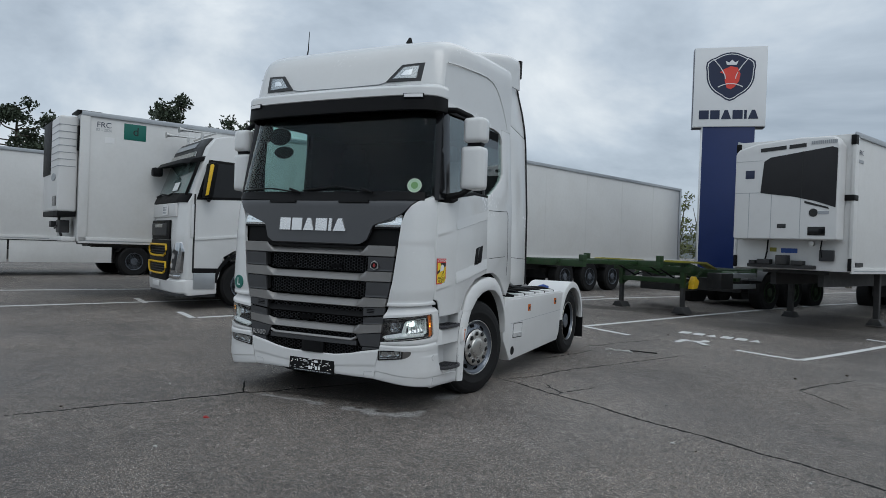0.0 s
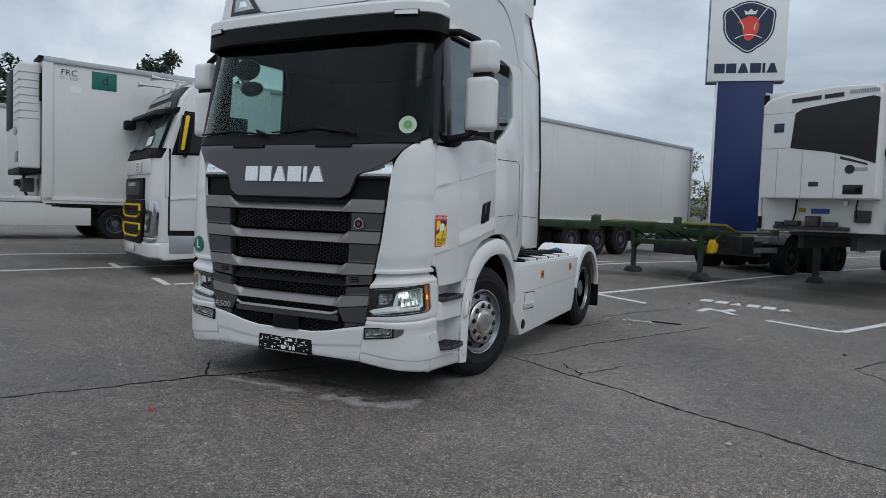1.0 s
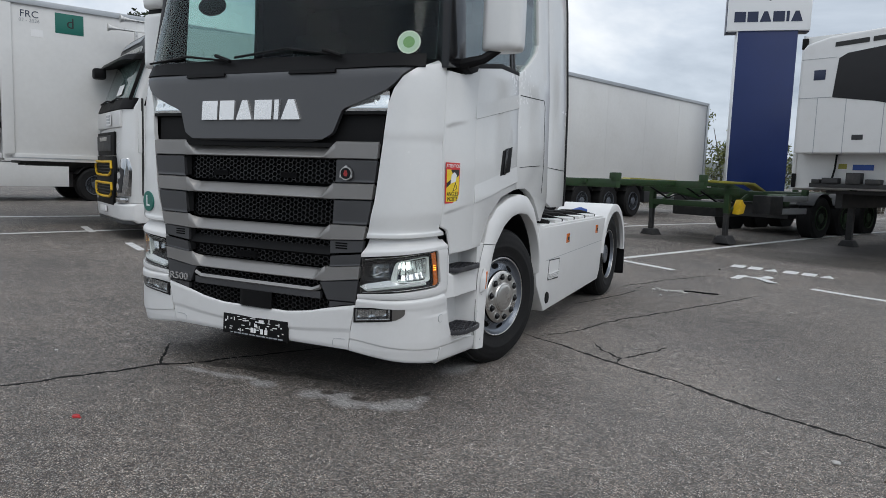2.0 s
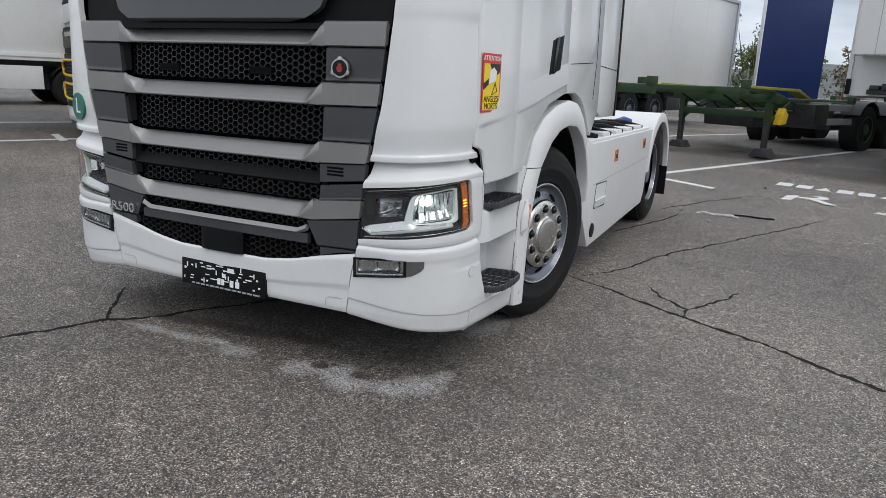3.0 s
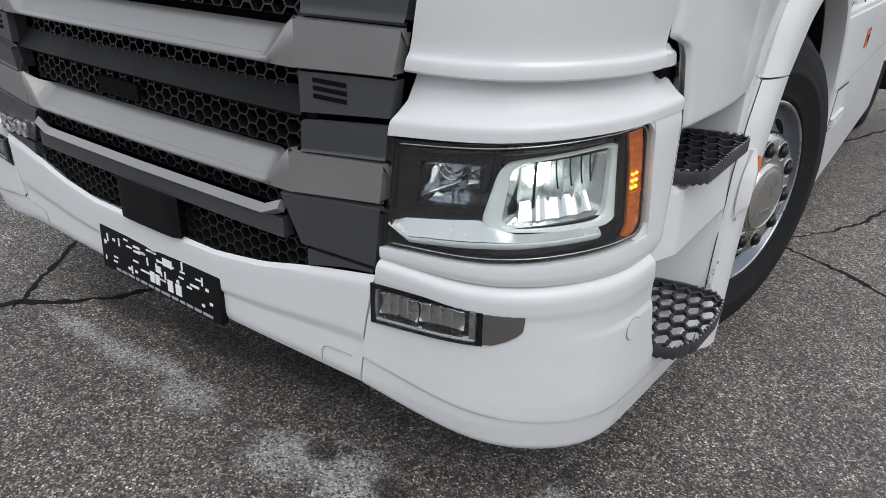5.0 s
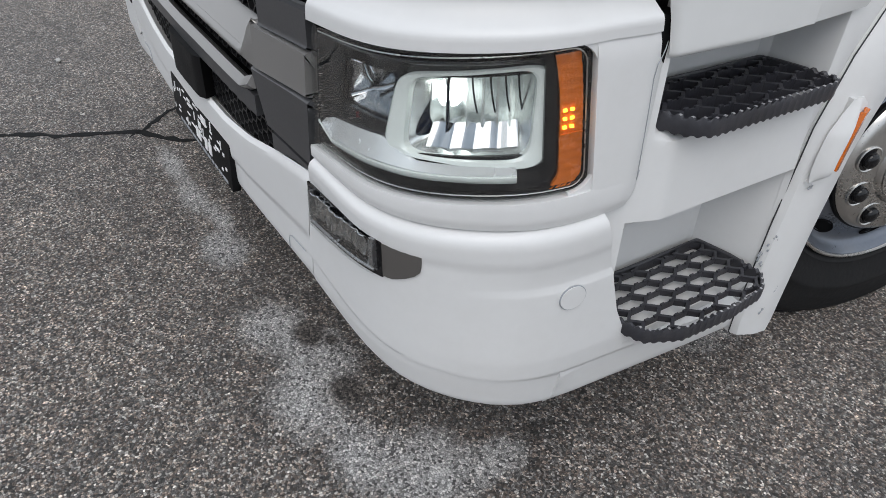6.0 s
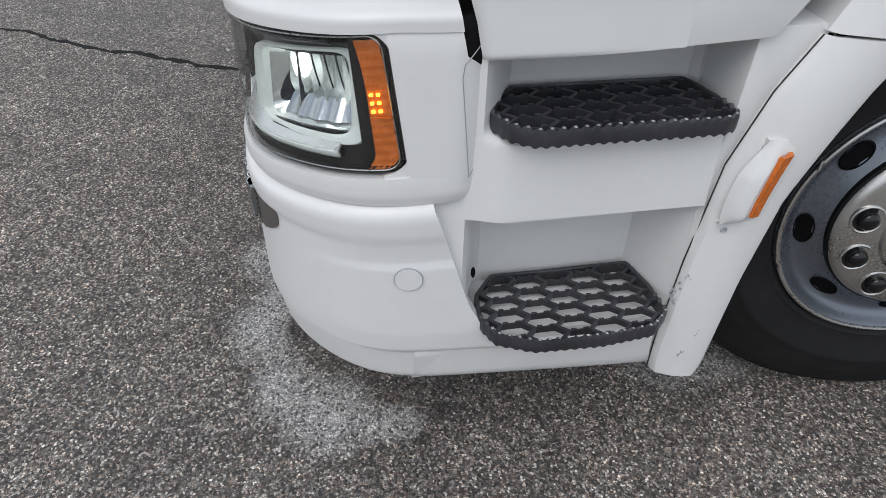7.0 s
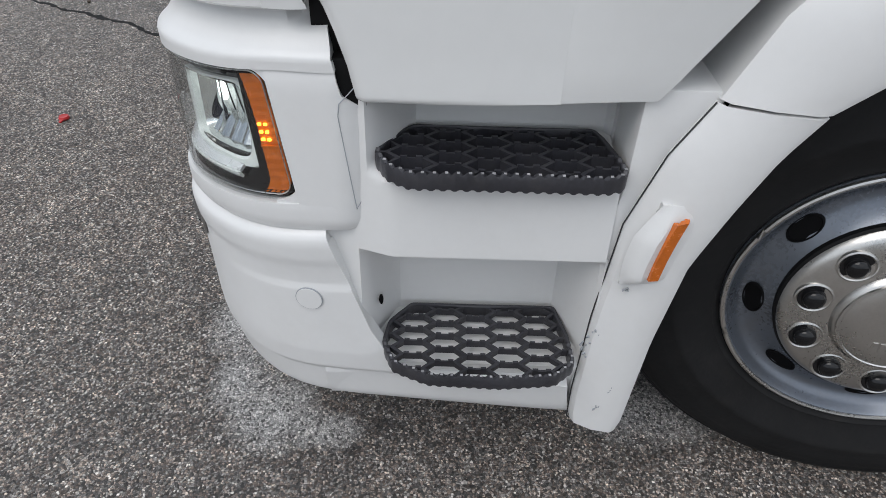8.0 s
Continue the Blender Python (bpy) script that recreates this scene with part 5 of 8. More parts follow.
def build_badges(p):
    # row of six satin plates on the badge panel
    x = -0.44
    for k, (w, kind) in enumerate(((0.155, 0), (0.145, 0), (0.15, 1), (0.155, 0), (0.055, 0), (0.165, 1))):
        pts = badge_shape(kind, x, w - 0.02, 0.125, 0.0)
        grid = []
        for i in range(3):
            v = i / 2
            l = pts[0][0] + (pts[3][0] - pts[0][0]) * v
            r = pts[1][0] + (pts[2][0] - pts[1][0]) * v
            grid.append([surf(a_x(l + (r - l) * j / 4) if abs(l + (r - l) * j / 4) > 0.02 else l + (r - l) * j / 4, 1.742 + 0.125 * v, 0.042) for j in range(5)])
        part("badge_plate", bm_shell(grid, 0.02, inward=(0, 1, 1.8)), LETTER_METAL, p, "satin metal badge plate")
        x += w
    mx, my, mz = surf(-a_x(0.668), 0.652, 0.023)
    part("model_letters", bm_text("R500", 0.070, 0.0035, pose(mx, my, mz, 0, 0, -2.5) @ Matrix.Diagonal((1.22, 1, 1, 1))), LETTER_METAL, p, "raised satin metal model letters")
    # round badge on the side block
    bx, by, bz = surf(a_x(0.70), 1.417, 0.022)
    m = pose(bx, by, bz, 0, 0, 6)
    badge = part("round_badge", bm_lathe([(0.0001, -0.012), (0.040, -0.012), (0.042, -0.006), (0.042, 0.0), (0.0001, 0.0)], "y", seg=32, m=m), STEEL, p, "round metal badge with a red shape")
    part("badge_field", bm_lathe([(0.0001, -0.0145), (0.033, -0.0145), (0.034, -0.011)], "y", seg=32, m=m), GLOSS_BLACK, badge)
    part("badge_red", bm_prism([(-0.010, -0.016), (0.008, -0.018), (0.014, 0.0), (0.008, 0.010), (0.010, 0.018), (-0.008, 0.018), (-0.007, 0.008), (-0.014, 0.002)], "y", -0.0155, -0.0125, 0.0, m=m), BADGE_RED, badge)
    for k in range(3):
        t = radians(90 + 120 * k)
        part("badge_lobe", bm_lathe([(0.0001, -0.013), (0.012, -0.012), (0.013, -0.004), (0.0001, -0.004)], "y", seg=16, m=m @ pose(0.036 * math.cos(t), 0, 0.036 * math.sin(t))), STEEL, badge)
    # plate holder with broken white marks
    rng = random.Random(3)
    m = pose(0.010, 0.081, 0.383, -3)
    plate = part("plate_holder", bm_box(-0.269, 0.269, -0.012, 0.012, -0.08, 0.056, 0.004, m=m), BLACK, p, "black number plate holder with white marks")
    tagged(plate, "black number plate holder with white marks")
    marks = bmesh.new()
    for k in range(46):
        x, z = rng.uniform(-0.255, 0.245), rng.choice([-0.045, -0.03, -0.012, 0.006, 0.024, 0.042])
        w, h = rng.choice([(0.006, 0.024), (0.026, 0.005), (0.012, 0.008), (0.02, 0.005), (0.005, 0.014)])
        bm_box(x, x + w, -0.0135, -0.0115, z - h / 2, z + h / 2, 0, marks, m=m)
    for x, z, w, h in ((0.0, -0.002, 0.022, 0.02), (0.035, 0.03, 0.04, 0.022), (-0.03, -0.035, 0.02, 0.032), (0.05, -0.036, 0.022, 0.034), (0.085, -0.036, 0.024, 0.032), (-0.005, -0.036, 0.018, 0.03), (-0.1, 0.02, 0.03, 0.006), (-0.1, 0.034, 0.03, 0.006), (0.15, 0.0, 0.036, 0.006)):
        bm_box(x, x + w, -0.0142, -0.0115, z - h / 2, z + h / 2, 0, marks, m=m)
    tagged(part("print_mark", marks, PRINT_WHITE, plate), kind="stuff")
    line = bmesh.new()
    x = -0.2
    while x < 0.22:
        w = rng.uniform(0.012, 0.04)
        bm_box(x, x + w, -0.0135, -0.0115, -0.072, -0.064, 0, line, m=m)
        x += w + 0.008
    part("small_print", line, PRINT_GREY, plate)
    # green disc with an L
    lx, ly, lz = surf(-a_x(0.995), 1.165, 0.014)
    m = pose(lx, ly, lz, 0, 0, -16)
    disc = part("round_sticker", bm_lathe([(0.0001, -0.001), (0.072, -0.001), (0.0725, 0.012), (0.0001, 0.012)], "y", seg=40, m=m), STICKER_GREEN, p, "round green sticker with a white letter L")
    part("letter", bm_text("L", 0.115, 0.0008, m @ pose(0, -0.0022, 0)), PRINT_WHITE, disc)
    # blind-spot warning sticker on the door
    m = pose(1.2292, 0.441, 1.380, 0, 0, 86)
    st = part("warning_sticker", bm_box(-0.0865, 0.0865, -0.0006, 0.002, -0.126, 0.126, 0, m=m), STICKER_RED, p, "yellow and red blind-spot warning sticker")
    part("yellow_field", bm_box(-0.077, 0.077, -0.0012, 0, -0.116, 0.083, 0, m=m), STICKER_YELLOW, st)
    part("black_field", bm_prism([(-0.077, -0.03), (0.077, 0.05), (0.077, 0.083), (-0.02, 0.083), (-0.077, 0.03)], "y", -0.0018, -0.0004, 0, m=m), PRINT_BLACK, st)
    part("yellow_beam", bm_prism([(-0.077, 0.083), (-0.03, 0.083), (0.01, 0.04), (-0.03, 0.02), (-0.077, 0.0)], "y", -0.0023, -0.0006, 0, m=m), STICKER_YELLOW, st)
    part("lorry_shape", bm_prism([(-0.03, -0.004), (0.035, 0.01), (0.045, 0.05), (0.015, 0.068), (-0.02, 0.05)], "y", -0.0028, -0.0008, 0, m=m), PRINT_WHITE, st)
    part("triangle", bm_prism([(0.0, -0.052), (0.056, -0.035), (0.034, 0.005)], "y", -0.0026, -0.0006, 0, m=m), PRINT_BLACK, st)
    part("triangle_field", bm_prism([(0.009, -0.046), (0.046, -0.034), (0.032, -0.008)], "y", -0.0031, -0.0008, 0, m=m), STICKER_YELLOW, st)
    part("heading", bm_text("ATTENTION", 0.030, 0.0005, m @ pose(0, -0.0014, 0.1045)), PRINT_WHITE, st)
    part("words", bm_text("ANGLES", 0.039, 0.0005, m @ pose(0, -0.0020, -0.069)), PRINT_BLACK, st)
    part("words", bm_text("MORTS", 0.039, 0.0005, m @ pose(0, -0.0020, -0.1)), PRINT_BLACK, st)


# the door's front edge, (height, distance from the nose): it sweeps round a black slot above the lamp's surround
DOOR_EDGE = [(0.92, 0.459), (0.98, 0.447), (1.03, 0.432), (1.068, 0.418), (1.086, 0.403), (1.097, 0.375), (1.102, 0.345), (1.112, 0.341), (2.1, 0.341)]


def build_sides(p):
    for s in (1, -1):
        # door above step and wheel arch; its lower skin swells a little
        outline = [(0.745, 0.944), (0.89, 0.952), (0.915, 0.985), (1.023, 1.149), (1.242, 1.279), (1.486, 1.33), (1.555, 1.336), (1.555, 2.19), (1.2, 2.2), (0.745, 2.13)]
        door = part("door", flipped(leaned(bm_prism(outline, "x", 1.18, 1.243, 0.003)), s), WHITE, p)
        front = []
        for k in range(111):
            z = 0.922 + 1.138 * (k / 110) ** 1.3
            y0 = lerp(z, DOOR_EDGE)
            row = []
            for q in range(25):
                y = y0 + (0.752 - y0) * (q / 24) ** 1.6
                f = min(1.0, max(0.0, (y - 0.36) / 0.38))
                rolled = 0.010 * max(0.0, 1 - (y - y0) / 0.016) ** 2 + 0.008 * max(0.0, 1 - (z - 0.922) / 0.010) ** 2
                px, py, pz = surf(s * a_y(y), z + 0.022 * f * max(0.0, 1 - (z - 0.922) / 0.1) + 0.07 * min(1.0, max(0.0, (y - 0.5) / 0.25)) * ((z - 0.922) / 1.138) ** 4, 0.009 - rolled)
                f = f * f * (3 - 2 * f)
                for at, tall, proud in ((1.748 + 0.178 * (y - 0.49), 0.11, 0.007), (1.208 + 0.134 * (y - 0.49), 0.13, 0.009)):
                    px += s * proud * lerp((pz - at) / tall, [(-0.02, 0), (0.06, 1), (0.2, 0.9), (0.6, 0.4), (1, 0)]) * min(1.0, max(0.0, (y - y0) / 0.05))
                row.append((px * (1 - f) + s * 1.2433 * lerp(pz, HALF_W) / 1.24 * f, py, pz))
            front.append(row)
        part("door_front", bm_shell(front, 0.03, inward=(0, 0.6, 1.4)), WHITE, door, smooth=60)
        for name, line, tall, proud in (("door_crease", [(0.748, 1.794), (0.88, 1.817), (1.55, 1.942)], 0.11, 0.007), ("door_sill_fold", [(0.748, 1.2425), (1.0, 1.283), (1.20, 1.325), (1.46, 1.372), (1.552, 1.385)], 0.13, 0.009)):
            upper = [(y, z + tall) for y, z in line]
            part(name, flipped(leaned(ribbon(line, upper, [(0, 1.238), (0.06, 1.243 + proud), (0.2, 1.243 + 0.9 * proud), (0.6, 1.243 + 0.4 * proud), (1, 1.2425)], 16, 0.01)), s), WHITE, door)
        handle = part("handle_well", flipped(leaned(bm_prism([(1.205, 1.43), (1.40, 1.465), (1.445, 1.655), (1.25, 1.615)], "x", 1.236, 1.2455, 0.004)), s), BLACK, door, "black recessed door handle")
        part("grip", flipped(leaned(bm_prism([(1.26, 1.44), (1.30, 1.446), (1.345, 1.64), (1.30, 1.63)], "x", 1.24, 1.252, 0.004)), s), GLOSS_BLACK, handle)
        rear = [(1.562, 1.336), (1.753, 1.342), (1.87, 1.31), (1.977, 1.255), (2.06, 1.18), (2.148, 1.09), (2.2, 1.06), (2.33, 1.22), (2.33, 3.08), (2.045, 3.08), (2.045, 2.50), (2.0, 2.435), (1.85, 2.33), (1.70, 2.25), (1.562, 2.205)]
        part("sleeper_side", flipped(leaned(bm_prism(rear, "x", 1.18, 1.240, 0.006)), s), WHITE, p)
        groove("panel_gap", [(1.60, 2.05), (2.17, 2.07), (2.20, 2.02), (2.21, 1.55), (2.17, 1.30)], p, 0.006, s)
        groove("panel_gap", [(1.62, 1.505), (2.12, 1.53)], p, 0.004, s)
        part("a_pillar", flipped(leaned(bm_prism([(0.34, 2.07), (0.60, 2.10), (0.62, 2.95), (0.52, 3.04), (0.49, 3.04)], "x", 1.15, 1.236, 0.006)), s), GLOSS_BLACK, p)
        header = [(0.5, 2.985), (0.62, 2.985), (1.3, 3.0), (1.8, 3.01), (1.96, 2.99), (2.03, 2.93), (2.043, 2.87), (2.043, 3.08), (0.5, 3.08)]
        part("window_header", flipped(leaned(bm_prism(header, "x", 1.18, 1.240, 0.006)), s), WHITE, p)
        win = [(0.60, 2.10), (0.75, 2.14), (1.2, 2.21), (1.60, 2.20), (1.70, 2.24), (1.85, 2.32), (2.0, 2.425), (2.04, 2.49), (2.04, 2.88), (2.025, 2.94), (1.96, 3.0), (1.3, 3.01), (0.62, 2.99)]
        w = part("side_window", flipped(leaned(bm_prism(win, "x", 1.214, 1.220)), s), WINDOW, p)
        w.visible_shadow = False
        part("window_divider", flipped(leaned(bm_prism([(1.44, 2.2), (1.53, 2.2), (1.53, 3.01), (1.44, 3.01)], "x", 1.19, 1.226, 0.003)), s), GLOSS_BLACK, p)
        part("window_rail", flipped(leaned(bm_prism([(0.62, 2.965), (1.5, 2.99), (1.5, 3.015), (0.62, 2.995)], "x", 1.22, 1.248, 0.004)), s), BLACK, p)
        part("waist_seal", flipped(leaned(bm_prism([(0.72, 2.12), (1.2, 2.19), (1.56, 2.19), (1.56, 2.215), (1.2, 2.225), (0.72, 2.15)], "x", 1.215, 1.246, 0.004)), s), BLACK, p)
        # fairing behind the cab, in two pieces
        part("side_fairing", flipped(leaned(bm_prism([(2.338, 1.22), (2.50, 1.17), (2.86, 1.17), (2.885, 3.06), (2.338, 3.16)], "x", 1.19, 1.232, 0.010)), s), WHITE, p)
        part("upper_fairing", flipped(leaned(bm_prism([(2.338, 3.17), (2.887, 3.07), (2.87, 3.4), (2.74, 3.86), (2.30, 3.80)], "x", 1.17, 1.228, 0.010)), s), WHITE, p)
        part("fairing_edge", flipped(leaned(bm_prism([(2.862, 1.17), (2.91, 1.17), (2.935, 3.06), (2.92, 3.4), (2.79, 3.86), (2.745, 3.86), (2.872, 3.4), (2.888, 3.06)], "x", 1.16, 1.236, 0.008)), s), BLACK, p)
        groove("panel_gap", [(2.335, 1.52), (2.86, 1.50)], p, 0.005, s, 1.2325)
        mirrors(p, s)


def mirrors(p, s):
    unit = thing("mirror", "", "")
    unit.parent = p
    tagged(unit, "white double mirror on black arms")
    part("upper_shell", flipped(rounded_block(1.335, 1.568, 0.54, 0.72, 2.66, 2.91, 0.055), s), WHITE, unit)
    part("lower_shell", flipped(rounded_block(1.315, 1.56, 0.54, 0.73, 2.195, 2.625, 0.055), s), WHITE, unit)
    part("neck", flipped(bm_box(1.38, 1.53, 0.60, 0.68, 2.61, 2.68, 0.01), s), BLACK, unit)
    part("glass", flipped(bm_box(1.34, 1.54, 0.725, 0.735, 2.24, 2.59, 0.004), s), CHROME, unit)
    part("glass", flipped(bm_box(1.37, 1.55, 0.715, 0.725, 2.69, 2.89, 0.004), s), CHROME, unit)
    part("arm", flipped(bm_tube([(1.16, 0.54, 2.10), (1.24, 0.54, 2.12), (1.34, 0.58, 2.15), (1.44, 0.63, 2.23)], [0.034, 0.036, 0.03, 0.026], 10), s), BLACK, unit)
    part("foot", flipped(bm_prism([(0.52, 2.085), (0.58, 2.06), (0.68, 2.09), (0.70, 2.14), (0.52, 2.125)], "x", 1.16, 1.27, 0.012), s), BLACK, unit)
    part("arm", flipped(bm_tube([(1.12, 0.60, 3.0), (1.26, 0.60, 2.99), (1.40, 0.62, 2.92), (1.46, 0.63, 2.84)], 0.03, 10), s), BLACK, unit)


def rounded_block(x0, x1, y0, y1, z0, z1, r):
    b = bm_box(x0, x1, y0, y1, z0, z1, r, seg=4)
    for v in b.verts:
        k = (v.co.z - z0) / (z1 - z0)
        v.co.x += 0.006 * math.sin(k * 3.1)
        if v.co.y < (y0 + y1) / 2:
            v.co.y += 0.035 * abs((v.co.x - (x0 + x1) / 2) / (x1 - x0) * 2) ** 2
    return b


# plan of the sun visor's edge: half its width and the distance from the nose
VISOR = [(0, 0.197), (0.4, 0.203), (0.7, 0.218), (0.9, 0.240), (1.03, 0.272), (1.11, 0.315), (1.16, 0.365), (1.186, 0.43), (1.190, 0.54)]
_vl = np.concatenate([[0], np.cumsum([math.hypot(b[0] - a[0], b[1] - a[1]) for a, b in zip(VISOR, VISOR[1:])])])
_vd = np.linspace(0, _vl[-1], 120)
_vx, _vy = np.interp(_vd, _vl, [q[0] for q in VISOR]), np.interp(_vd, _vl, [q[1] for q in VISOR])
for _ in range(25):
    _vx[1:-1] = 0.25 * _vx[:-2] + 0.5 * _vx[1:-1] + 0.25 * _vx[2:]
    _vy[1:-1] = 0.25 * _vy[:-2] + 0.5 * _vy[1:-1] + 0.25 * _vy[2:]


def visor_band(z0, z1, back, nz, thick, span=(-1.0, 1.0)):
    """A band along the visor's edge; back gives how far it leans in by the share of its height, span its part of the whole length."""
    grid = []
    for k in range(nz + 1):
        v = k / nz
        o = lerp(v, back)
        row = []
        for j in range(49):
            f = span[0] + (span[1] - span[0]) * j / 48
            l = abs(f) * _vl[-1]
            x, y = float(np.interp(l, _vd, _vx)), float(np.interp(l, _vd, _vy))
            flank = max(0.0, (x - 1.0) / 0.19)
            row.append((math.copysign(x - 0.35 * o * flank, f), y + o * (1 - 0.5 * flank), z0 + (z1 - z0) * v))
        grid.append(row)
    return bm_shell(grid, thick, inward=(0, 1.2, z0))


def build_top(p):
    ws = part("windscreen", skin(-a_x(1.17), a_x(1.17), 2.11, 2.98, 0.0, 0.006, 30, 12), SCREEN, p)
    ws.visible_shadow = False
    part("cowl", patch(-a_x(1.13), a_x(1.13), lambda u: 2.045 + 0.02 * abs(2 * u - 1), 2.145, lambda u, v: 0.014 - 0.014 * v, 0.05, 30, 4), BLACK, p)
    for x in (-0.62, 0.25):
        part("cowl_handle", patch(a_x(x) if abs(x) > 0.02 else x, a_x(x) + 0.34, 2.03, 2.052, 0.034, 0.02, 8, 2), BLACK, p)
    for x0, x1, z1 in ((-1.06, -0.25, 2.175), (-0.22, 0.62, 2.19)):
        bm = bm_tube([surf(a_x(x0), 2.155, 0.026), surf(a_x((x0 + x1) / 2), z1 + 0.005, 0.026), surf(a_x(x1), 2.13, 0.026)], 0.008, 8)
        bm_tube([surf(a_x(x1), 2.13, 0.035), surf(a_x(x1 - 0.14), 2.175, 0.028)], 0.013, 8, bm)
        part("wiper", bm, BLACK, p)
    part("visor", visor_band(2.955, 3.092, [(0, 0.0), (1, 0.012)], 5, 0.04), BLACK, p)
    rail = part("visor_rail", visor_band(3.092, 3.225, [(0, 0.020), (0.06, 0.005), (0.62, 0.009), (0.78, 0.025), (1, 0.105)], 16, 0.05), WHITE, p)
    for s in (1, -1):
        span = (0.622, 0.772) if s > 0 else (-0.80, -0.65)
        lamp = part("marker_frame", visor_band(3.066, 3.112, [(0, -0.004), (1, -0.004)], 2, 0.03, span), BLACK, rail)
        inner = (0.630, 0.764) if s > 0 else (-0.792, -0.658)
        part("marker_lamp", visor_band(3.074, 3.106, [(0, -0.008), (1, -0.008)], 2, 0.02, inner), PRINT_WHITE, lamp, "small clear marker lamp")
    # roof cap
    grid = []
    for y, zt, w in ((0.33, 3.05, 1.165), (0.345, 3.16, 1.165), (0.37, 3.30, 1.16), (0.405, 3.44, 1.155), (0.432, 3.54, 1.15), (0.462, 3.61, 1.15), (0.505, 3.665, 1.15), (0.58, 3.715, 1.15), (0.75, 3.765, 1.15), (1.0, 3.80, 1.155), (1.4, 3.83, 1.16), (1.8, 3.85, 1.165), (2.33, 3.87, 1.17)):
        row = []
        for j in range(49):
            t = math.pi * j / 48
            c, sn = math.cos(t), math.sin(t)
            x = w * math.copysign(abs(c) ** 0.13, c)
            bulge = 0.09 * (x / w) ** 10 + 0.05 * (x / w) ** 2
            row.append((x, y + bulge * max(0, 1 - (y - 0.33) * 1.4), 3.04 + (zt - 3.04) * sn ** 0.17))
        grid.append(row)
    part("roof", bm_shell(grid, 0.02, inward=(0, 1.3, 2.8)), WHITE, p)
    for line in ([(-0.58, 3.275), (-0.5, 3.252), (0.0, 3.246), (0.5, 3.252), (0.58, 3.275)], [(0.985, 3.21), (0.985, 3.28)], [(0.985, 3.46), (0.985, 3.53)], [(-0.985, 3.21), (-0.985, 3.28)], [(-0.985, 3.46), (-0.985, 3.53)]):
        pts = []
        for (xa, za), (xb, zb) in zip(line, line[1:]):
            for k in range(9):
                x, z = xa + (xb - xa) * k / 8, za + (zb - za) * k / 8
                q = x / 1.16
                pts.append((x, lerp(z, [(3.05, 0.33), (3.16, 0.345), (3.30, 0.37), (3.44, 0.405), (3.54, 0.432)]) + 0.09 * q ** 10 + 0.05 * q ** 2 + 0.012 * q ** 6 - 0.001, z))
        part("roof_seam", bm_tube([q for i, q in enumerate(pts) if i == 0 or (Vector(q) - Vector(pts[i - 1])).length > 1e-5], 0.005, 6), PRINT_GREY, p)
    for s in (1, -1):
        crease = [(0.56, 3.466), (0.8, 3.50), (1.05, 3.521), (1.3, 3.542), (1.555, 3.554), (1.72, 3.535), (1.84, 3.49), (1.95, 3.41), (2.05, 3.31), (2.14, 3.19), (2.22, 3.07)]
        part("roof_crease", flipped(bm_tube([(1.166, y, z) for y, z in crease], 0.007, 6), s), WHITE, p)
    part("roof_hatch_edge", bm_box(-0.55, 0.45, 1.05, 1.6, 3.80, 3.85, 0.01), BLACK, p)
    grid = []
    for y, zt, w in ((1.3, 3.80, 1.0), (1.7, 3.91, 1.05), (2.1, 4.01, 1.09), (2.45, 4.08, 1.115), (2.72, 4.09, 1.125)):
        grid.append([(w * math.copysign(abs(math.cos(math.pi * j / 48)) ** 0.14, math.cos(math.pi * j / 48)), y, 3.66 + (zt - 3.66) * math.sin(math.pi * j / 48) ** 0.2) for j in range(49)])
    part("roof_deflector", bm_shell(grid, 0.02, inward=(0, 2, 3.3)), WHITE, p)
    for s in (1, -1):
        part("deflector_edge", flipped(bm_prism([(2.71, 3.80), (2.77, 3.82), (2.78, 4.05), (2.72, 4.05)], "x", 1.06, 1.13, 0.008), s), BLACK, p)
        # lamps in the roof's brow
        out = [(0.58, 3.275), (0.73, 3.445), (0.965, 3.46), (0.95, 3.268)]

        def brow(x, z, o):
            y = lerp(z, [(3.05, 0.33), (3.16, 0.345), (3.30, 0.37), (3.44, 0.405), (3.54, 0.432)])
            q = x / 1.16
            return (s * x, y + 0.09 * q ** 10 + 0.05 * q ** 2 + 0.025 * q ** 6 - o, z)

        def quad(inset, o, thick):
            cx, cz = 0.80, 3.362
            pts = [(cx + (x - cx) * inset, cz + (z - cz) * inset) for x, z in out]
            g = [[brow(*[(pts[0][k] + (pts[3][k] - pts[0][k]) * u) * (1 - v) + (pts[1][k] + (pts[2][k] - pts[1][k]) * u) * v for k in (0, 1)], o) for u in (0, 0.25, 0.5, 0.75, 1)] for v in (0, 0.33, 0.67, 1)]
            return bm_shell(g, thick, inward=(0, 2, 3.3))
        lamp = part("roof_lamp", quad(1.0, 0.014, 0.05), GREY_PLASTIC, p, "grey framed roof spot lamp")
        part("reflector", quad(0.66, 0.016, 0.004), DIM_CHROME, lamp)
        part("bulb_bowl", quad(0.30, 0.019, 0.003), CHROME, lamp)
        part("lens", quad(0.72, 0.022, 0.003), LENS, lamp)
    part("aerial", bm_tube([(-0.70, 0.75, 3.72), (-0.69, 0.76, 3.82), (-0.665, 0.74, 4.03)], [0.012, 0.006, 0.003], 8), BLACK, p)
    part("roof_fin", bm_prism([(0.68, 3.75), (0.80, 3.77), (0.77, 3.825), (0.75, 3.83)], "x", 0.605, 0.63, 0.005), BLACK, p)
    sx, sy, sz = surf(a_x(1.04), 2.205, 0.004)
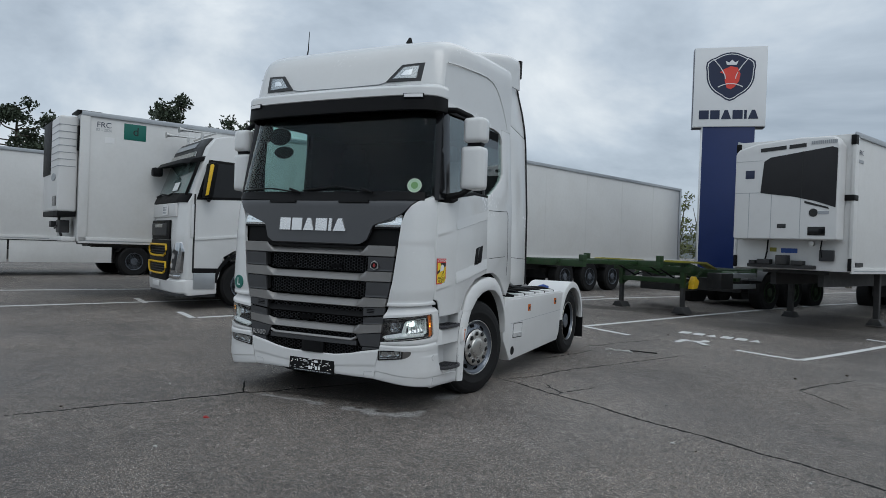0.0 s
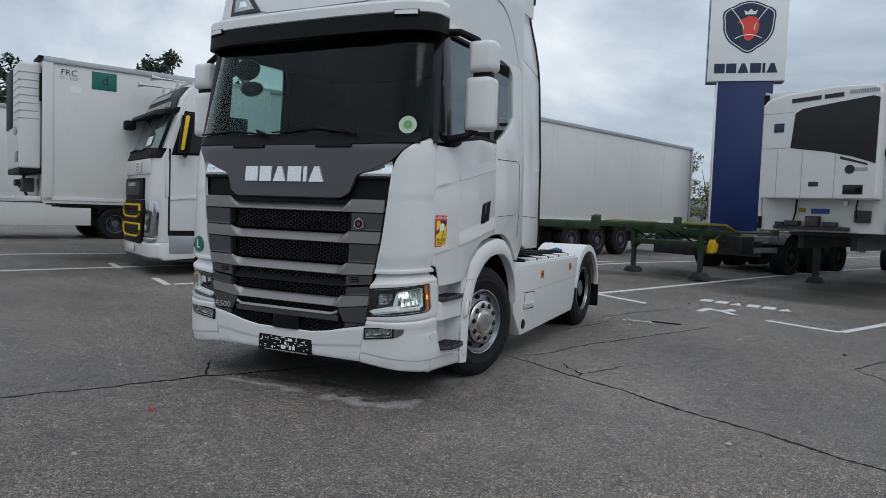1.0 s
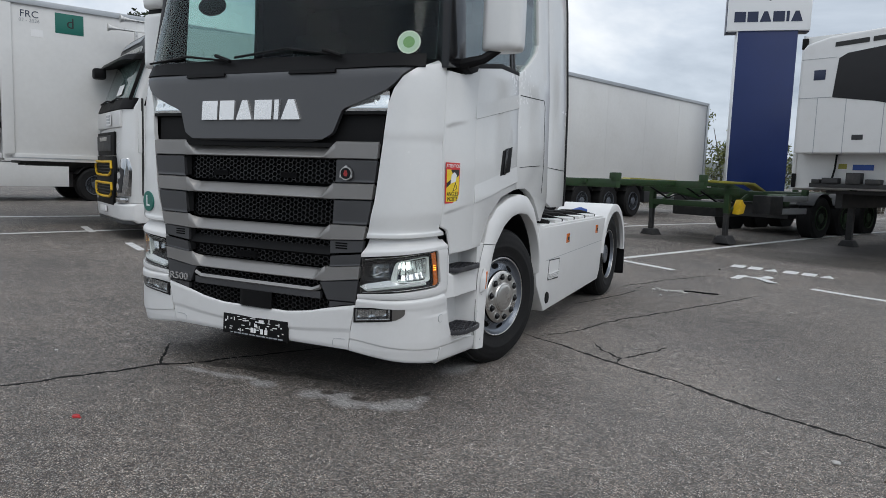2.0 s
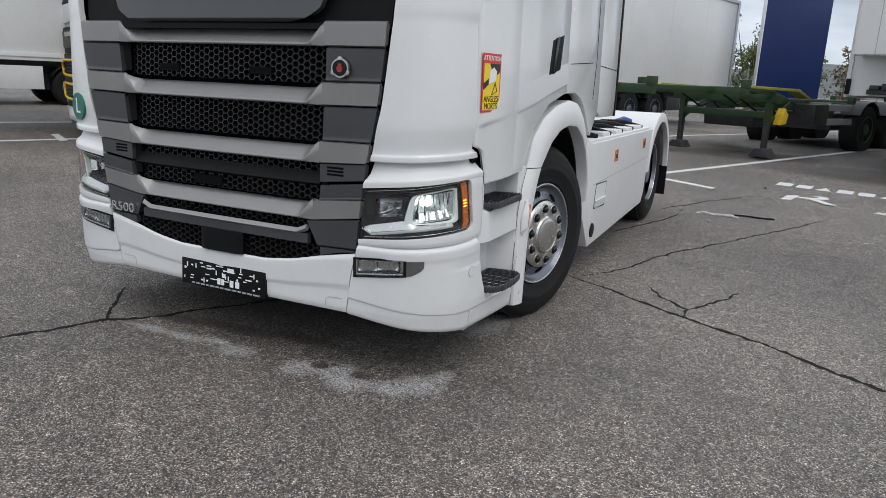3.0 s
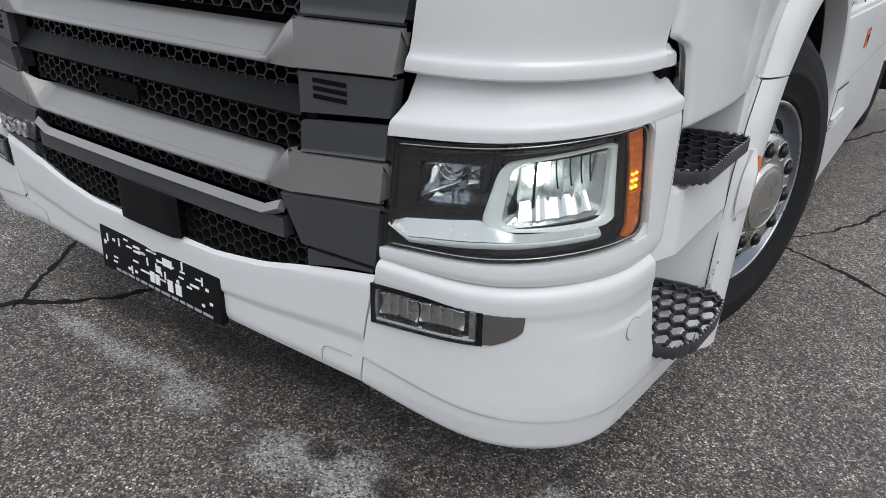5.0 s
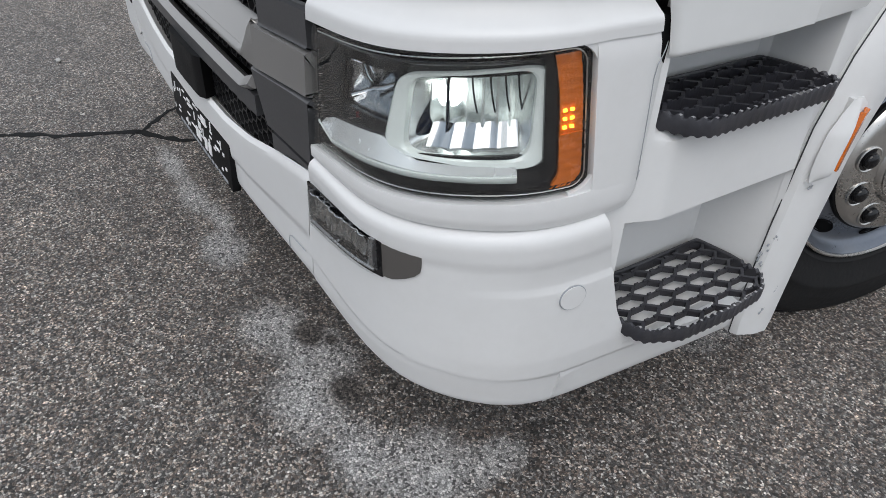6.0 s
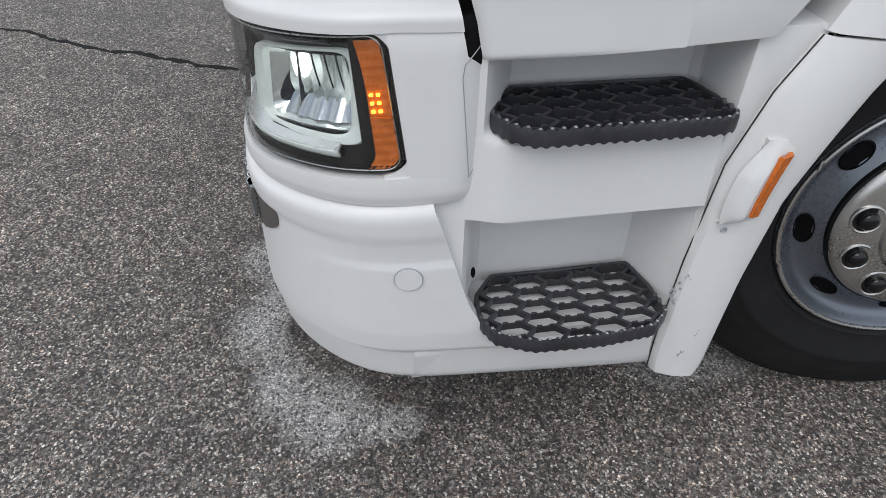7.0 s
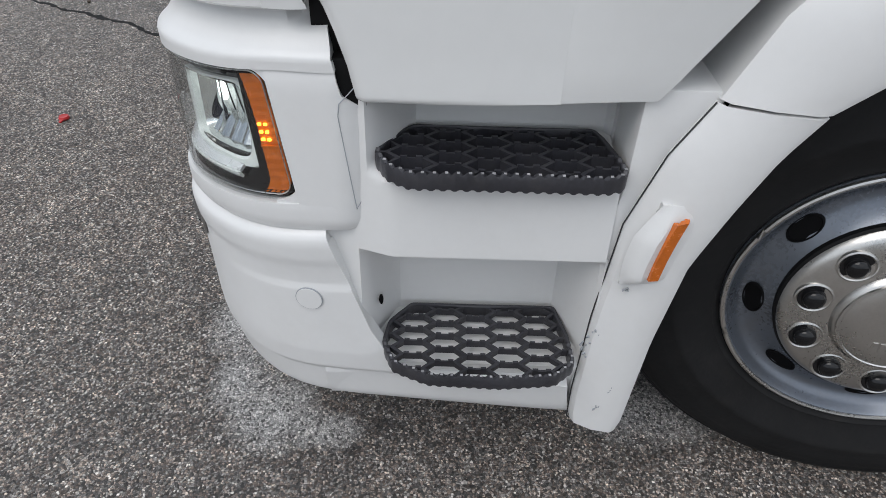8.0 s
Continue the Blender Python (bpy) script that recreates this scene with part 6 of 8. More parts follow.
    m = pose(sx, sy, sz, -10, 0, 14)
    disc = part("window_sticker", bm_lathe([(0.0001, -0.002), (0.070, -0.002), (0.070, 0.0), (0.0001, 0.0)], "y", seg=32, m=m), stuff("pale_green_sticker", (0.55, 0.66, 0.52), 0.5), p, "round pale green windscreen sticker")
    part("sticker_ring", bm_lathe([(0.0001, -0.0026), (0.062, -0.0026), (0.062, -0.0015)], "y", seg=32, m=m), stuff("pale_green_print", (0.42, 0.58, 0.42), 0.5), disc)
    part("sticker_field", bm_lathe([(0.0001, -0.0032), (0.035, -0.0032), (0.036, -0.0015)], "y", seg=24, m=m), stuff("mid_green_print", (0.16, 0.33, 0.12), 0.5), disc)


def build_inside(p):
    # dark panels added behind the rear side windows to turn them black
    for side in (1, -1):
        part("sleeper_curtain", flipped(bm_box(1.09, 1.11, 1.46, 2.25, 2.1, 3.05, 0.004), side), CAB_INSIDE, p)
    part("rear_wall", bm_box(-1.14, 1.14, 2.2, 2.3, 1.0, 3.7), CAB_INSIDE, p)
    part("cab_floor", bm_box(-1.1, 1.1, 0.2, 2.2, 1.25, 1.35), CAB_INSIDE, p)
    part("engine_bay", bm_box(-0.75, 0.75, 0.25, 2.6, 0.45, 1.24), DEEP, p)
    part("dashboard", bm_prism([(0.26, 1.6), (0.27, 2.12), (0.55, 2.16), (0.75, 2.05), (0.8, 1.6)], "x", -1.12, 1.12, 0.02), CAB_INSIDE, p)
    # further dark panels added inside, covering the view through the cab
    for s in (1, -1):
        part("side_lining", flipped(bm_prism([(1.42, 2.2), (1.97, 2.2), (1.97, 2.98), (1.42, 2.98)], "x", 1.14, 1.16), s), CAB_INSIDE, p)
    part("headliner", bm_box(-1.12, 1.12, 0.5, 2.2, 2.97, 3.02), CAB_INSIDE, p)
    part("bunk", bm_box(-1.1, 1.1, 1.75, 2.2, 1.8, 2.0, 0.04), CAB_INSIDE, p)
    for x in (-0.12, -0.04, 0.30):
        part("dash_card", bm_box(x, x + 0.06, 0.34, 0.345, 2.14, 2.165), PRINT_WHITE, p)
    bm = bm_lathe([(0.20, -0.015), (0.222, 0.0), (0.20, 0.015), (0.18, 0.0), (0.20, -0.015)], "z", seg=40, m=pose(0.58, 0.85, 2.05, -55))
    bm_box(-0.18, 0.18, -0.03, 0.03, -0.01, 0.01, 0.004, bm, m=pose(0.58, 0.85, 2.05, -55))
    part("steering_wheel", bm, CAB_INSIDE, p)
    for cx, cz, rx, rz in ((-0.86, 2.80, 0.15, 0.10), (-0.80, 2.62, 0.13, 0.07), (-1.03, 2.86, 0.06, 0.12)):
        shell = bm_lathe([(0.0001, -0.03), (0.6, -0.028), (0.92, -0.012), (1.0, 0.01), (0.9, 0.025), (0.0001, 0.03)], "y", seg=28, m=pose(cx, 0.53, cz) @ Matrix.Diagonal((rx, 1, rz, 1)))
        part("inner_mirror", shell, BLACK, p)
    for s in (1, -1):
        seat = thing("seat", "", "")
        seat.parent = p
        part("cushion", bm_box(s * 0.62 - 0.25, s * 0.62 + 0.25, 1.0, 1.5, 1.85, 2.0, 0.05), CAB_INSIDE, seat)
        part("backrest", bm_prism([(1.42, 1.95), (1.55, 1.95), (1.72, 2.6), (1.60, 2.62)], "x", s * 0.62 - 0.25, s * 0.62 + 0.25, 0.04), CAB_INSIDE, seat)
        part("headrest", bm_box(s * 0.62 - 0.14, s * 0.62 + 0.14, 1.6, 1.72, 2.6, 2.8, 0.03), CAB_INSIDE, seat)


def ribbon(edge_a, edge_b, xs, n=24, thick=0.02):
    """A bowed strip between two lines of (y, z) points; xs are the x at shares across it."""
    def along(line, t):
        d = [0]
        for p, q in zip(line, line[1:]):
            d.append(d[-1] + math.hypot(q[0] - p[0], q[1] - p[1]))
        return lerp(t * d[-1], list(zip(d, [p[0] for p in line]))), lerp(t * d[-1], list(zip(d, [p[1] for p in line])))
    grid = []
    for i in range(n + 1):
        a, b = along(edge_a, i / n), along(edge_b, i / n)
        grid.append([(x, a[0] + (b[0] - a[0]) * w, a[1] + (b[1] - a[1]) * w) for w, x in xs])
    return bm_shell(grid, thick, inward=(0.8, 1.5, 0.6))


def step_plate(p, s, z, outline, floor):
    """A honeycomb tread in a toothed rim."""
    step = thing("step", "", "")
    step.parent = p
    tagged(step, "grey-black honeycomb step plate")
    cx, cy = sum(q[0] for q in outline) / len(outline), sum(q[1] for q in outline) / len(outline)
    n = len(outline)
    fine = []
    for i in range(n):
        (x0, y0), (x1, y1) = outline[i], outline[(i + 1) % n]
        c = max(1, int(math.hypot(x1 - x0, y1 - y0) / 0.0045))
        fine += [(x0 + (x1 - x0) * k / c, y0 + (y1 - y0) * k / c) for k in range(c)]
    for _ in range(3):
        fine = [tuple(0.25 * fine[i - 1][k] + 0.5 * fine[i][k] + 0.25 * fine[(i + 1) % len(fine)][k] for k in (0, 1)) for i in range(len(fine))]
    rim = bmesh.new()
    loops = []
    for inset, dz in ((0.001, -0.027), (0.0, -0.024), (0.0, -0.001), (0.0015, 0.002), (0.007, 0.002), (0.0085, 0.0), (0.0085, -0.024), (0.001, -0.027)):
        ring = []
        for i, (x, y) in enumerate(fine):
            l = math.hypot(x - cx, y - cy)
            tooth = (1 if (i // 2) % 2 else -1) * (1 if x > cx else 0)
            up = 0.0024 * tooth if abs(dz) < 0.01 else (-0.0016 * tooth if dz < -0.02 and inset < 0.002 else 0)
            ring.append(rim.verts.new((cx + (x - cx) * (1 - inset / l), cy + (y - cy) * (1 - inset / l), z + dz + up)))
        loops.append(ring)
    for l, m in zip(loops, loops[1:]):
        for i in range(len(fine)):
            rim.faces.new((l[i], l[(i + 1) % len(fine)], m[(i + 1) % len(fine)], m[i]))
    border = part("rim", flipped(rim, s), STEP_GREY, step, smooth=30)
    # pale flecks along the rim's teeth: glints put into the colour
    tips = bmesh.new()
    for i, (x, y) in enumerate(fine):
        if i % 4 == 2 and x > cx + 0.03:
            l = math.hypot(x - cx, y - cy)
            bm_box(-0.0022, 0.0022, -0.0024, 0.0024, z + 0.0035, z + 0.0047, 0, tips, m=pose(cx + (x - cx) * (1 - 0.004 / l), cy + (y - cy) * (1 - 0.004 / l), 0))
    part("worn_tooth_tips", flipped(tips, s), STEP_GLINT, border)

    def within(x, y, k):
        c = False
        pts = [(cx + (a - cx) * k, cy + (b - cy) * k) for a, b in outline]
        for i in range(n):
            (xa, ya), (xb, yb) = pts[i], pts[i - 1]
            if (ya > y) != (yb > y) and x < (xb - xa) * (y - ya) / (yb - ya) + xa:
                c = not c
        return c
    x0, x1 = min(q[0] for q in outline), max(q[0] for q in outline)
    y0, y1 = min(q[1] for q in outline), max(q[1] for q in outline)
    web = bmesh.new()
    cell, long = 0.0335, 0.080

    def held(x, y):
        """Keeps the web inside the rim."""
        k = 1.0
        while not within(x, y, 0.965) and k > 0.5:
            x, y, k = cx + (x - cx) * 0.985, cy + (y - cy) * 0.985, k * 0.985
        return x, y
    hex_mesh(web, lambda u, v, d: (*held(x0 + u, y0 + v), z - 0.001 - d), x1 - x0, y1 - y0, cell, long / cell, 0.019 if floor else 0.013, 0.12, lambda u, v: within(x0 + u, y0 + v, 1.1))
    for r in range(-1, int((y1 - y0) / (long * 0.75)) + 2):
        for c in range(-1, int((x1 - x0) / cell) + 2):
            x, y = x0 + (c + (0.5 if r % 2 else 0.0)) * cell + cell / 2, y0 + r * long * 0.75
            for dy in (-0.012, 0.012):
                if within(x, y + dy, 0.93):
                    bm_box(x - 0.0022, x + 0.0022, y + dy - 0.005, y + dy + 0.005, z - 0.003, z + 0.0025, 0, web)
    part("tread", flipped(web, s), STEP_GREY, step, smooth=0)
    if floor:
        part("tray", flipped(bm_prism([(cx + (x - cx) * 0.92, cy + (y - cy) * 0.92) for x, y in outline], "z", z - 0.024, z - 0.021), s), STEP_GREY, step)
    return step


def build_lower(p):
    for s in (1, -1):
        # white body round the steps
        body = part("step_body", flipped(step_body(), s), WHITE_PLASTIC, p)
        part("drain_hole", flipped(bm_lathe([(0.0001, 0), (0.012, 0), (0.012, 0.003), (0.0001, 0.003)], "x", seg=14, m=pose(1.1795, 0.478, 0.503) @ Matrix.Diagonal((1, 0.35, 1, 1))), s), DEEP, body)
        part("step_cheek", flipped(bm_prism([(0.862, 0.25), (0.866, 0.25), (0.874, 0.53), (0.893, 0.735), (0.938, 0.866), (1.0, 0.965), (0.876, 0.965), (0.874, 0.80), (0.862, 0.72)], "x", 1.02, 1.226, 0.004), s), WHITE_PLASTIC, p)
        step_plate(p, s, 0.836, [(1.114, 0.535), (1.114, 0.70), (1.114, 0.838), (1.14, 0.850), (1.19, 0.863), (1.235, 0.871), (1.254, 0.866), (1.264, 0.84), (1.264, 0.68), (1.264, 0.535), (1.242, 0.50), (1.20, 0.478), (1.15, 0.50)], True)
        step_plate(p, s, 0.431, [(1.114, 0.53), (1.114, 0.68), (1.114, 0.822), (1.19, 0.840), (1.262, 0.844), (1.296, 0.805), (1.307, 0.70), (1.302, 0.57), (1.272, 0.502), (1.222, 0.480), (1.165, 0.488)], False)
        # front mudguard: leg and arch
        leg_l = [(0.864, 0.233), (0.858, 0.240), (0.856, 0.323), (0.864, 0.528), (0.883, 0.733), (0.926, 0.863), (0.976, 0.952)]
        leg_r = [(0.953, 0.233), (0.960, 0.241), (0.976, 0.493), (1.000, 0.669), (1.045, 0.786), (1.086, 0.879), (1.130, 0.946)]
        across = [(0.0, 1.10), (0.0, 1.232), (0.08, 1.246), (0.45, 1.262), (0.85, 1.268), (0.97, 1.262), (1.0, 1.245), (1.0, 1.08)]
        leg = part("mudguard_leg", flipped(ribbon(leg_l, leg_r, across), s), WHITE_PLASTIC, p)
        arch_o = [(0.979, 0.9565), (1.045, 1.10), (1.2, 1.205), (1.42, 1.268), (1.66, 1.298), (1.83, 1.278), (1.97, 1.195), (2.07, 1.08), (2.135, 0.97), (2.16, 0.80)]
        arch_i = [(1.133, 0.9505), (1.29, 1.07), (1.44, 1.13), (1.6, 1.15), (1.78, 1.135), (1.93, 1.06), (2.03, 0.96), (2.10, 0.84), (2.125, 0.74), (2.13, 0.62)]
        part("mudguard_arch", flipped(ribbon(arch_o, arch_i, across, 36), s), WHITE_PLASTIC, p)
        seam = [(1.2330, y - 0.001, z) for y, z in leg_l]
        dense = []
        for q, r in zip(seam, seam[1:]):
            dense += [tuple(q[k] + (r[k] - q[k]) * f / 6 for k in range(3)) for f in range(6)]
        part("leg_seam", flipped(bm_tube(dense + [seam[-1]], 0.0014, 6), s), GREY_PLASTIC, leg)
        # side lamp on the leg
        grid = []
        for k in range(19):
            f = k / 18
            z = 0.628 + 0.162 * f
            ya, yb = lerp(f, [(0, 0.889), (0.3, 0.889), (0.6, 0.896), (1, 0.928)]), lerp(f, [(0, 0.964), (0.3, 0.972), (0.6, 0.984), (1, 1.002)])
            lift = math.sin(0.5 * math.pi * min(1.0, f / 0.16)) * math.sin(0.5 * math.pi * min(1.0, (1 - f) / 0.45))
            grid.append([(1.256 + lift * (x - 1.256) + 0.004 * (1 - lift), ya + (yb - ya) * q, z) for q, x in ((0, 1.254), (0.07, 1.266), (0.16, 1.273), (0.27, 1.279), (0.36, 1.280), (0.45, 1.275), (0.75, 1.270), (0.92, 1.266), (1, 1.256))])
        lamp_pod = part("lamp_pod", flipped(bm_shell(grid, 0.015, inward=(0.8, 0.95, 0.7)), s), WHITE_PLASTIC, leg)
        part("side_lamp", flipped(ribbon([(0.927, 0.652), (0.931, 0.69), (0.938, 0.73), (0.948, 0.766)], [(0.951, 0.648), (0.957, 0.69), (0.965, 0.73), (0.974, 0.769)], [(0, 1.270), (0.12, 1.279), (0.5, 1.2765), (0.85, 1.274), (1, 1.262)], 14, 0.008), s), AMBER, leg, "slim amber side lamp")
        liner = []
        for k in range(25):
            t = math.pi * k / 24
            liner.append([(x, 1.52 + 0.61 * math.cos(t), 0.52 + 0.66 * math.sin(t)) for x in (0.70, 1.0, 1.20)])
        part("wheel_liner", flipped(bm_shell(liner, 0.015, inward=(1, 1.46, 2.0)), s), BLACK, p)
        build_wheel(p, s * 1.195, 1.438, 0.515, s, True, -14)
        build_wheel(p, s * 1.18, 5.13, 0.515, s, False)
        build_wheel(p, s * 0.84, 5.13, 0.515, s, False)
        # side skirt with a foothold, filler cap and amber marks
        sk = [(2.40, 0.245), (4.36, 0.30), (4.45, 0.40), (4.50, 0.62), (4.56, 0.86), (4.62, 1.0), (2.30, 1.0), (2.19, 1.04), (2.17, 0.86), (2.14, 0.60), (2.18, 0.5)]
        skirt = part("side_skirt", flipped(bm_prism(sk, "x", 1.10, 1.238, 0.015), s), WHITE_PLASTIC, p)
        groove("panel_gap", [(2.40, 0.70), (4.50, 0.74)], p, 0.004, s, 1.238, False, PRINT_GREY)
        well = part("foothold", flipped(bm_prism([(2.47, 0.515), (2.80, 0.50), (2.83, 0.69), (2.50, 0.70)], "x", 1.232, 1.2395, 0.003), s), GREY_PLASTIC, skirt)
        part("foothold_back", flipped(bm_prism([(2.485, 0.53), (2.79, 0.515), (2.815, 0.68), (2.51, 0.69)], "x", 1.2385, 1.2402, 0), s), WHITE_PLASTIC, well)
        for k in range(4):
            part("foothold_rib", flipped(bm_box(1.238, 1.252, 2.49, 2.80, 0.525 + 0.014 * k, 0.532 + 0.014 * k), s), WHITE_PLASTIC, well)
        cap = part("filler_cap", flipped(bm_lathe([(0.0001, 1.236), (0.055, 1.236), (0.05, 1.246), (0.0001, 1.247)], "x", centre=(0, 2.47, 0.36), seg=28, m=None), s), BLACK, skirt)
        for y, z in ((3.07, 0.86), (4.21, 0.885)):
            mark = part("side_mark", flipped(bm_box(1.236, 1.243, y - 0.05, y + 0.05, z - 0.045, z + 0.045, 0.003), s), AMBER, skirt)
            part("mark_core", flipped(bm_box(1.242, 1.245, y - 0.018, y + 0.03, z - 0.02, z + 0.012), s), BLACK, mark)
        # rear mudguard
        outer, inner = [], []
        for k in range(27):
            t = math.pi * (0.965 - 0.955 * k / 26)
            outer.append((5.13 + 0.66 * math.cos(t), 0.52 + 0.62 * math.sin(t)))
            inner.append((5.13 + 0.56 * math.cos(t), 0.52 + 0.53 * math.sin(t)))
        rg = []
        for o in outer:
            rg.append([(x, o[0], o[1]) for x in (0.62, 0.8, 1.0, 1.18, 1.225)])
        guard = part("rear_mudguard", flipped(bm_shell(rg, 0.025, inward=(1, 5.1, 0.5)), s), WHITE_PLASTIC, p)
        part("guard_lip", flipped(ribbon(outer, inner, [(0, 1.20), (0, 1.236), (0.3, 1.245), (1, 1.245), (1, 1.2)], 26), s), WHITE_PLASTIC, guard)
        part("mud_flap", flipped(bm_box(0.62, 1.24, 5.79, 5.81, 0.20, 0.62, 0.004), s), BLACK, p)
    frame = part("frame", bm_box(-0.45, -0.36, 1.0, 6.1, 0.66, 0.93), CHASSIS_BLACK, p)
    part("frame", bm_box(0.36, 0.45, 1.0, 6.1, 0.66, 0.93), CHASSIS_BLACK, p)
    part("gearbox", bm_box(-0.3, 0.3, 1.6, 3.4, 0.40, 0.8, 0.05), CHASSIS_BLACK, p)
    part("rear_axle", bm_tube([(-0.8, 5.13, 0.515), (-0.2, 5.13, 0.515), (0.2, 5.13, 0.515), (0.8, 5.13, 0.515)], [0.09, 0.16, 0.16, 0.09], 16), CHASSIS_BLACK, p)
    part("front_axle", bm_tube([(-0.9, 1.43, 0.5), (0.9, 1.43, 0.5)], 0.07, 12), CHASSIS_BLACK, p)
    for s in (1, -1):
        deck = part("deck", flipped(bm_box(0.72, 1.225, 2.30, 4.55, 0.985, 1.02, 0.012), s), WHITE_PLASTIC, p)
        for k in range(4):
            part("deck_slot", flipped(bm_box(0.80, 1.16, 2.62 + 0.42 * k, 2.72 + 0.42 * k, 1.018, 1.026, 0.002), s), BLACK, deck)
            part("deck_rib", flipped(bm_box(0.76, 1.20, 2.76 + 0.42 * k, 2.98 + 0.42 * k, 1.01, 1.05, 0.02), s), WHITE_PLASTIC, deck)
        for k in range(5):
            y = 2.50 + 0.42 * k
            part("deck_strap", flipped(bm_tube([(0.74, y - 0.10, 1.02), (0.86, y - 0.05, 1.062), (1.04, y + 0.02, 1.064), (1.19, y + 0.09, 1.02)], 0.026, 8), s), BLACK, deck)
    part("catwalk", bm_box(-0.7, 0.7, 2.5, 3.7, 0.95, 0.98, 0.005), ALUMINIUM, p)
    part("fifth_wheel", bm_prism([(-0.45, 4.5), (0.45, 4.5), (0.45, 5.0), (0.2, 5.45), (0.08, 5.0), (-0.08, 5.0), (-0.2, 5.45), (-0.45, 5.0)], "z", 1.02, 1.12, 0.02), CHASSIS_BLACK, p)
    for k in range(3):
        pts = []
        for i in range(90):
            t = i / 89
            pts.append((0.25 + 0.28 * k + 0.04 * math.cos(t * 60), 2.75 + t * 1.2, 1.12 + 0.04 * math.sin(t * 60) + 0.18 * t * (1 - t) * (1 if k else -0.3)))
        part("air_hose", bm_tube(pts, 0.009, 6), BLACK, p)
    part("hose_plug", bm_tube([(0.92, 4.28, 1.06), (1.0, 4.38, 1.085), (1.05, 4.45, 1.07)], [0.018, 0.030, 0.020], 10), BLUE_HOSE, p, "blue hose coupling")
    part("loose_hose", bm_tube([(0.55, 2.5, 1.1), (0.8, 3.0, 1.16), (0.92, 3.4, 1.09), (0.86, 3.9, 1.07), (0.92, 4.28, 1.06)], 0.016, 8), BLACK, p)


def step_body():
    """The white moulding with two scooped foot wells: a grid over (y, z) whose depth follows the wells."""
    ys = [0.365 + 0.503 * j / 49 for j in range(50)]
    zs = [0.238 + 0.727 * k / 72 for k in range(73)]

    def well(y, z, z0, z1, y0, y1, deep, e_lo, e_hi, ey0, ey1):
        """How deep a foot well is at a place: walls lean over the given widths."""
        fz = min(1, max(0, (z - z0) / e_lo)) * min(1, max(0, (z1 - z) / e_hi))
        fy = min(1, max(0, (y - y0) / ey0)) * min(1, max(0, (y1 - y) / ey1))
        return deep * fz * fy
    grid = []
    for z in zs:
        row = []
        for y in ys:
            x = lerp(z, [(0.245, 1.185), (0.27, 1.205), (0.345, 1.218), (0.37, 1.232), (0.44, 1.238), (0.66, 1.234), (0.80, 1.226), (0.97, 1.222)])
            x -= 0.034 * min(1.0, max(0.0, 0.505 - y) / 0.10) * min(1.0, max(0.0, (z - 0.34) / 0.05))
            x -= well(y, z, 0.395, 0.652, 0.452, 0.866, 0.135, 0.015, 0.014, 0.05, 0.05)
            x -= well(y, z, 0.80, 1.2, 0.470, 0.92, 0.13, 0.018, 0.01, 0.07, 0.06)
            row.append((x, y, z))
        grid.append(row)
    return bm_shell(grid, 0.02, inward=(0.5, 0.65, 0.6))


def scuffs(p):
    """Small dark chips and scrapes on the near mudguard leg, step moulding and lamp cheek."""
    rng = random.Random(21)
    for y, z, l, up in ((0.862, 0.452, 0.020, 80), (0.868, 0.475, 0.010, 40), (0.866, 0.43, 0.008, 20), (0.874, 0.495, 0.006, 60), (0.905, 0.615, 0.012, 10), (0.90, 0.30, 0.010, 70), (0.925, 0.36, 0.007, 30), (0.94, 0.52, 0.006, 15)):
        bm = bmesh.new()
        for k in range(4):
            h = l * rng.uniform(0.3, 1.0)
            bm_prism([(-h / 2, -0.0012), (h / 2, -0.0006), (h / 2 * 0.8, 0.0008), (-h / 2 * 0.7, 0.0014)], "x", -0.002, 0.0012, 0, bm, pose(0, rng.uniform(-0.008, 0.008), rng.uniform(-0.008, 0.008), up + rng.uniform(-30, 30)))
        x = 1.236 + 0.026 * min(1.0, max(0.0, (y - lerp(z, [(0.236, 0.858), (0.53, 0.864), (0.73, 0.883)])) / 0.045)) ** 0.6 + 0.001
        bm.transform(pose(x, y, z))
        part("scuff_mark", bm, PRINT_GREY, p)


build_front(truck)
build_sides(truck)
build_top(truck)
build_inside(truck)
build_lower(truck)
build_badges(truck)


# the tractor is 2.55 m wide; its near flank stays at x = 1.24, and its middle comes to lie at x = -0.035
def widen(ob):
    for child in ob.children:
        if child.name.split(".")[0] == "wheel":
            child.location.x = 1.24 - (1.24 - child.location.x) * 1.0282
            continue
        if child.data:
            for v in child.data.vertices:
                v.co.x = 1.24 - (1.24 - v.co.x) * 1.0282
        widen(child)


scuffs(truck)
widen(truck)


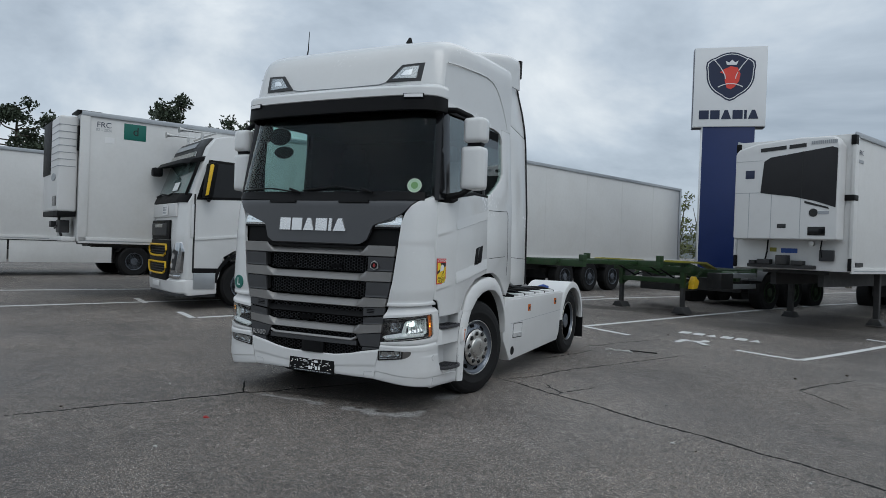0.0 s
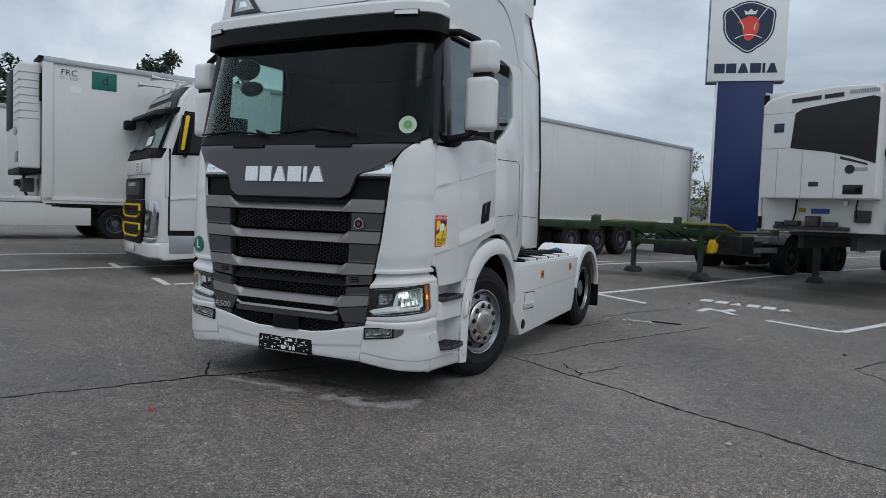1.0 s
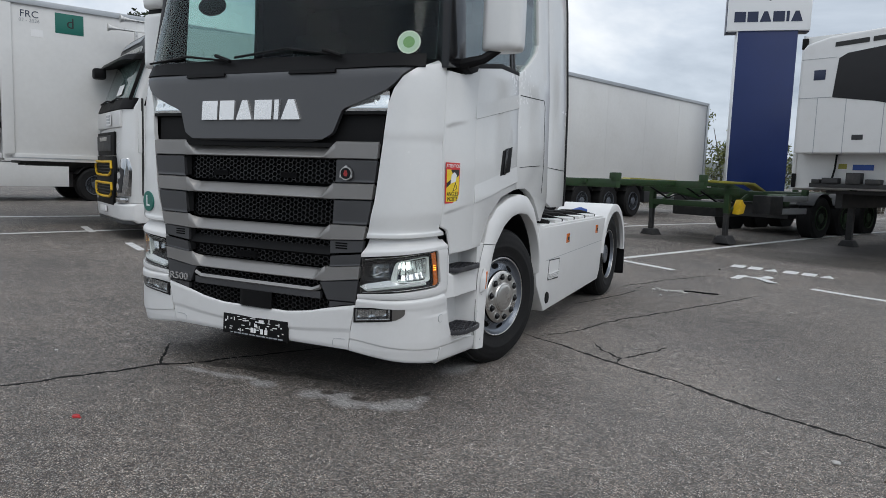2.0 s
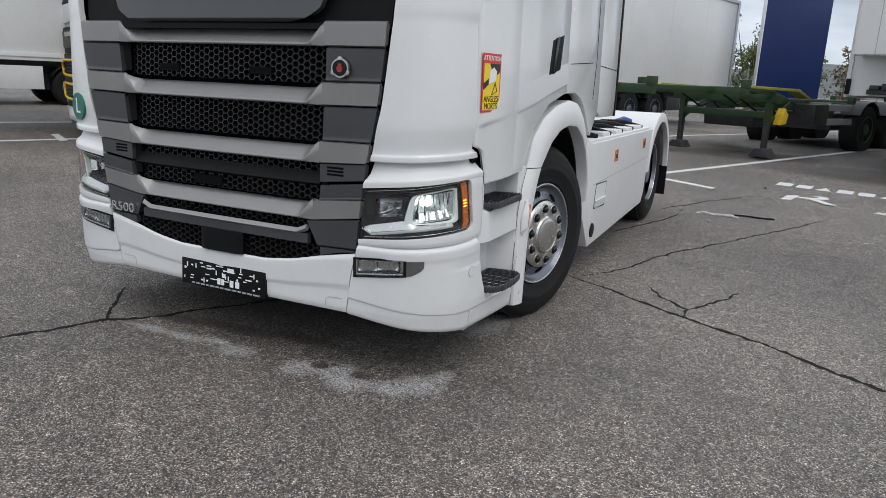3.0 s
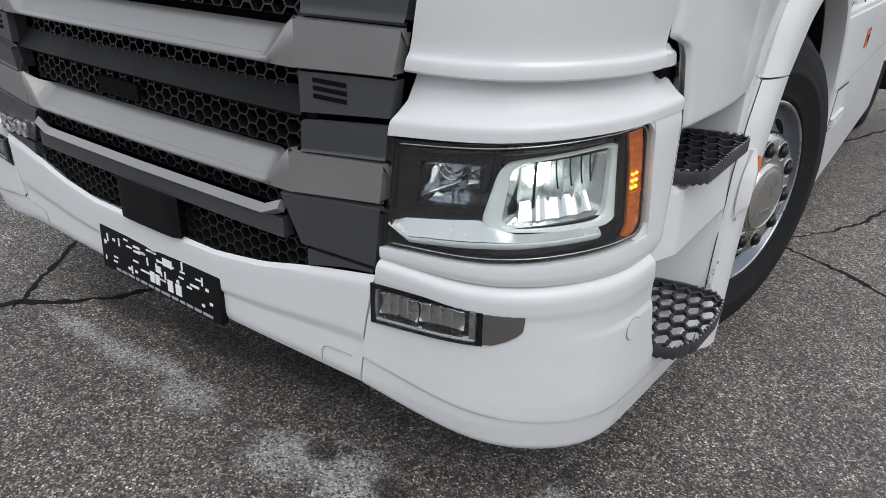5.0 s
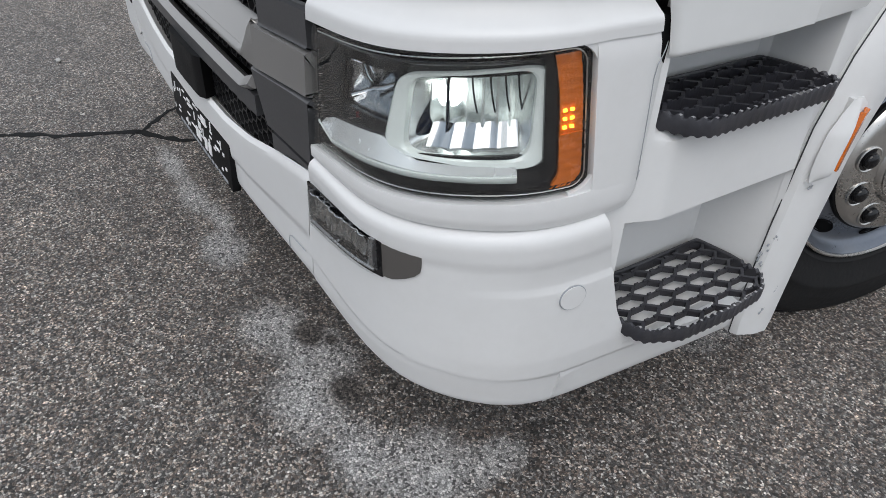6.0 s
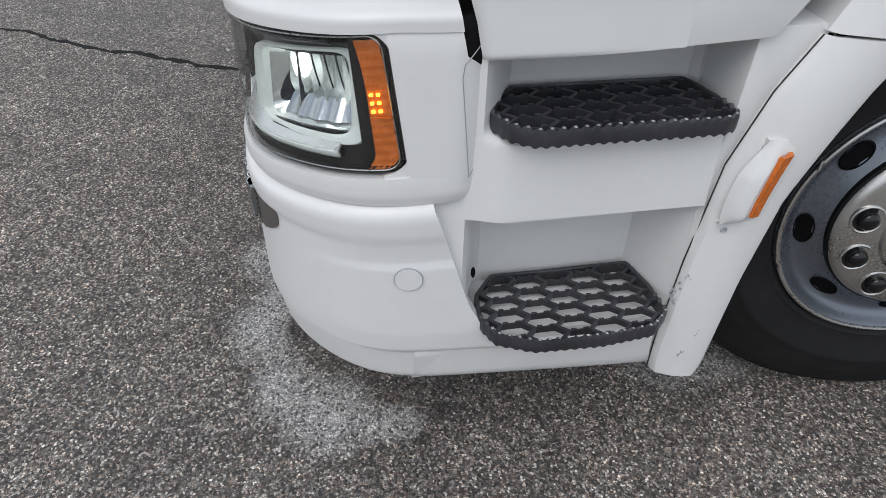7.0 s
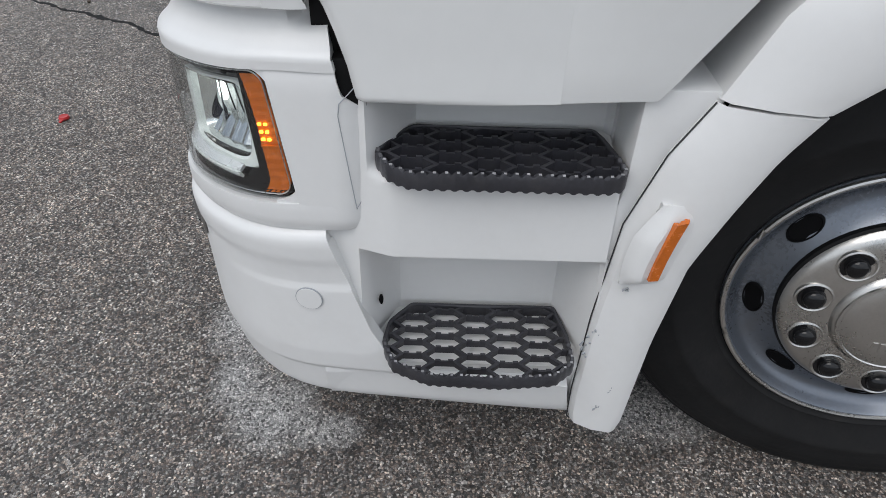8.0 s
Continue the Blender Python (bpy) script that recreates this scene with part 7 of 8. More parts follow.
# ---- trailers and the other truck ----
def trailer_wheel(parent, x, y, z, out, hub=None):
    w = thing("wheel", "", "", pose(x, y, z, 0, 0, 0 if out > 0 else 180))
    w.parent = parent
    part("tyre", bm_lathe([(0.28, -0.36), (0.45, -0.37), (0.50, -0.33), (0.505, -0.30), (0.505, -0.06), (0.50, -0.04), (0.45, 0.0), (0.34, 0.0), (0.28, -0.02)], "x", seg=40), RUBBER, w)
    rim = part("rim", bm_lathe([(0.285, -0.02), (0.28, 0.005), (0.262, 0.0), (0.25, -0.10), (0.15, -0.13), (0.13, -0.05), (0.11, 0.0), (0.0001, 0.01)], "x", seg=40), hub or RIM, w)
    for k in range(10):
        t = 2 * math.pi * k / 10
        part("rim_hole", bm_lathe([(0.0001, -0.108), (0.022, -0.108), (0.024, -0.12)], "x", centre=(0, 0.205 * math.cos(t), 0.205 * math.sin(t)), seg=10), DEEP, rim)
    return w


def yard_pose(x, y, yaw, lift=0.0):
    """At the middle of a trailer's front edge; it runs back along +y."""
    x, y = yard(x, y)
    return pose(x, y, ground_z(x + 3 * math.sin(radians(-yaw)), y + 3 * math.cos(radians(yaw))) + lift, 0, 0, yaw + YARD_TURN)


def semi_trailer(name, label, x, y, yaw, axles, height=4.0, floor=1.2, legs=2.6, skirt=None, length=13.6, half=1.27, beam=0.35):
    t = thing(name, label, "trailer", yard_pose(x, y, yaw))
    part("box_body", bm_box(-half, half, 0.0, length, floor, height - 0.03, 0.02), TRAILER_WHITE, t)
    for s in (1, -1):
        part("roof_rail", bm_box(s * (half + 0.015) - 0.02, s * (half + 0.015) + 0.02, -0.01, length, height - 0.10, height, 0.006), ALUMINIUM, t)
        rail = part("floor_rail", bm_box(s * (half + 0.015) - 0.02, s * (half + 0.015) + 0.02, -0.01, length, floor - 0.03, floor + 0.10, 0.006), TRAILER_WHITE, t)
        part("rail_strip", bm_box(s * (half + 0.036) - 0.003, s * (half + 0.036) + 0.003, 0.1, length - 0.1, floor + 0.015, floor + 0.035), ALUMINIUM, rail)
        part("corner_post", bm_box(s * half - 0.035, s * half + 0.035, -0.03, 0.16, floor, height - 0.10, 0.012), TRAILER_WHITE, t)
        post = part("rear_post", bm_box(s * half - 0.03, s * half + 0.034, length - 0.13, length + 0.02, floor, height - 0.10, 0.008), ALUMINIUM, t)
        for k in range(1, 6):
            part("panel_joint", bm_box(s * half - 0.002, s * half + 0.0025, k * length / 6 - 0.006, k * length / 6 + 0.006, floor + 0.1, height - 0.1), TRAILER_WHITE, t)
        part("beam", bm_box(s * 0.5 - 0.06, s * 0.5 + 0.06, 0.4, length - 0.3, floor - beam, floor - 0.02), CHASSIS_BLACK, t)
        if legs:
            leg = part("landing_leg", bm_box(s * 0.95 - 0.06, s * 0.95 + 0.06, legs - 0.06, legs + 0.06, 0.05, floor, 0.008), CHASSIS_BLACK, t)
            part("foot", bm_prism([(s * 0.95 - 0.18, 0.0), (s * 0.95 + 0.18, 0.0), (s * 0.95 + 0.09, 0.14), (s * 0.95 - 0.09, 0.14)], "y", legs - 0.15, legs + 0.15, 0.01), CHASSIS_BLACK, leg)
        for a in axles:
            trailer_wheel(t, s * 1.25, a, 0.5, s)
            part("mud_wing", bm_shell([[(xx, a + 0.58 * math.cos(math.pi * k / 12), 0.52 + 0.58 * math.sin(math.pi * k / 12)) for xx in (s * 0.85, s * 1.26)] for k in range(2, 11)], 0.01, inward=(0, a, 0.5)), CHASSIS_BLACK, t)
        if skirt:
            for y0, y1 in skirt:
                part("side_skirt", bm_box(s * 1.26 - 0.02, s * 1.26 + 0.02, y0, y1, 0.45, floor - 0.05, 0.01), TRAILER_WHITE, t)
        part("rear_lamp", bm_box(s * 0.95 - 0.2, s * 0.95 + 0.2, length - 0.1, length + 0.02, 0.72, 0.86, 0.01), STICKER_RED, t)
    part("axle_frame", bm_box(-0.8, 0.8, axles[0] - 0.5, axles[-1] + 0.5, 0.42, floor - 0.3), CHASSIS_BLACK, t)
    part("tool_box", bm_box(0.75, 1.22, axles[-1] + 0.75, axles[-1] + 1.6, 0.45, 0.85, 0.02), GREY_PLASTIC, t)
    part("king_pin_plate", bm_box(-0.7, 0.7, 0.3, 2.0, floor - 0.08, floor - 0.02), CHASSIS_BLACK, t)
    part("rear_bumper", bm_box(-1.2, 1.2, length - 0.25, length - 0.12, 0.45, 0.58, 0.01), ALUMINIUM, t)
    return t


def at_corner(x, y, yaw, half=1.27):
    """The middle of the front edge, from its near corner."""
    a = radians(-yaw)
    return x - half * math.cos(a), y + half * math.sin(a)


RY = -22
rx, ry = at_corner(5.33, 10.62, RY, 1.2)
right_reefer = semi_trailer("refrigerated_trailer", "white refrigerated semi-trailer with front cooling unit, standing on its legs", rx, ry, RY, (8.4, 9.7, 11.0), 4.08, 1.22, 2.5, half=1.2)
lx, ly = at_corner(-9.54, 4.13, -25.4)
left_reefer = semi_trailer("refrigerated_trailer", "white refrigerated semi-trailer with tall cooling unit and green sign", lx, ly, -25.4, (8.4, 9.7, 11.0), 4.06, 1.22, 0, beam=0.12)
mx, my = 0.16 - 13.6 * math.sin(radians(17.7)), 23.5 - 13.6 * math.cos(radians(17.7))
mx, my = at_corner(mx, my, -17.7)
mid_trailer = semi_trailer("box_trailer", "plain white box semi-trailer with dark chassis", mx, my, -17.7, (5.75, 7.2, 8.65), 4.0, 1.05, 2.6)
fx, fy = at_corner(-16.4 - 6.0 * 0.342, 6.15 - 6.0 * 0.94, -20)
far_trailer = semi_trailer("box_trailer", "white box semi-trailer with long white side skirts", fx, fy, -20, (10.1, 11.4, 12.7), 3.82, 1.15, 2.0, ((2.6, 6.48), (6.53, 9.38)), 15.0)


def reefer_unit_wide(t):
    """The rounded cooling unit with a big dark grille, on the front of a trailer."""
    unit = thing("cooling_unit", "", "")
    unit.parent = t
    tagged(unit, "white cooling unit with large dark grille")
    part("casing", bm_prism([(-1.08, 1.86), (1.06, 1.86), (1.06, 3.80), (0.95, 3.97), (0.3, 4.0), (-0.6, 3.94), (-1.0, 3.84), (-1.08, 3.74)], "y", -0.40, -0.005, 0.05, seg=3), WHITE_PLASTIC, unit)
    part("grille", bm_prism([(-0.50, 2.86), (0.2, 2.76), (0.62, 2.66), (1.02, 2.52), (1.03, 3.72), (0.92, 3.76), (-0.30, 3.62), (-0.44, 3.54)], "y", -0.412, -0.38, 0.012), GRILLE_SHADE, unit)
    for x in (0.36,):
        part("grille_joint", bm_box(x - 0.006, x + 0.006, -0.416, -0.40, 2.72, 3.70), PRINT_BLACK, unit)
    for x0, x1 in ((-1.07, -0.50),):
        part("panel_gap", bm_box(x0, x1, -0.404, -0.39, 2.862, 2.872), PRINT_GREY, unit)
    part("panel_gap", bm_box(-1.07, -0.48, -0.404, -0.39, 3.56, 3.567), PRINT_GREY, unit)
    for x, z in ((-0.74, 2.86), (-0.26, 2.83), (0.34, 2.72)):
        part("panel_gap", bm_box(x - 0.005, x + 0.005, -0.404, -0.39, 1.87, z), PRINT_GREY, unit)
    for k, (x0, x1) in enumerate(((-0.52, 0.02), (0.08, 0.42))):
        part("name_bar", bm_prism([(x0, 3.745 + 0.05 * (x0 + 0.5)), (x1, 3.745 + 0.05 * (x1 + 0.5)), (x1, 3.825 + 0.05 * (x1 + 0.5)), (x0, 3.825 + 0.05 * (x0 + 0.5))], "y", -0.408, -0.39), PRINT_BLACK, unit)
    for k in range(14):
        part("slot", bm_box(0.52 + 0.036 * k, 0.545 + 0.036 * k, -0.408, -0.39, 3.83, 3.90), PRINT_GREY, unit)
    part("maker_mark", bm_box(-0.84, -0.64, -0.406, -0.39, 3.18, 3.36, 0.004), SIGN_NAVY, unit)
    part("maker_mark", bm_box(-0.12, 0.06, -0.406, -0.39, 2.10, 2.19, 0.004), GREY_PLASTIC, unit)
    part("model_mark", bm_lathe([(0.0001, -0.41), (0.085, -0.41), (0.085, -0.39)], "y", centre=(0.60, 0, 2.42), seg=24), PRINT_BLACK, unit)
    part("model_bar", bm_box(0.66, 0.90, -0.407, -0.39, 2.39, 2.45), PRINT_GREY, unit)
    part("vent_slit", bm_prism([(0.42, 2.62), (0.9, 2.49), (0.88, 2.53), (0.42, 2.67)], "y", -0.407, -0.39), PRINT_BLACK, unit)
    part("display", bm_box(0.50, 0.84, -0.412, -0.39, 1.95, 2.13, 0.01), GLOSS_BLACK, unit)
    lower = bm_box(-0.85, 0.55, -0.16, -0.01, 1.25, 1.33, 0.01)
    for k, (x0, x1, h) in enumerate(((-0.62, -0.35, 0.10), (-0.22, 0.02, 0.2), (0.10, 0.34, 0.09), (-0.8, -0.66, 0.07))):
        bm_box(x0, x1, -0.2, -0.02, 1.33, 1.33 + h, 0.01, lower)
    part("coupling_plate", lower, CHASSIS_BLACK, t)
    part("label_plate", bm_box(-0.42, -0.28, -0.012, 0.0, 1.60, 1.69), CHASSIS_YELLOW, t)
    part("label_plate", bm_box(-0.18, 0.16, -0.012, 0.0, 1.58, 1.68), BLUE_HOSE, t)
    part("socket_box", bm_box(0.62, 0.90, -0.09, 0.0, 1.43, 1.66, 0.015), GREY_PLASTIC, t)
    part("cable", bm_tube([(-0.45, -0.05, 1.86), (-0.46, -0.06, 1.6), (-0.48, -0.1, 1.42)], 0.018, 8), BLACK, t)
    part("cable", bm_tube([(0.66, -0.05, 1.86), (0.65, -0.08, 1.7), (0.68, -0.09, 1.5)], 0.014, 8), BLACK, t)
    part("gauge", bm_lathe([(0.0001, -0.08), (0.05, -0.08), (0.05, 0.0)], "y", centre=(0.46, 0, 1.79), seg=16), STEEL, t)
    for s in (1, -1):
        part("corner_guard", bm_box(s * 1.19 - 0.05, s * 1.19 + 0.05, -0.05, 0.1, 3.82, 4.02, 0.015), BLACK, t)
        part("corner_guard", bm_box(s * 1.19 - 0.035, s * 1.19 + 0.035, -0.05, 0.06, 1.24, 1.5, 0.012), BLACK, t)
    part("side_clip", bm_box(1.0, 1.245, -0.06, 0.18, 2.68, 2.80, 0.015), BLACK, t)
    part("certificate", bm_text("FRC", 0.14, 0.001, pose(1.2125, 0.36, 3.68, 0, 0, 90)), SIGN_NAVY, t, "navy FRC certificate letters")
    part("certificate_bar", bm_box(1.2, 1.2125, 0.22, 0.5, 3.48, 3.54), PRINT_GREY, t)
    part("maker_plate", bm_box(1.2, 1.238, 0.2, 0.6, 1.34, 1.42), PRINT_BLACK, t)


def reefer_unit_tall(t):
    """The tall slim cooling unit with ribs and a dark upper corner."""
    unit = thing("cooling_unit", "", "")
    unit.parent = t
    tagged(unit, "pale ribbed cooling unit with dark upper panel")
    part("casing", bm_box(-0.98, 1.06, -0.40, -0.02, 1.86, 3.95, 0.06, seg=3), WHITE_PLASTIC, unit)
    part("dark_panel", bm_box(-0.99, 0.1, -0.415, -0.05, 2.70, 3.93, 0.03), BLACK, unit)
    for k in range(7):
        part("rib", bm_box(0.12, 1.066, -0.407, -0.06, 2.84 + 0.15 * k, 2.856 + 0.15 * k, 0.004), PRINT_GREY, unit)
    part("maker_mark", bm_lathe([(0.0001, -0.475), (0.12, -0.475), (0.12, -0.45)], "y", centre=(0, 0.06, 0), seg=28, m=pose(0.55, 0, 2.62) @ Matrix.Diagonal((2.2, 1, 0.7, 1))), PRINT_GREY, unit)
    part("display", bm_box(0.45, 0.95, -0.408, -0.38, 1.98, 2.2, 0.01), GLOSS_BLACK, unit)
    part("base", bm_box(-0.96, 1.04, -0.39, -0.02, 1.76, 1.88, 0.02), BLACK, unit)
    pipes = bm_tube([(0.1, -0.2, 1.78), (0.12, -0.22, 1.5), (0.3, -0.18, 1.34)], 0.03, 8)
    bm_tube([(0.6, -0.25, 1.78), (0.55, -0.3, 1.55), (0.2, -0.3, 1.5)], 0.025, 8, pipes)
    bm_box(0.35, 0.8, -0.3, -0.1, 1.40, 1.68, 0.02, pipes)
    bm_box(-0.3, 0.0, -0.35, -0.1, 1.52, 1.66, 0.02, pipes)
    part("pipework", pipes, CHASSIS_BLACK, t)
    part("front_shelf", bm_box(-0.5, 1.1, -0.3, -0.02, 1.22, 1.32, 0.02), TRAILER_WHITE, t)
    part("roof_cap", bm_box(0.6, 1.3, -0.1, 0.4, 4.03, 4.07, 0.015), BLACK, t)
    part("latch_bar", bm_box(1.10, 1.16, -0.06, 0.0, 3.2, 3.75, 0.01), BLACK, t)
    part("certificate", bm_text("FRC", 0.17, 0.001, pose(1.2725, 0.44, 3.80, 0, 0, 90)), SIGN_NAVY, t, "navy FRC certificate letters")
    part("certificate", bm_text("02 - 2026", 0.085, 0.001, pose(1.2725, 0.44, 3.69, 0, 0, 90)), PRINT_GREY, t, "small grey date lettering")
    sign = part("green_sign", bm_box(1.262, 1.276, 0.85, 1.32, 3.54, 3.90, 0.003), STICKER_GREEN, t, "square green sign with a black letter d")
    part("letter", bm_text("d", 0.27, 0.001, pose(1.2775, 1.10, 3.73, 0, 0, 90)), PRINT_BLACK, sign)
    part("paper_note", bm_box(1.262, 1.273, 0.46, 0.66, 3.42, 3.55), PRINT_WHITE, t)


reefer_unit_wide(right_reefer)
reefer_unit_tall(left_reefer)


def container_chassis():
    """An empty green container chassis standing on its legs."""
    t = thing("container_chassis", "empty green container chassis trailer standing on its legs", "trailer", pose(1.23, 12.41, ground_z(1.23, 12.41), 0, 0, -27.0))
    for s in (1, -1):
        part("gooseneck_beam", bm_box(s * 0.45 - 0.06, s * 0.45 + 0.06, -3.9, 0.9, 1.16, 1.25, 0.01), CHASSIS_GREEN, t)
        part("main_beam", bm_prism([(0.2, 0.98), (0.2, 1.2), (0.9, 1.22), (1.5, 1.08), (7.2, 1.08), (7.2, 0.88), (1.0, 0.86)], "x", s * 0.45 - 0.06, s * 0.45 + 0.06, 0.01), CHASSIS_GREEN, t)
        part("yellow_ramp", bm_prism([(-1.0, 1.265), (-0.9, 1.295), (0.75, 1.27), (1.25, 1.10), (1.15, 1.09), (0.7, 1.22), (-0.9, 1.245)], "x", s * 0.95 - 0.12, s * 0.95 + 0.12, 0.01), CHASSIS_YELLOW, t)
        leg = part("landing_leg", bm_box(s * 0.92 - 0.055, s * 0.92 + 0.055, -0.06, 0.06, 0.62, 1.2, 0.01), CHASSIS_GREEN, t)
        part("leg_foot", bm_prism([(s * 0.92 - 0.2, 0.0), (s * 0.92 + 0.2, 0.0), (s * 0.92 + 0.09, 0.16), (s * 0.92 - 0.09, 0.16)], "y", -0.16, 0.16, 0.02), CHASSIS_BLACK, leg)
        part("leg_tube", bm_box(s * 0.92 - 0.045, s * 0.92 + 0.045, -0.05, 0.05, 0.1, 0.64, 0.01), CHASSIS_BLACK, leg)
        part("leg_brace", bm_tube([(s * 0.92, 0.0, 0.62), (s * 0.92, 0.75, 1.0)], 0.035, 8), CHASSIS_GREEN, t)
        for a in (3.5, 4.8, 6.1):
            trailer_wheel(t, s * 1.24, a, 0.5, s, CHASSIS_GREEN)
            part("mud_wing", bm_shell([[(xx, a + 0.56 * math.cos(math.pi * k / 12), 0.52 + 0.56 * math.sin(math.pi * k / 12)) for xx in (s * 0.85, s * 1.26)] for k in range(2, 11)], 0.012, inward=(0, a, 0.5)), CHASSIS_BLACK, t)
        for z in (0.60, 0.88):
            part("side_guard", bm_box(s * 1.18 - 0.015, s * 1.18 + 0.015, 1.75, 2.85, z, z + 0.13, 0.01), ALUMINIUM, t)
        part("guard_box", bm_box(s * 1.0 - 0.2, s * 1.0 + 0.2, 1.2, 1.75, 0.6, 1.0, 0.02), CHASSIS_BLACK, t)
        for y, z in ((-3.8, 1.26), (-1.2, 1.29), (2.9, 1.08), (6.9, 1.08)):
            part("twist_lock", bm_box(s * 1.1 - 0.06, s * 1.1 + 0.06, y - 0.07, y + 0.07, z - 0.05, z + 0.10, 0.015), CHASSIS_GREEN, t)
    for k, (x, z0) in enumerate(((-0.7, 0.95), (0.1, 1.02), (0.55, 0.9))):
        part("brake_hose", bm_tube([(x, -0.4, z0 + 0.16), (x + 0.1, 0.1, z0 - 0.08), (x + 0.05, 0.6, z0 + 0.02), (x - 0.1, 1.1, z0 - 0.1)], 0.02, 6), BLACK, t)
    for y, z in ((-3.8, 1.2), (-1.2, 1.22), (0.0, 1.1), (2.9, 1.0), (4.1, 0.95), (6.9, 1.0)):
        part("cross_beam", bm_box(-1.15, 1.15, y - 0.06, y + 0.06, z - 0.1, z + 0.04, 0.01), CHASSIS_GREEN, t)
    part("leg_bar", bm_box(-0.9, 0.9, -0.05, 0.05, 0.72, 0.84, 0.01), CHASSIS_GREEN, t)
    part("air_tank", bm_tube([(0.2, 2.4, 0.9), (0.95, 2.4, 0.9)], 0.14, 14), CHASSIS_GREEN, t)
    part("spare_box", bm_box(-0.8, 0.3, 0.6, 1.6, 0.5, 0.82, 0.03), CHASSIS_BLACK, t)
    part("wheel_chock", bm_prism([(0.16, 0.60), (0.36, 0.62), (0.42, 0.80), (0.33, 0.85), (0.28, 0.92), (0.20, 0.80)], "x", 0.94, 1.10, 0.025), YELLOW, t, "yellow plastic wheel chock")
    part("axle_frame", bm_box(-0.7, 0.7, 3.0, 6.7, 0.45, 0.8), CHASSIS_BLACK, t)
    return t


container_chassis()


def sign_pylon():
    t = thing("sign_pylon", "tall dark blue sign pylon with white square panel", "sign", pose(2.145, 22.3, ground_z(2.145, 22.3), 0, 0, 11.5))
    part("column", bm_box(-0.92, 0.92, -0.25, 0.25, 0, 6.22, 0.02), BLUE, t)
    part("column_edge", bm_box(-0.935, -0.905, -0.26, 0.26, 0, 6.2, 0.005), SIGN_WHITE, t)
    panel = part("sign_panel", bm_box(-1.26, 1.26, -0.30, 0.30, 6.18, 9.14, 0.02), SIGN_WHITE, t)
    part("panel_back_edge", bm_box(-1.275, 1.275, -0.1, 0.32, 6.16, 9.16, 0.01), SIGN_NAVY, t)

    def blob(r0, n=36, lobes=0.10):
        pts = []
        for k in range(n):
            a = 2 * math.pi * k / n + math.pi / 2
            r = r0 * (1 + lobes * max(0, math.cos(3 * (a + math.pi / 2))) ** 3)
            pts.append((r * math.cos(a), 8.10 + r * math.sin(a)))
        return pts
    for r, mat, y in ((0.84, SIGN_NAVY, 0.306), (0.79, SIGN_WHITE, 0.310), (0.76, SIGN_NAVY, 0.314)):
        part("emblem", bm_prism(blob(r, lobes=0.16), "y", -y, -0.29), mat, panel)
    for a in (90, 210, 330):
        ring = bm_tube([(0.25 * math.cos(radians(a)) * 0 + 1.15 * math.cos(radians(a)) + 0.82 * math.cos(radians(a + 180 + b)), -0.316, 8.10 - 1.15 * math.sin(radians(a)) + 0.82 * math.sin(radians(-a + 180 + b))) for b in range(-32, 33, 8)], 0.018, 6)
        part("emblem_line", ring, SIGN_WHITE, panel)
    red = [(-0.12, 7.62), (0.02, 7.56), (0.16, 7.66), (0.30, 7.86), (0.34, 8.12), (0.24, 8.36), (0.0, 8.42), (-0.26, 8.30), (-0.38, 8.20), (-0.18, 8.12), (-0.20, 7.9)]
    part("emblem_red", bm_prism(red, "y", -0.322, -0.30), SIGN_RED, panel)
    part("emblem_crown", bm_prism([(-0.14, 8.47), (0.2, 8.47), (0.26, 8.62), (0.14, 8.56), (0.04, 8.66), (-0.06, 8.56), (-0.18, 8.62)], "y", -0.322, -0.30), SIGN_WHITE, panel)
    x = -1.06
    for w, kind in ((0.40, 0), (0.38, 0), (0.40, 1), (0.40, 0), (0.14, 0), (0.40, 1)):
        pts = badge_shape(kind, x, w - 0.05, 0.33, 0.0)
        part("name_block", bm_prism([(a, 6.46 + b) for a, b in pts], "y", -0.312, -0.30), SIGN_NAVY, panel)
        x += w
    return t


sign_pylon()


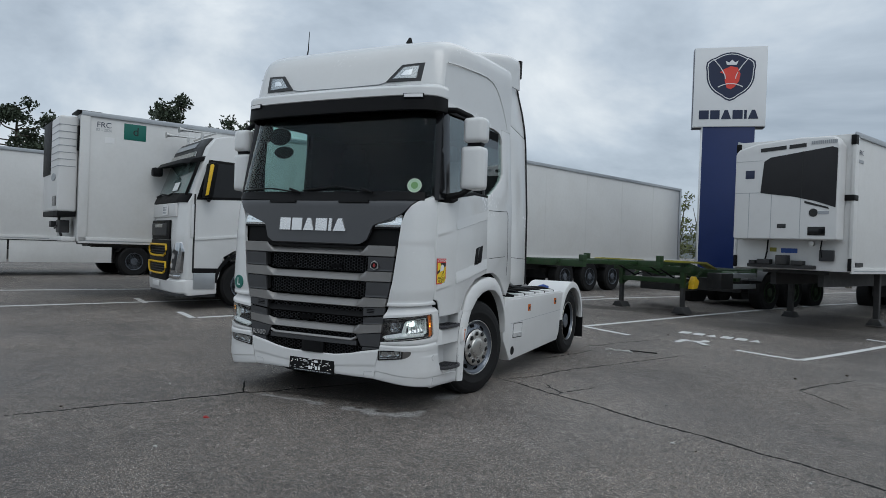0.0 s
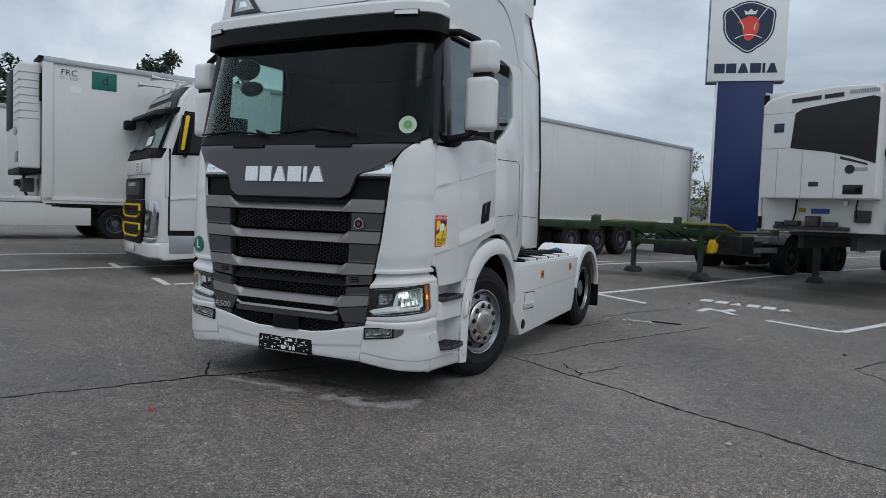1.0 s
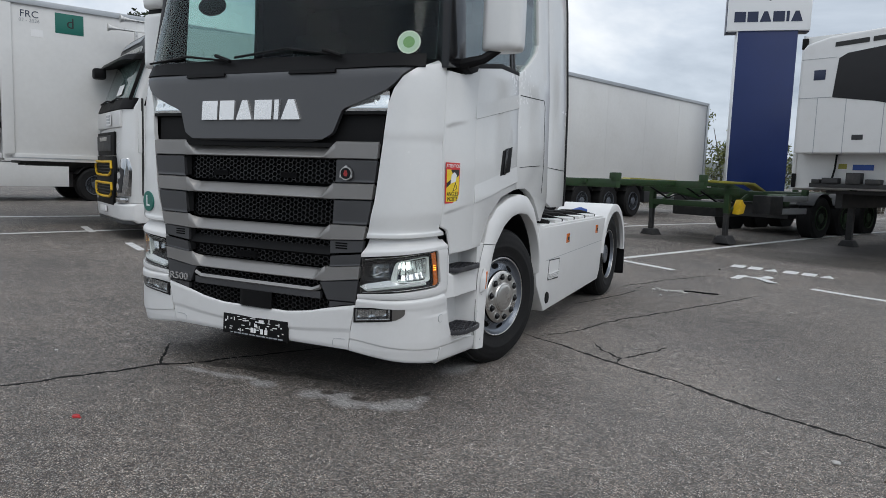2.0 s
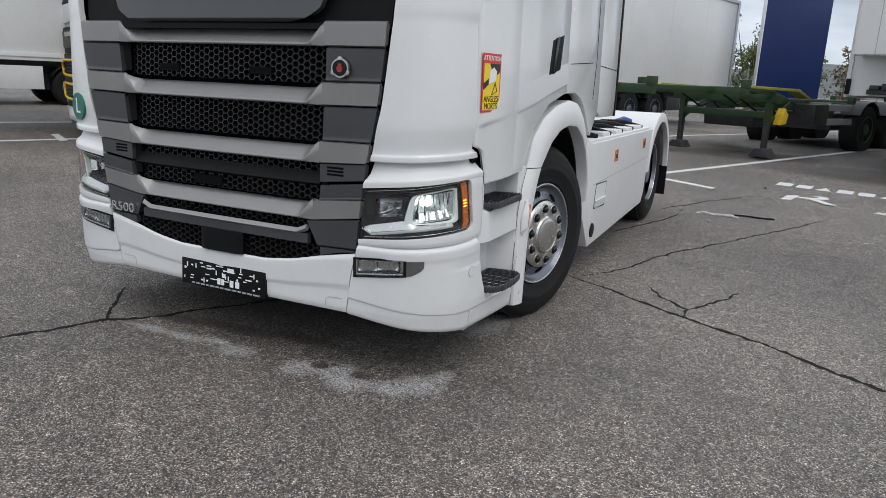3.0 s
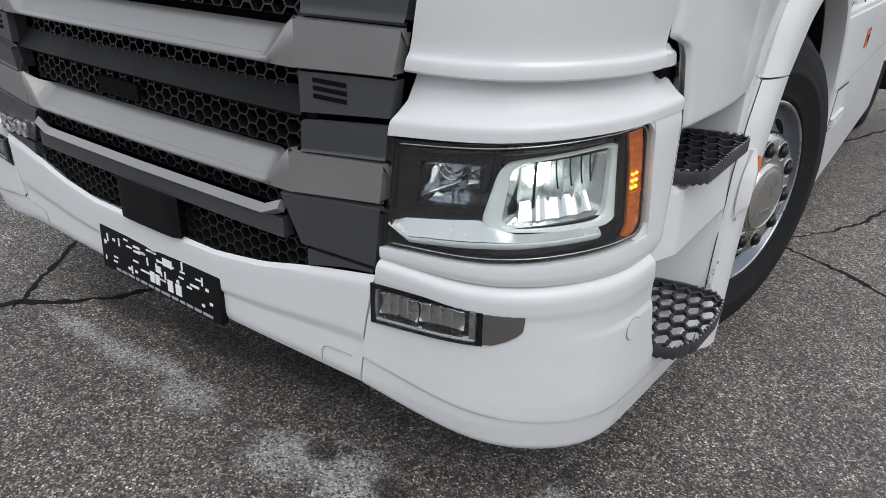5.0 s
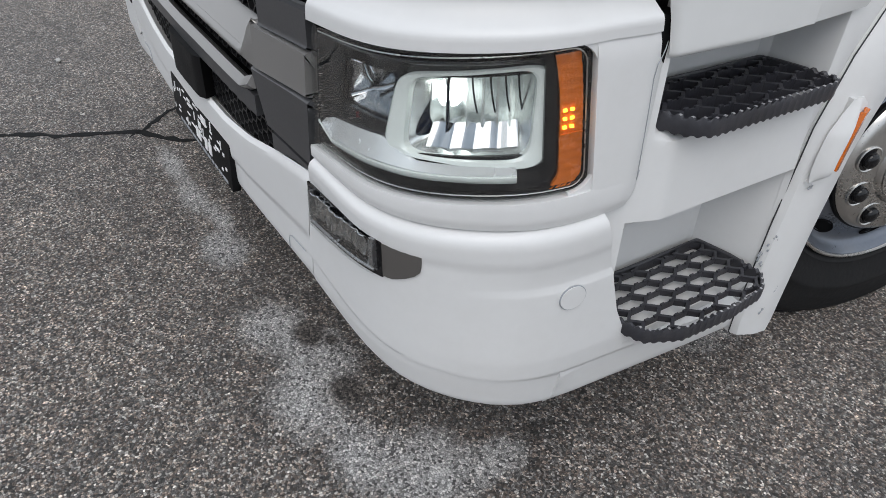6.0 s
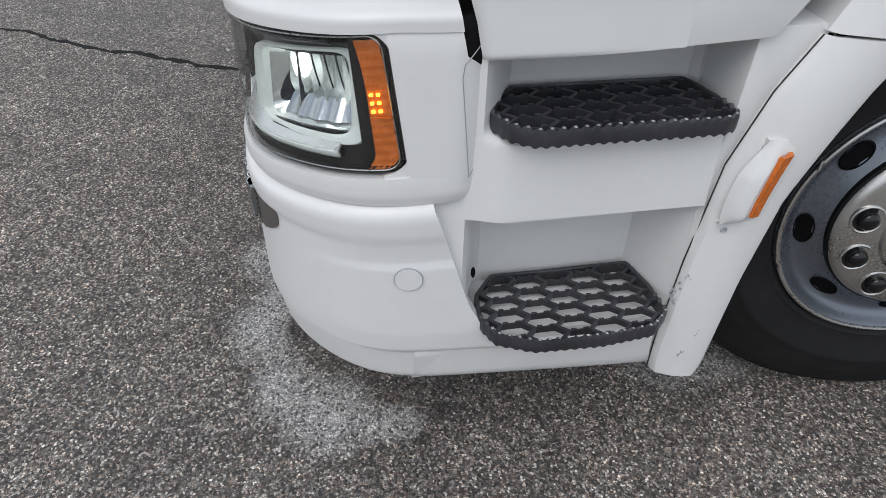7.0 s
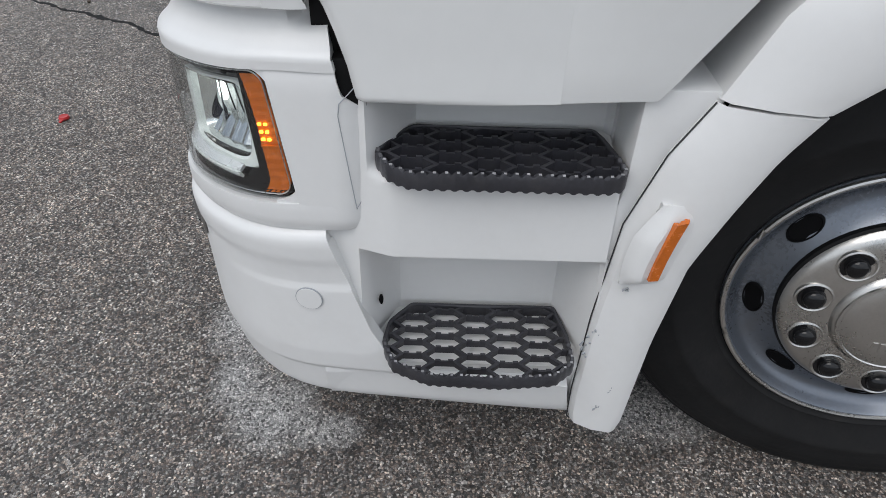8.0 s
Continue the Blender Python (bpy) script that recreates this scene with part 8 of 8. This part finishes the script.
def other_truck():
    vx, vy = at_corner(-7.02, 4.60, -26.5, 1.25)
    t = thing("truck", "white cab-over truck with yellow-trimmed grille and yellow mirror, parked", "truck", pose(*yard(vx, vy), ground_z(vx, vy), 0, 0, -26.5 + YARD_TURN))
    prof = [(0.05, 0.62), (0.0, 1.5), (0.02, 2.25), (0.10, 2.40), (0.34, 3.10), (0.45, 3.42), (0.62, 3.62), (0.95, 3.70), (2.3, 3.76), (2.3, 0.95), (1.98, 0.95), (1.85, 1.12), (1.6, 1.24), (1.2, 1.24), (0.92, 1.10), (0.8, 0.62)]

    def bowed(bm):
        """Rounds the cab's front corners in plan."""
        for x in (0.9, 1.0, 1.07, 1.13, 1.17, 1.2):
            for side in (x, -x):
                bmesh.ops.bisect_plane(bm, geom=bm.verts[:] + bm.edges[:] + bm.faces[:], plane_co=(side, 0, 0), plane_no=(1, 0, 0))
        for v in bm.verts:
            v.co.y += (0.17 * max(0.0, (abs(v.co.x) - 0.85) / 0.4) ** 2.2 + 0.03 * (v.co.x / 1.2) ** 2) * max(0.0, min(1.0, 1.15 - v.co.y))
        return bm
    part("cab", bowed(bm_prism(prof, "x", -1.22, 1.22, 0.03)), WHITE, t)
    part("bumper", bowed(bm_prism([(-0.03, 0.34), (-0.05, 0.58), (0.0, 0.62), (0.74, 0.62), (0.74, 0.32), (0.05, 0.28)], "x", -1.24, 1.24, 0.02)), WHITE_PLASTIC, t)
    part("chin", bowed(bm_prism([(-0.01, 0.26), (0.0, 0.33), (0.74, 0.31), (0.74, 0.24)], "x", -1.2, 1.2, 0.01)), GREY_PLASTIC, t)
    part("windscreen", bowed(bm_prism([(0.085, 2.42), (0.335, 3.12), (0.355, 3.11), (0.105, 2.41)], "x", -1.13, 1.13)), stuff("green_grey_glass", (0.14, 0.20, 0.19), 0.06, spread=0.5, scale=2.0, coat=0.6), t)
    part("screen_note", bm_prism([(0.118, 2.50), (0.18, 2.68), (0.178, 2.685), (0.112, 2.503)], "x", 0.25, 0.62, m=pose(0, -0.008, 0)), PRINT_WHITE, t)
    part("screen_base", bowed(bm_prism([(-0.02, 2.24), (0.06, 2.43), (0.12, 2.42), (0.05, 2.22)], "x", -1.2, 1.2, 0.01)), BLACK, t)
    for x in (-0.75, 0.1):
        part("wiper", bm_tube([(x, 0.04, 2.40), (x + 0.35, 0.075, 2.45), (x + 0.75, 0.07, 2.42)], 0.015, 6), BLACK, t)
    part("top_panel", bowed(bm_prism([(0.33, 3.16), (0.42, 3.44), (0.58, 3.64), (0.66, 3.64), (0.50, 3.16)], "x", -1.12, 1.12, 0.02)), GREY_PLASTIC, t)
    part("top_word_bar", bowed(bm_prism([(0.405, 3.44), (0.485, 3.555), (0.50, 3.55), (0.42, 3.435)], "x", -0.7, 0.7)), PRINT_GREY, t)
    part("light_strip", bowed(bm_prism([(0.33, 3.24), (0.36, 3.34), (0.38, 3.33), (0.35, 3.23)], "x", -0.9, 0.95)), STEEL, t)
    part("visor", bowed(bm_prism([(0.02, 3.06), (0.10, 3.16), (0.42, 3.24), (0.42, 3.14), (0.2, 3.08)], "x", -1.2, 1.2, 0.012)), BLACK, t)
    part("side_mirror_far", bm_box(-1.42, -1.22, -0.05, 0.2, 3.0, 3.14, 0.05), BLACK, t)
    part("front_mirror", bm_box(-0.72, -0.5, -0.12, 0.1, 2.86, 3.06, 0.05), BLACK, t)
    part("front_flap", bowed(bm_box(-1.1, 0.96, -0.022, 0.02, 1.93, 2.22, 0.01)), WHITE_PLASTIC, t)
    part("paper_code_patch", bm_box(0.05, 0.42, -0.03, -0.02, 1.97, 2.18), PRINT_WHITE, t)
    for k in range(9):
        part("patch_mark", bm_box(0.09 + 0.1 * (k % 3), 0.15 + 0.1 * (k % 3), -0.033, -0.028, 2.0 + 0.055 * (k // 3), 2.04 + 0.055 * (k // 3)), PRINT_GREY, t)
    part("upper_grille", bowed(bm_box(-0.98, 0.60, -0.03, 0.02, 1.44, 1.86, 0.02)), BLACK, t)
    part("grille_frame", bowed(bm_box(-0.80, 0.42, -0.045, -0.01, 1.52, 1.80, 0.02)), GREY_PLASTIC, t)
    part("grille_badge", bm_box(-0.45, 0.1, -0.055, -0.03, 1.70, 1.77, 0.008), STEEL, t)
    part("lower_grille", bowed(bm_prism([(-0.95, 1.43), (0.60, 1.43), (0.66, 1.15), (0.56, 0.56), (-0.91, 0.56), (-1.01, 1.15)], "y", -0.05, 0.02, 0.02)), BLACK, t)
    for z in (1.24, 0.86):
        loop = [(-0.88, z + 0.09), (-0.89, z - 0.02), (-0.82, z - 0.11), (-0.70, z - 0.15), (-0.17, z - 0.16), (0.35, z - 0.15), (0.47, z - 0.11), (0.54, z - 0.02), (0.53, z + 0.09), (-0.17, z + 0.085), (-0.88, z + 0.09)]
        part("yellow_trim", bowed(bm_tube([(x, -0.065, q) for x, q in loop], 0.022, 8)), YELLOW, t, "yellow grille trim")
        for k in range(3):
            part("grille_bar", bm_box(-0.78, 0.44, -0.06, -0.04, z - 0.10 + 0.055 * k, z - 0.085 + 0.055 * k), GREY_PLASTIC, t)
    for s in (1, -1):
        lamp = part("headlamp", bowed(bm_prism([(s * 0.72, 0.72), (s * 1.12, 0.74), (s * 1.17, 1.20), (s * 1.13, 1.40), (s * 0.98, 1.38), (s * 0.82, 1.10)], "y", -0.035, 0.06, 0.012)), DIM_CHROME, t)
        part("lamp_mask", bowed(bm_prism([(s * 0.80, 0.80), (s * 1.0, 0.80), (s * 1.08, 1.2), (s * 0.98, 1.24)], "y", -0.045, 0.0)), GREY_PLASTIC, lamp)
        for z in (0.90, 1.10):
            part("lamp_bowl", bowed(bm_lathe([(0.06, -0.05), (0.055, -0.035), (0.03, -0.02), (0.0001, -0.015)], "y", centre=(s * (0.80 + 0.3 * (z - 0.6)), 0, z), seg=20)), CHROME, lamp)
        part("fog_lamp", bowed(bm_box(s * 0.93 - 0.18, s * 0.93 + 0.18, -0.05, 0.0, 0.63, 0.71, 0.01)), FOG_CHROME, t)
        part("corner_flap", bm_box(s * 1.228 - 0.012, s * 1.228 + 0.012, 0.24, 0.30, 1.5, 2.2, 0.006), WHITE, t)
        part("door_gap", bm_box(s * 1.2215 - 0.003, s * 1.2215 + 0.003, 0.295, 0.332, 0.78, 2.42), PRINT_BLACK, t)
        part("window_frame", bm_prism([(0.34, 2.30), (1.82, 2.37), (1.82, 3.13), (0.58, 3.16)], "x", s * 1.213, s * 1.2245, 0.002), BLACK, t)
        part("pillar_trim", bm_prism([(0.09, 2.38), (0.15, 2.38), (0.40, 3.10), (0.34, 3.10)], "x", s * 1.19, s * 1.228, 0.004), BLACK, t)
        part("door_fold", bm_prism([(0.33, 1.44), (1.95, 1.60), (1.95, 1.67), (0.33, 1.5)], "x", s * 1.215, s * 1.24, 0.006), WHITE, t)
        part("sill_band", bm_box(s * 1.2225 - 0.004, s * 1.2225 + 0.004, 0.3, 0.86, 0.76, 0.86), BLACK, t)
        part("step_well", bm_box(s * 1.19 - 0.07, s * 1.19 + 0.07, 0.32, 0.78, 0.42, 0.76, 0.02), ALUMINIUM, t)
        part("side_window", bm_prism([(0.42, 2.36), (1.75, 2.42), (1.75, 3.08), (0.60, 3.10)], "x", s * 1.215, s * 1.228), GLOSS_BLACK, t)
        part("arch_edge", bm_shell([[(xx, 1.42 + r * math.cos(math.pi * k / 14), 0.55 + r * math.sin(math.pi * k / 14)) for xx, r in ((s * 1.15, 0.60), (s * 1.25, 0.60), (s * 1.25, 0.67))] for k in range(15)], 0.01, inward=(0, 1.42, 0.5)), BLACK, t)
        trailer_wheel(t, s * 1.2, 1.42, 0.5, s)
        trailer_wheel(t, s * 1.2, 5.1, 0.5, s)
        part("frame_rail", bm_box(s * 0.4 - 0.05, s * 0.4 + 0.05, 0.6, 6.0, 0.7, 0.95), CHASSIS_BLACK, t)
        part("side_tank", bm_box(s * 0.95 - 0.25, s * 0.95 + 0.25, 2.2, 4.3, 0.35, 0.95, 0.04), ALUMINIUM, t)
        horn = part("air_horn", bm_lathe([(0.07, -0.62), (0.045, -0.57), (0.022, -0.45), (0.016, -0.1), (0.02, 0.05), (0.0001, 0.06)], "y", seg=20, m=pose(s * 0.52, 0.75, 3.82)), STEEL, t, "polished roof air horn")
        part("horn_foot", bm_box(s * 0.52 - 0.02, s * 0.52 + 0.02, 0.6, 0.66, 3.62, 3.82), STEEL, horn)
    part("horn_rail", bm_tube([(-0.8, 0.85, 3.80), (0.8, 0.85, 3.80)], 0.025, 8), STEEL, t)
    part("plate_bar", bm_box(-0.45, 0.05, -0.065, -0.045, 0.42, 0.53, 0.004), PRINT_WHITE, t)
    part("mirror_arm", bm_tube([(1.2, 0.60, 2.30), (1.34, 0.58, 2.34), (1.40, 0.58, 2.5)], 0.04, 8), BLACK, t)
    mirror = part("mirror_shell", bm_prism([(0.42, 2.34), (0.60, 2.36), (0.70, 3.04), (0.64, 3.10), (0.50, 3.06)], "x", 1.28, 1.50, 0.03), BLACK, t)
    part("mirror_trim", bm_prism([(0.435, 2.38), (0.495, 2.40), (0.595, 3.02), (0.575, 3.05), (0.52, 3.03)], "x", 1.485, 1.525, 0.010), YELLOW, mirror, "yellow mirror cover")
    part("frame_deck", bm_box(-0.8, 0.8, 2.4, 6.0, 0.9, 1.0), CHASSIS_BLACK, t)


other_truck()


# ---- trees, bushes and fence behind the yard ----
def leaf_cloud(name, clumps, material, parent, size, per, seed):
    """Many small leaf cards scattered through uneven clumps."""
    rng = random.Random(seed)
    verts, faces = [], []
    for cx, cy, cz, r in clumps:
        for _ in range(int(per * r * r)):
            d = Vector((rng.gauss(0, 1), rng.gauss(0, 1), rng.gauss(0, 0.7)))
            d = d.normalized() * r * rng.random() ** 0.45
            c = Vector((cx, cy, cz)) + d
            u = Vector((rng.gauss(0, 1), rng.gauss(0, 1), rng.gauss(0, 1))).normalized()
            v = u.orthogonal().normalized()
            s = size * rng.uniform(0.5, 1.3)
            n = len(verts)
            verts += [c - u * s, c + v * s * 0.5, c + u * s, c - v * s * 0.5]
            faces.append((n, n + 1, n + 2, n + 3))
    me = bpy.data.meshes.new(name)
    me.from_pydata(verts, [], faces)
    me.materials.append(material)
    ob = new(name, me)
    ob.parent = parent
    return ob


def pine(x, y, h, spread, seed, bare=0.45):
    rng = random.Random(seed)
    t = thing("pine_tree", "dark green pine with open uneven crown behind the trailers", "tree", pose(*yard(x, y), ground_z(x, y)), "pines behind the yard")
    lean = rng.uniform(-0.4, 0.4)
    part("trunk", bm_tube([(0, 0, -0.2), (lean * 0.3, 0, h * 0.4), (lean, 0, h * 0.75), (lean * 1.1, 0, h * 0.97)], [0.24, 0.19, 0.11, 0.03], 10), BARK, t)
    clumps = []
    for k in range(26):
        z = h * (bare + (1 - bare) * 0.94 * (k + rng.random()) / 26)
        reach = spread * (1.12 - 0.75 * (z / h) ** 5) * rng.uniform(0.3, 1.0)
        a = rng.uniform(0, 2 * math.pi)
        ex, ey, ez = lean * z / h + reach * math.cos(a), reach * math.sin(a), z + reach * rng.uniform(0.05, 0.3)
        part("limb", bm_tube([(lean * z / h, 0, z), ((lean * z / h + ex) / 2, ey / 2, z + reach * 0.05), (ex, ey, ez)], [0.06, 0.04, 0.015], 6), BARK, t)
        for _ in range(3):
            f = rng.uniform(0.55, 1.05)
            clumps.append((ex * f + rng.uniform(-0.3, 0.3), ey * f + rng.uniform(-0.3, 0.3), ez + rng.uniform(-0.2, 0.35), rng.uniform(0.28, 0.6)))
    leaf_cloud("crown", clumps, LEAF, t, 0.13, 230, seed)
    return t


pine(-33.4, 27.2, 10.3, 3.4, 11, 0.55)
pine(-31.0, 30.5, 9.2, 3.0, 12, 0.6)
pine(-40.0, 21.2, 9.4, 2.9, 13)
pine(-38.2, 22.6, 8.6, 2.6, 14)
pine(-43.6, 18.6, 12.0, 3.2, 15)


def bush(x, y, h, w, material, seed, label):
    rng = random.Random(seed)
    t = thing("bush", label, "bush", pose(*yard(x, y), ground_z(x, y)), "bushes along the fence")
    clumps = []
    for k in range(9):
        a = rng.uniform(0, 2 * math.pi)
        r = w * rng.uniform(0.1, 0.6)
        top = (r * math.cos(a), r * math.sin(a), h * rng.uniform(0.55, 1.0))
        part("stem", bm_tube([(0.1 * math.cos(a), 0.1 * math.sin(a), -0.1), (top[0] * 0.5, top[1] * 0.5, top[2] * 0.55), top], [0.06, 0.04, 0.012], 6), BARK, t)
        for _ in range(4):
            clumps.append((top[0] * rng.uniform(0.5, 1.2), top[1] * rng.uniform(0.5, 1.2), top[2] * rng.uniform(0.45, 1.0), rng.uniform(0.25, 0.55)))
    leaf_cloud("foliage", clumps, material, t, 0.10, 260, seed)
    return t


BROWN = stuff("brown_dry_twigs", (0.13, 0.09, 0.055), 0.8, spread=0.4, scale=2.5, grain=30)
for i, (bx, by, bh, bw) in enumerate(((-3.6, 33, 4.0, 2.0), (-1.6, 34, 5.2, 2.2), (0.2, 33.5, 5.0, 2.0), (2.2, 34.5, 3.6, 2.0), (4.6, 33.5, 3.4, 2.2), (6.8, 34, 4.4, 2.2), (9.4, 33.6, 3.6, 2.0), (12.5, 35, 4.6, 2.4))):
    bush(bx, by, bh, bw, BUSH if i < 4 else BROWN, 40 + i, "loose spring-green bush behind the fence" if i < 4 else "loose brown bare bush behind the fence")


def fence():
    t = thing("mesh_fence", "pale metal mesh fence along the yard's edge", "fence", pose(0, 31.5, ground_z(0, 31.5)))
    for k in range(13):
        part("post", bm_box(-12.03 + 2.5 * k, -11.97 + 2.5 * k, -0.03, 0.03, 0, 2.1), FENCE, t)
    wires = bmesh.new()
    for k in range(22):
        bm_box(-12, 18, -0.004, 0.004, 0.1 + k * 0.09, 0.108 + k * 0.09, 0, wires)
    for k in range(200):
        bm_box(-12 + 0.15 * k, -11.992 + 0.15 * k, -0.004, 0.004, 0.05, 2.05, 0, wires)
    tagged(part("wire_mesh", wires, FENCE, t), kind="stuff")


fence()

# ---- cracks, ground marks and litter ----
CRACKS = [
    [(1.0, 2.46), (1.45, 2.25), (1.96, 1.95), (2.31, 1.76), (2.61, 1.58), (3.04, 1.30), (3.61, 1.05), (4.42, 0.57), (4.92, 0.24), (5.6, -0.3)],
    [(1.97, 1.93), (1.98, 2.10), (1.78, 2.25), (1.65, 2.47)],
    [(1.98, 2.10), (2.14, 2.48), (2.23, 2.69)],
    [(1.16, 2.50), (1.38, 2.91), (1.63, 3.67), (1.92, 4.30), (2.44, 5.43), (2.98, 6.62)],
    [(0.97, 4.25), (1.20, 4.99), (1.38, 5.62), (1.35, 6.12)],
    [(1.12, 5.85), (1.54, 6.83), (2.12, 7.76)],
    [(-1.84, -1.96), (-1.45, -1.14), (-0.85, -0.05), (-0.71, 0.13), (-0.50, 0.48), (-0.1, 1.2)],
    [(-0.85, -0.06), (-1.00, 0.14), (-1.20, 0.38), (-1.27, 0.47)],
    [(-4.6, -6.6), (-3.0, -4.0), (-1.84, -1.96)],
    [(5.1, 5.4), (4.4, 4.1), (4.9, 3.2)],
]
for i, line in enumerate(CRACKS):
    strip("crack", line, 0.026 if i in (0, 6, 8) else 0.018, CRACK, "thin dark crack in the asphalt", "crack", 0.002, "cracks in the asphalt", 0.02)


def flat_shape(name, points, material, label, category, lift=0.004):
    bm = bmesh.new()
    points = [yard(x, y + 0.1) for x, y in points]
    top = [bm.verts.new((x, y, ground_z(x, y) + lift)) for x, y in points]
    low = [bm.verts.new((x, y, ground_z(x, y) - 0.01)) for x, y in points]
    bm.faces.new(top)
    for i in range(len(points)):
        j = (i + 1) % len(points)
        bm.faces.new((top[i], low[i], low[j], top[j]))
    return tagged(part(name, bm, material, smooth=0), label, category)


# painted letter and a row of blocks beside it
letter = bm_text("R", 1.0, 0.004)
letter.transform(pose(0, 0, 0, -90))
letter.transform(pose(2.80, 7.92, ground_z(2.80, 7.92) + 0.004, 0, 0, -10.5) @ Matrix.Diagonal((1.25, 1.1, 1, 1)))
tagged(part("painted_letter", letter, LINE_WHITE, smooth=0), "worn white letter R painted on the asphalt", "road marking")
for k in range(6):
    a, b = Vector((2.28, 8.98)), Vector((3.86, 8.72))
    p0, p1 = a + (b - a) * (k / 6 + 0.012), a + (b - a) * ((k + 1) / 6 - 0.03)
    up = Vector((0.05, 0.30)) * 0.5
    flat_shape("painted_block", [tuple(p0 - up), tuple(p1 - up), tuple(p1 + up), tuple(p0 + up)] if k not in (2, 5) else [tuple(p0 - up), tuple(p1 - up), tuple((p0 + p1) / 2 + up)], LINE_WHITE, "worn white block painted on the asphalt", "road marking")


def litter():
    rng = random.Random(8)
    t = thing("torn_strap", "torn pale strap with a dark cord on the asphalt", "litter", pose(1.77, 5.93, ground_z(1.77, 5.93)))
    bm = bmesh.new()
    for k in range(9):
        x = -0.16 + 0.05 * k
        bm_box(x, x + 0.055, -0.03 + rng.uniform(-0.02, 0.02), 0.03 + rng.uniform(-0.02, 0.03), 0.002, 0.012 + rng.uniform(0, 0.02), 0.003, bm, m=pose(0, 0, 0, 0, 0, rng.uniform(-12, 12)))
    part("strap", bm, SCRAP, t)
    part("cord", bm_tube([(0.2, 0.08, 0.012), (0.35, 0.12, 0.012), (0.5, 0.08, 0.012), (0.66, 0.10, 0.012)], 0.010, 6), BLACK, t)
    t = thing("red_cap", "small red plastic scrap on the asphalt", "litter", pose(-0.395, -0.975, 0.0))
    part("cap", bm_lathe([(0.018, 0.0), (0.022, 0.006), (0.018, 0.014), (0.012, 0.012), (0.0001, 0.010)], "z", seg=16), RED_BIT, t)
    part("tab", bm_box(0.015, 0.04, -0.006, 0.006, 0.002, 0.008, 0.002), RED_BIT, t)
    for i in range(40):
        x, y = rng.uniform(-4, 6), rng.uniform(-4, 9)
        if abs(x) < 1.4 and -0.1 < y < 6:
            continue
        s = rng.uniform(0.008, 0.02)
        pebble = bm_box(-s, s, -s * 0.7, s * 0.7, 0, s, s * 0.35, seg=1)
        pebble.transform(pose(x, y, ground_z(x, y) + 0.001, 0, 0, rng.uniform(0, 180)))
        tagged(part("pebble", pebble, SCRAP if i % 3 else BARK), "small loose stone on the asphalt", "stone", "loose stones")


litter()
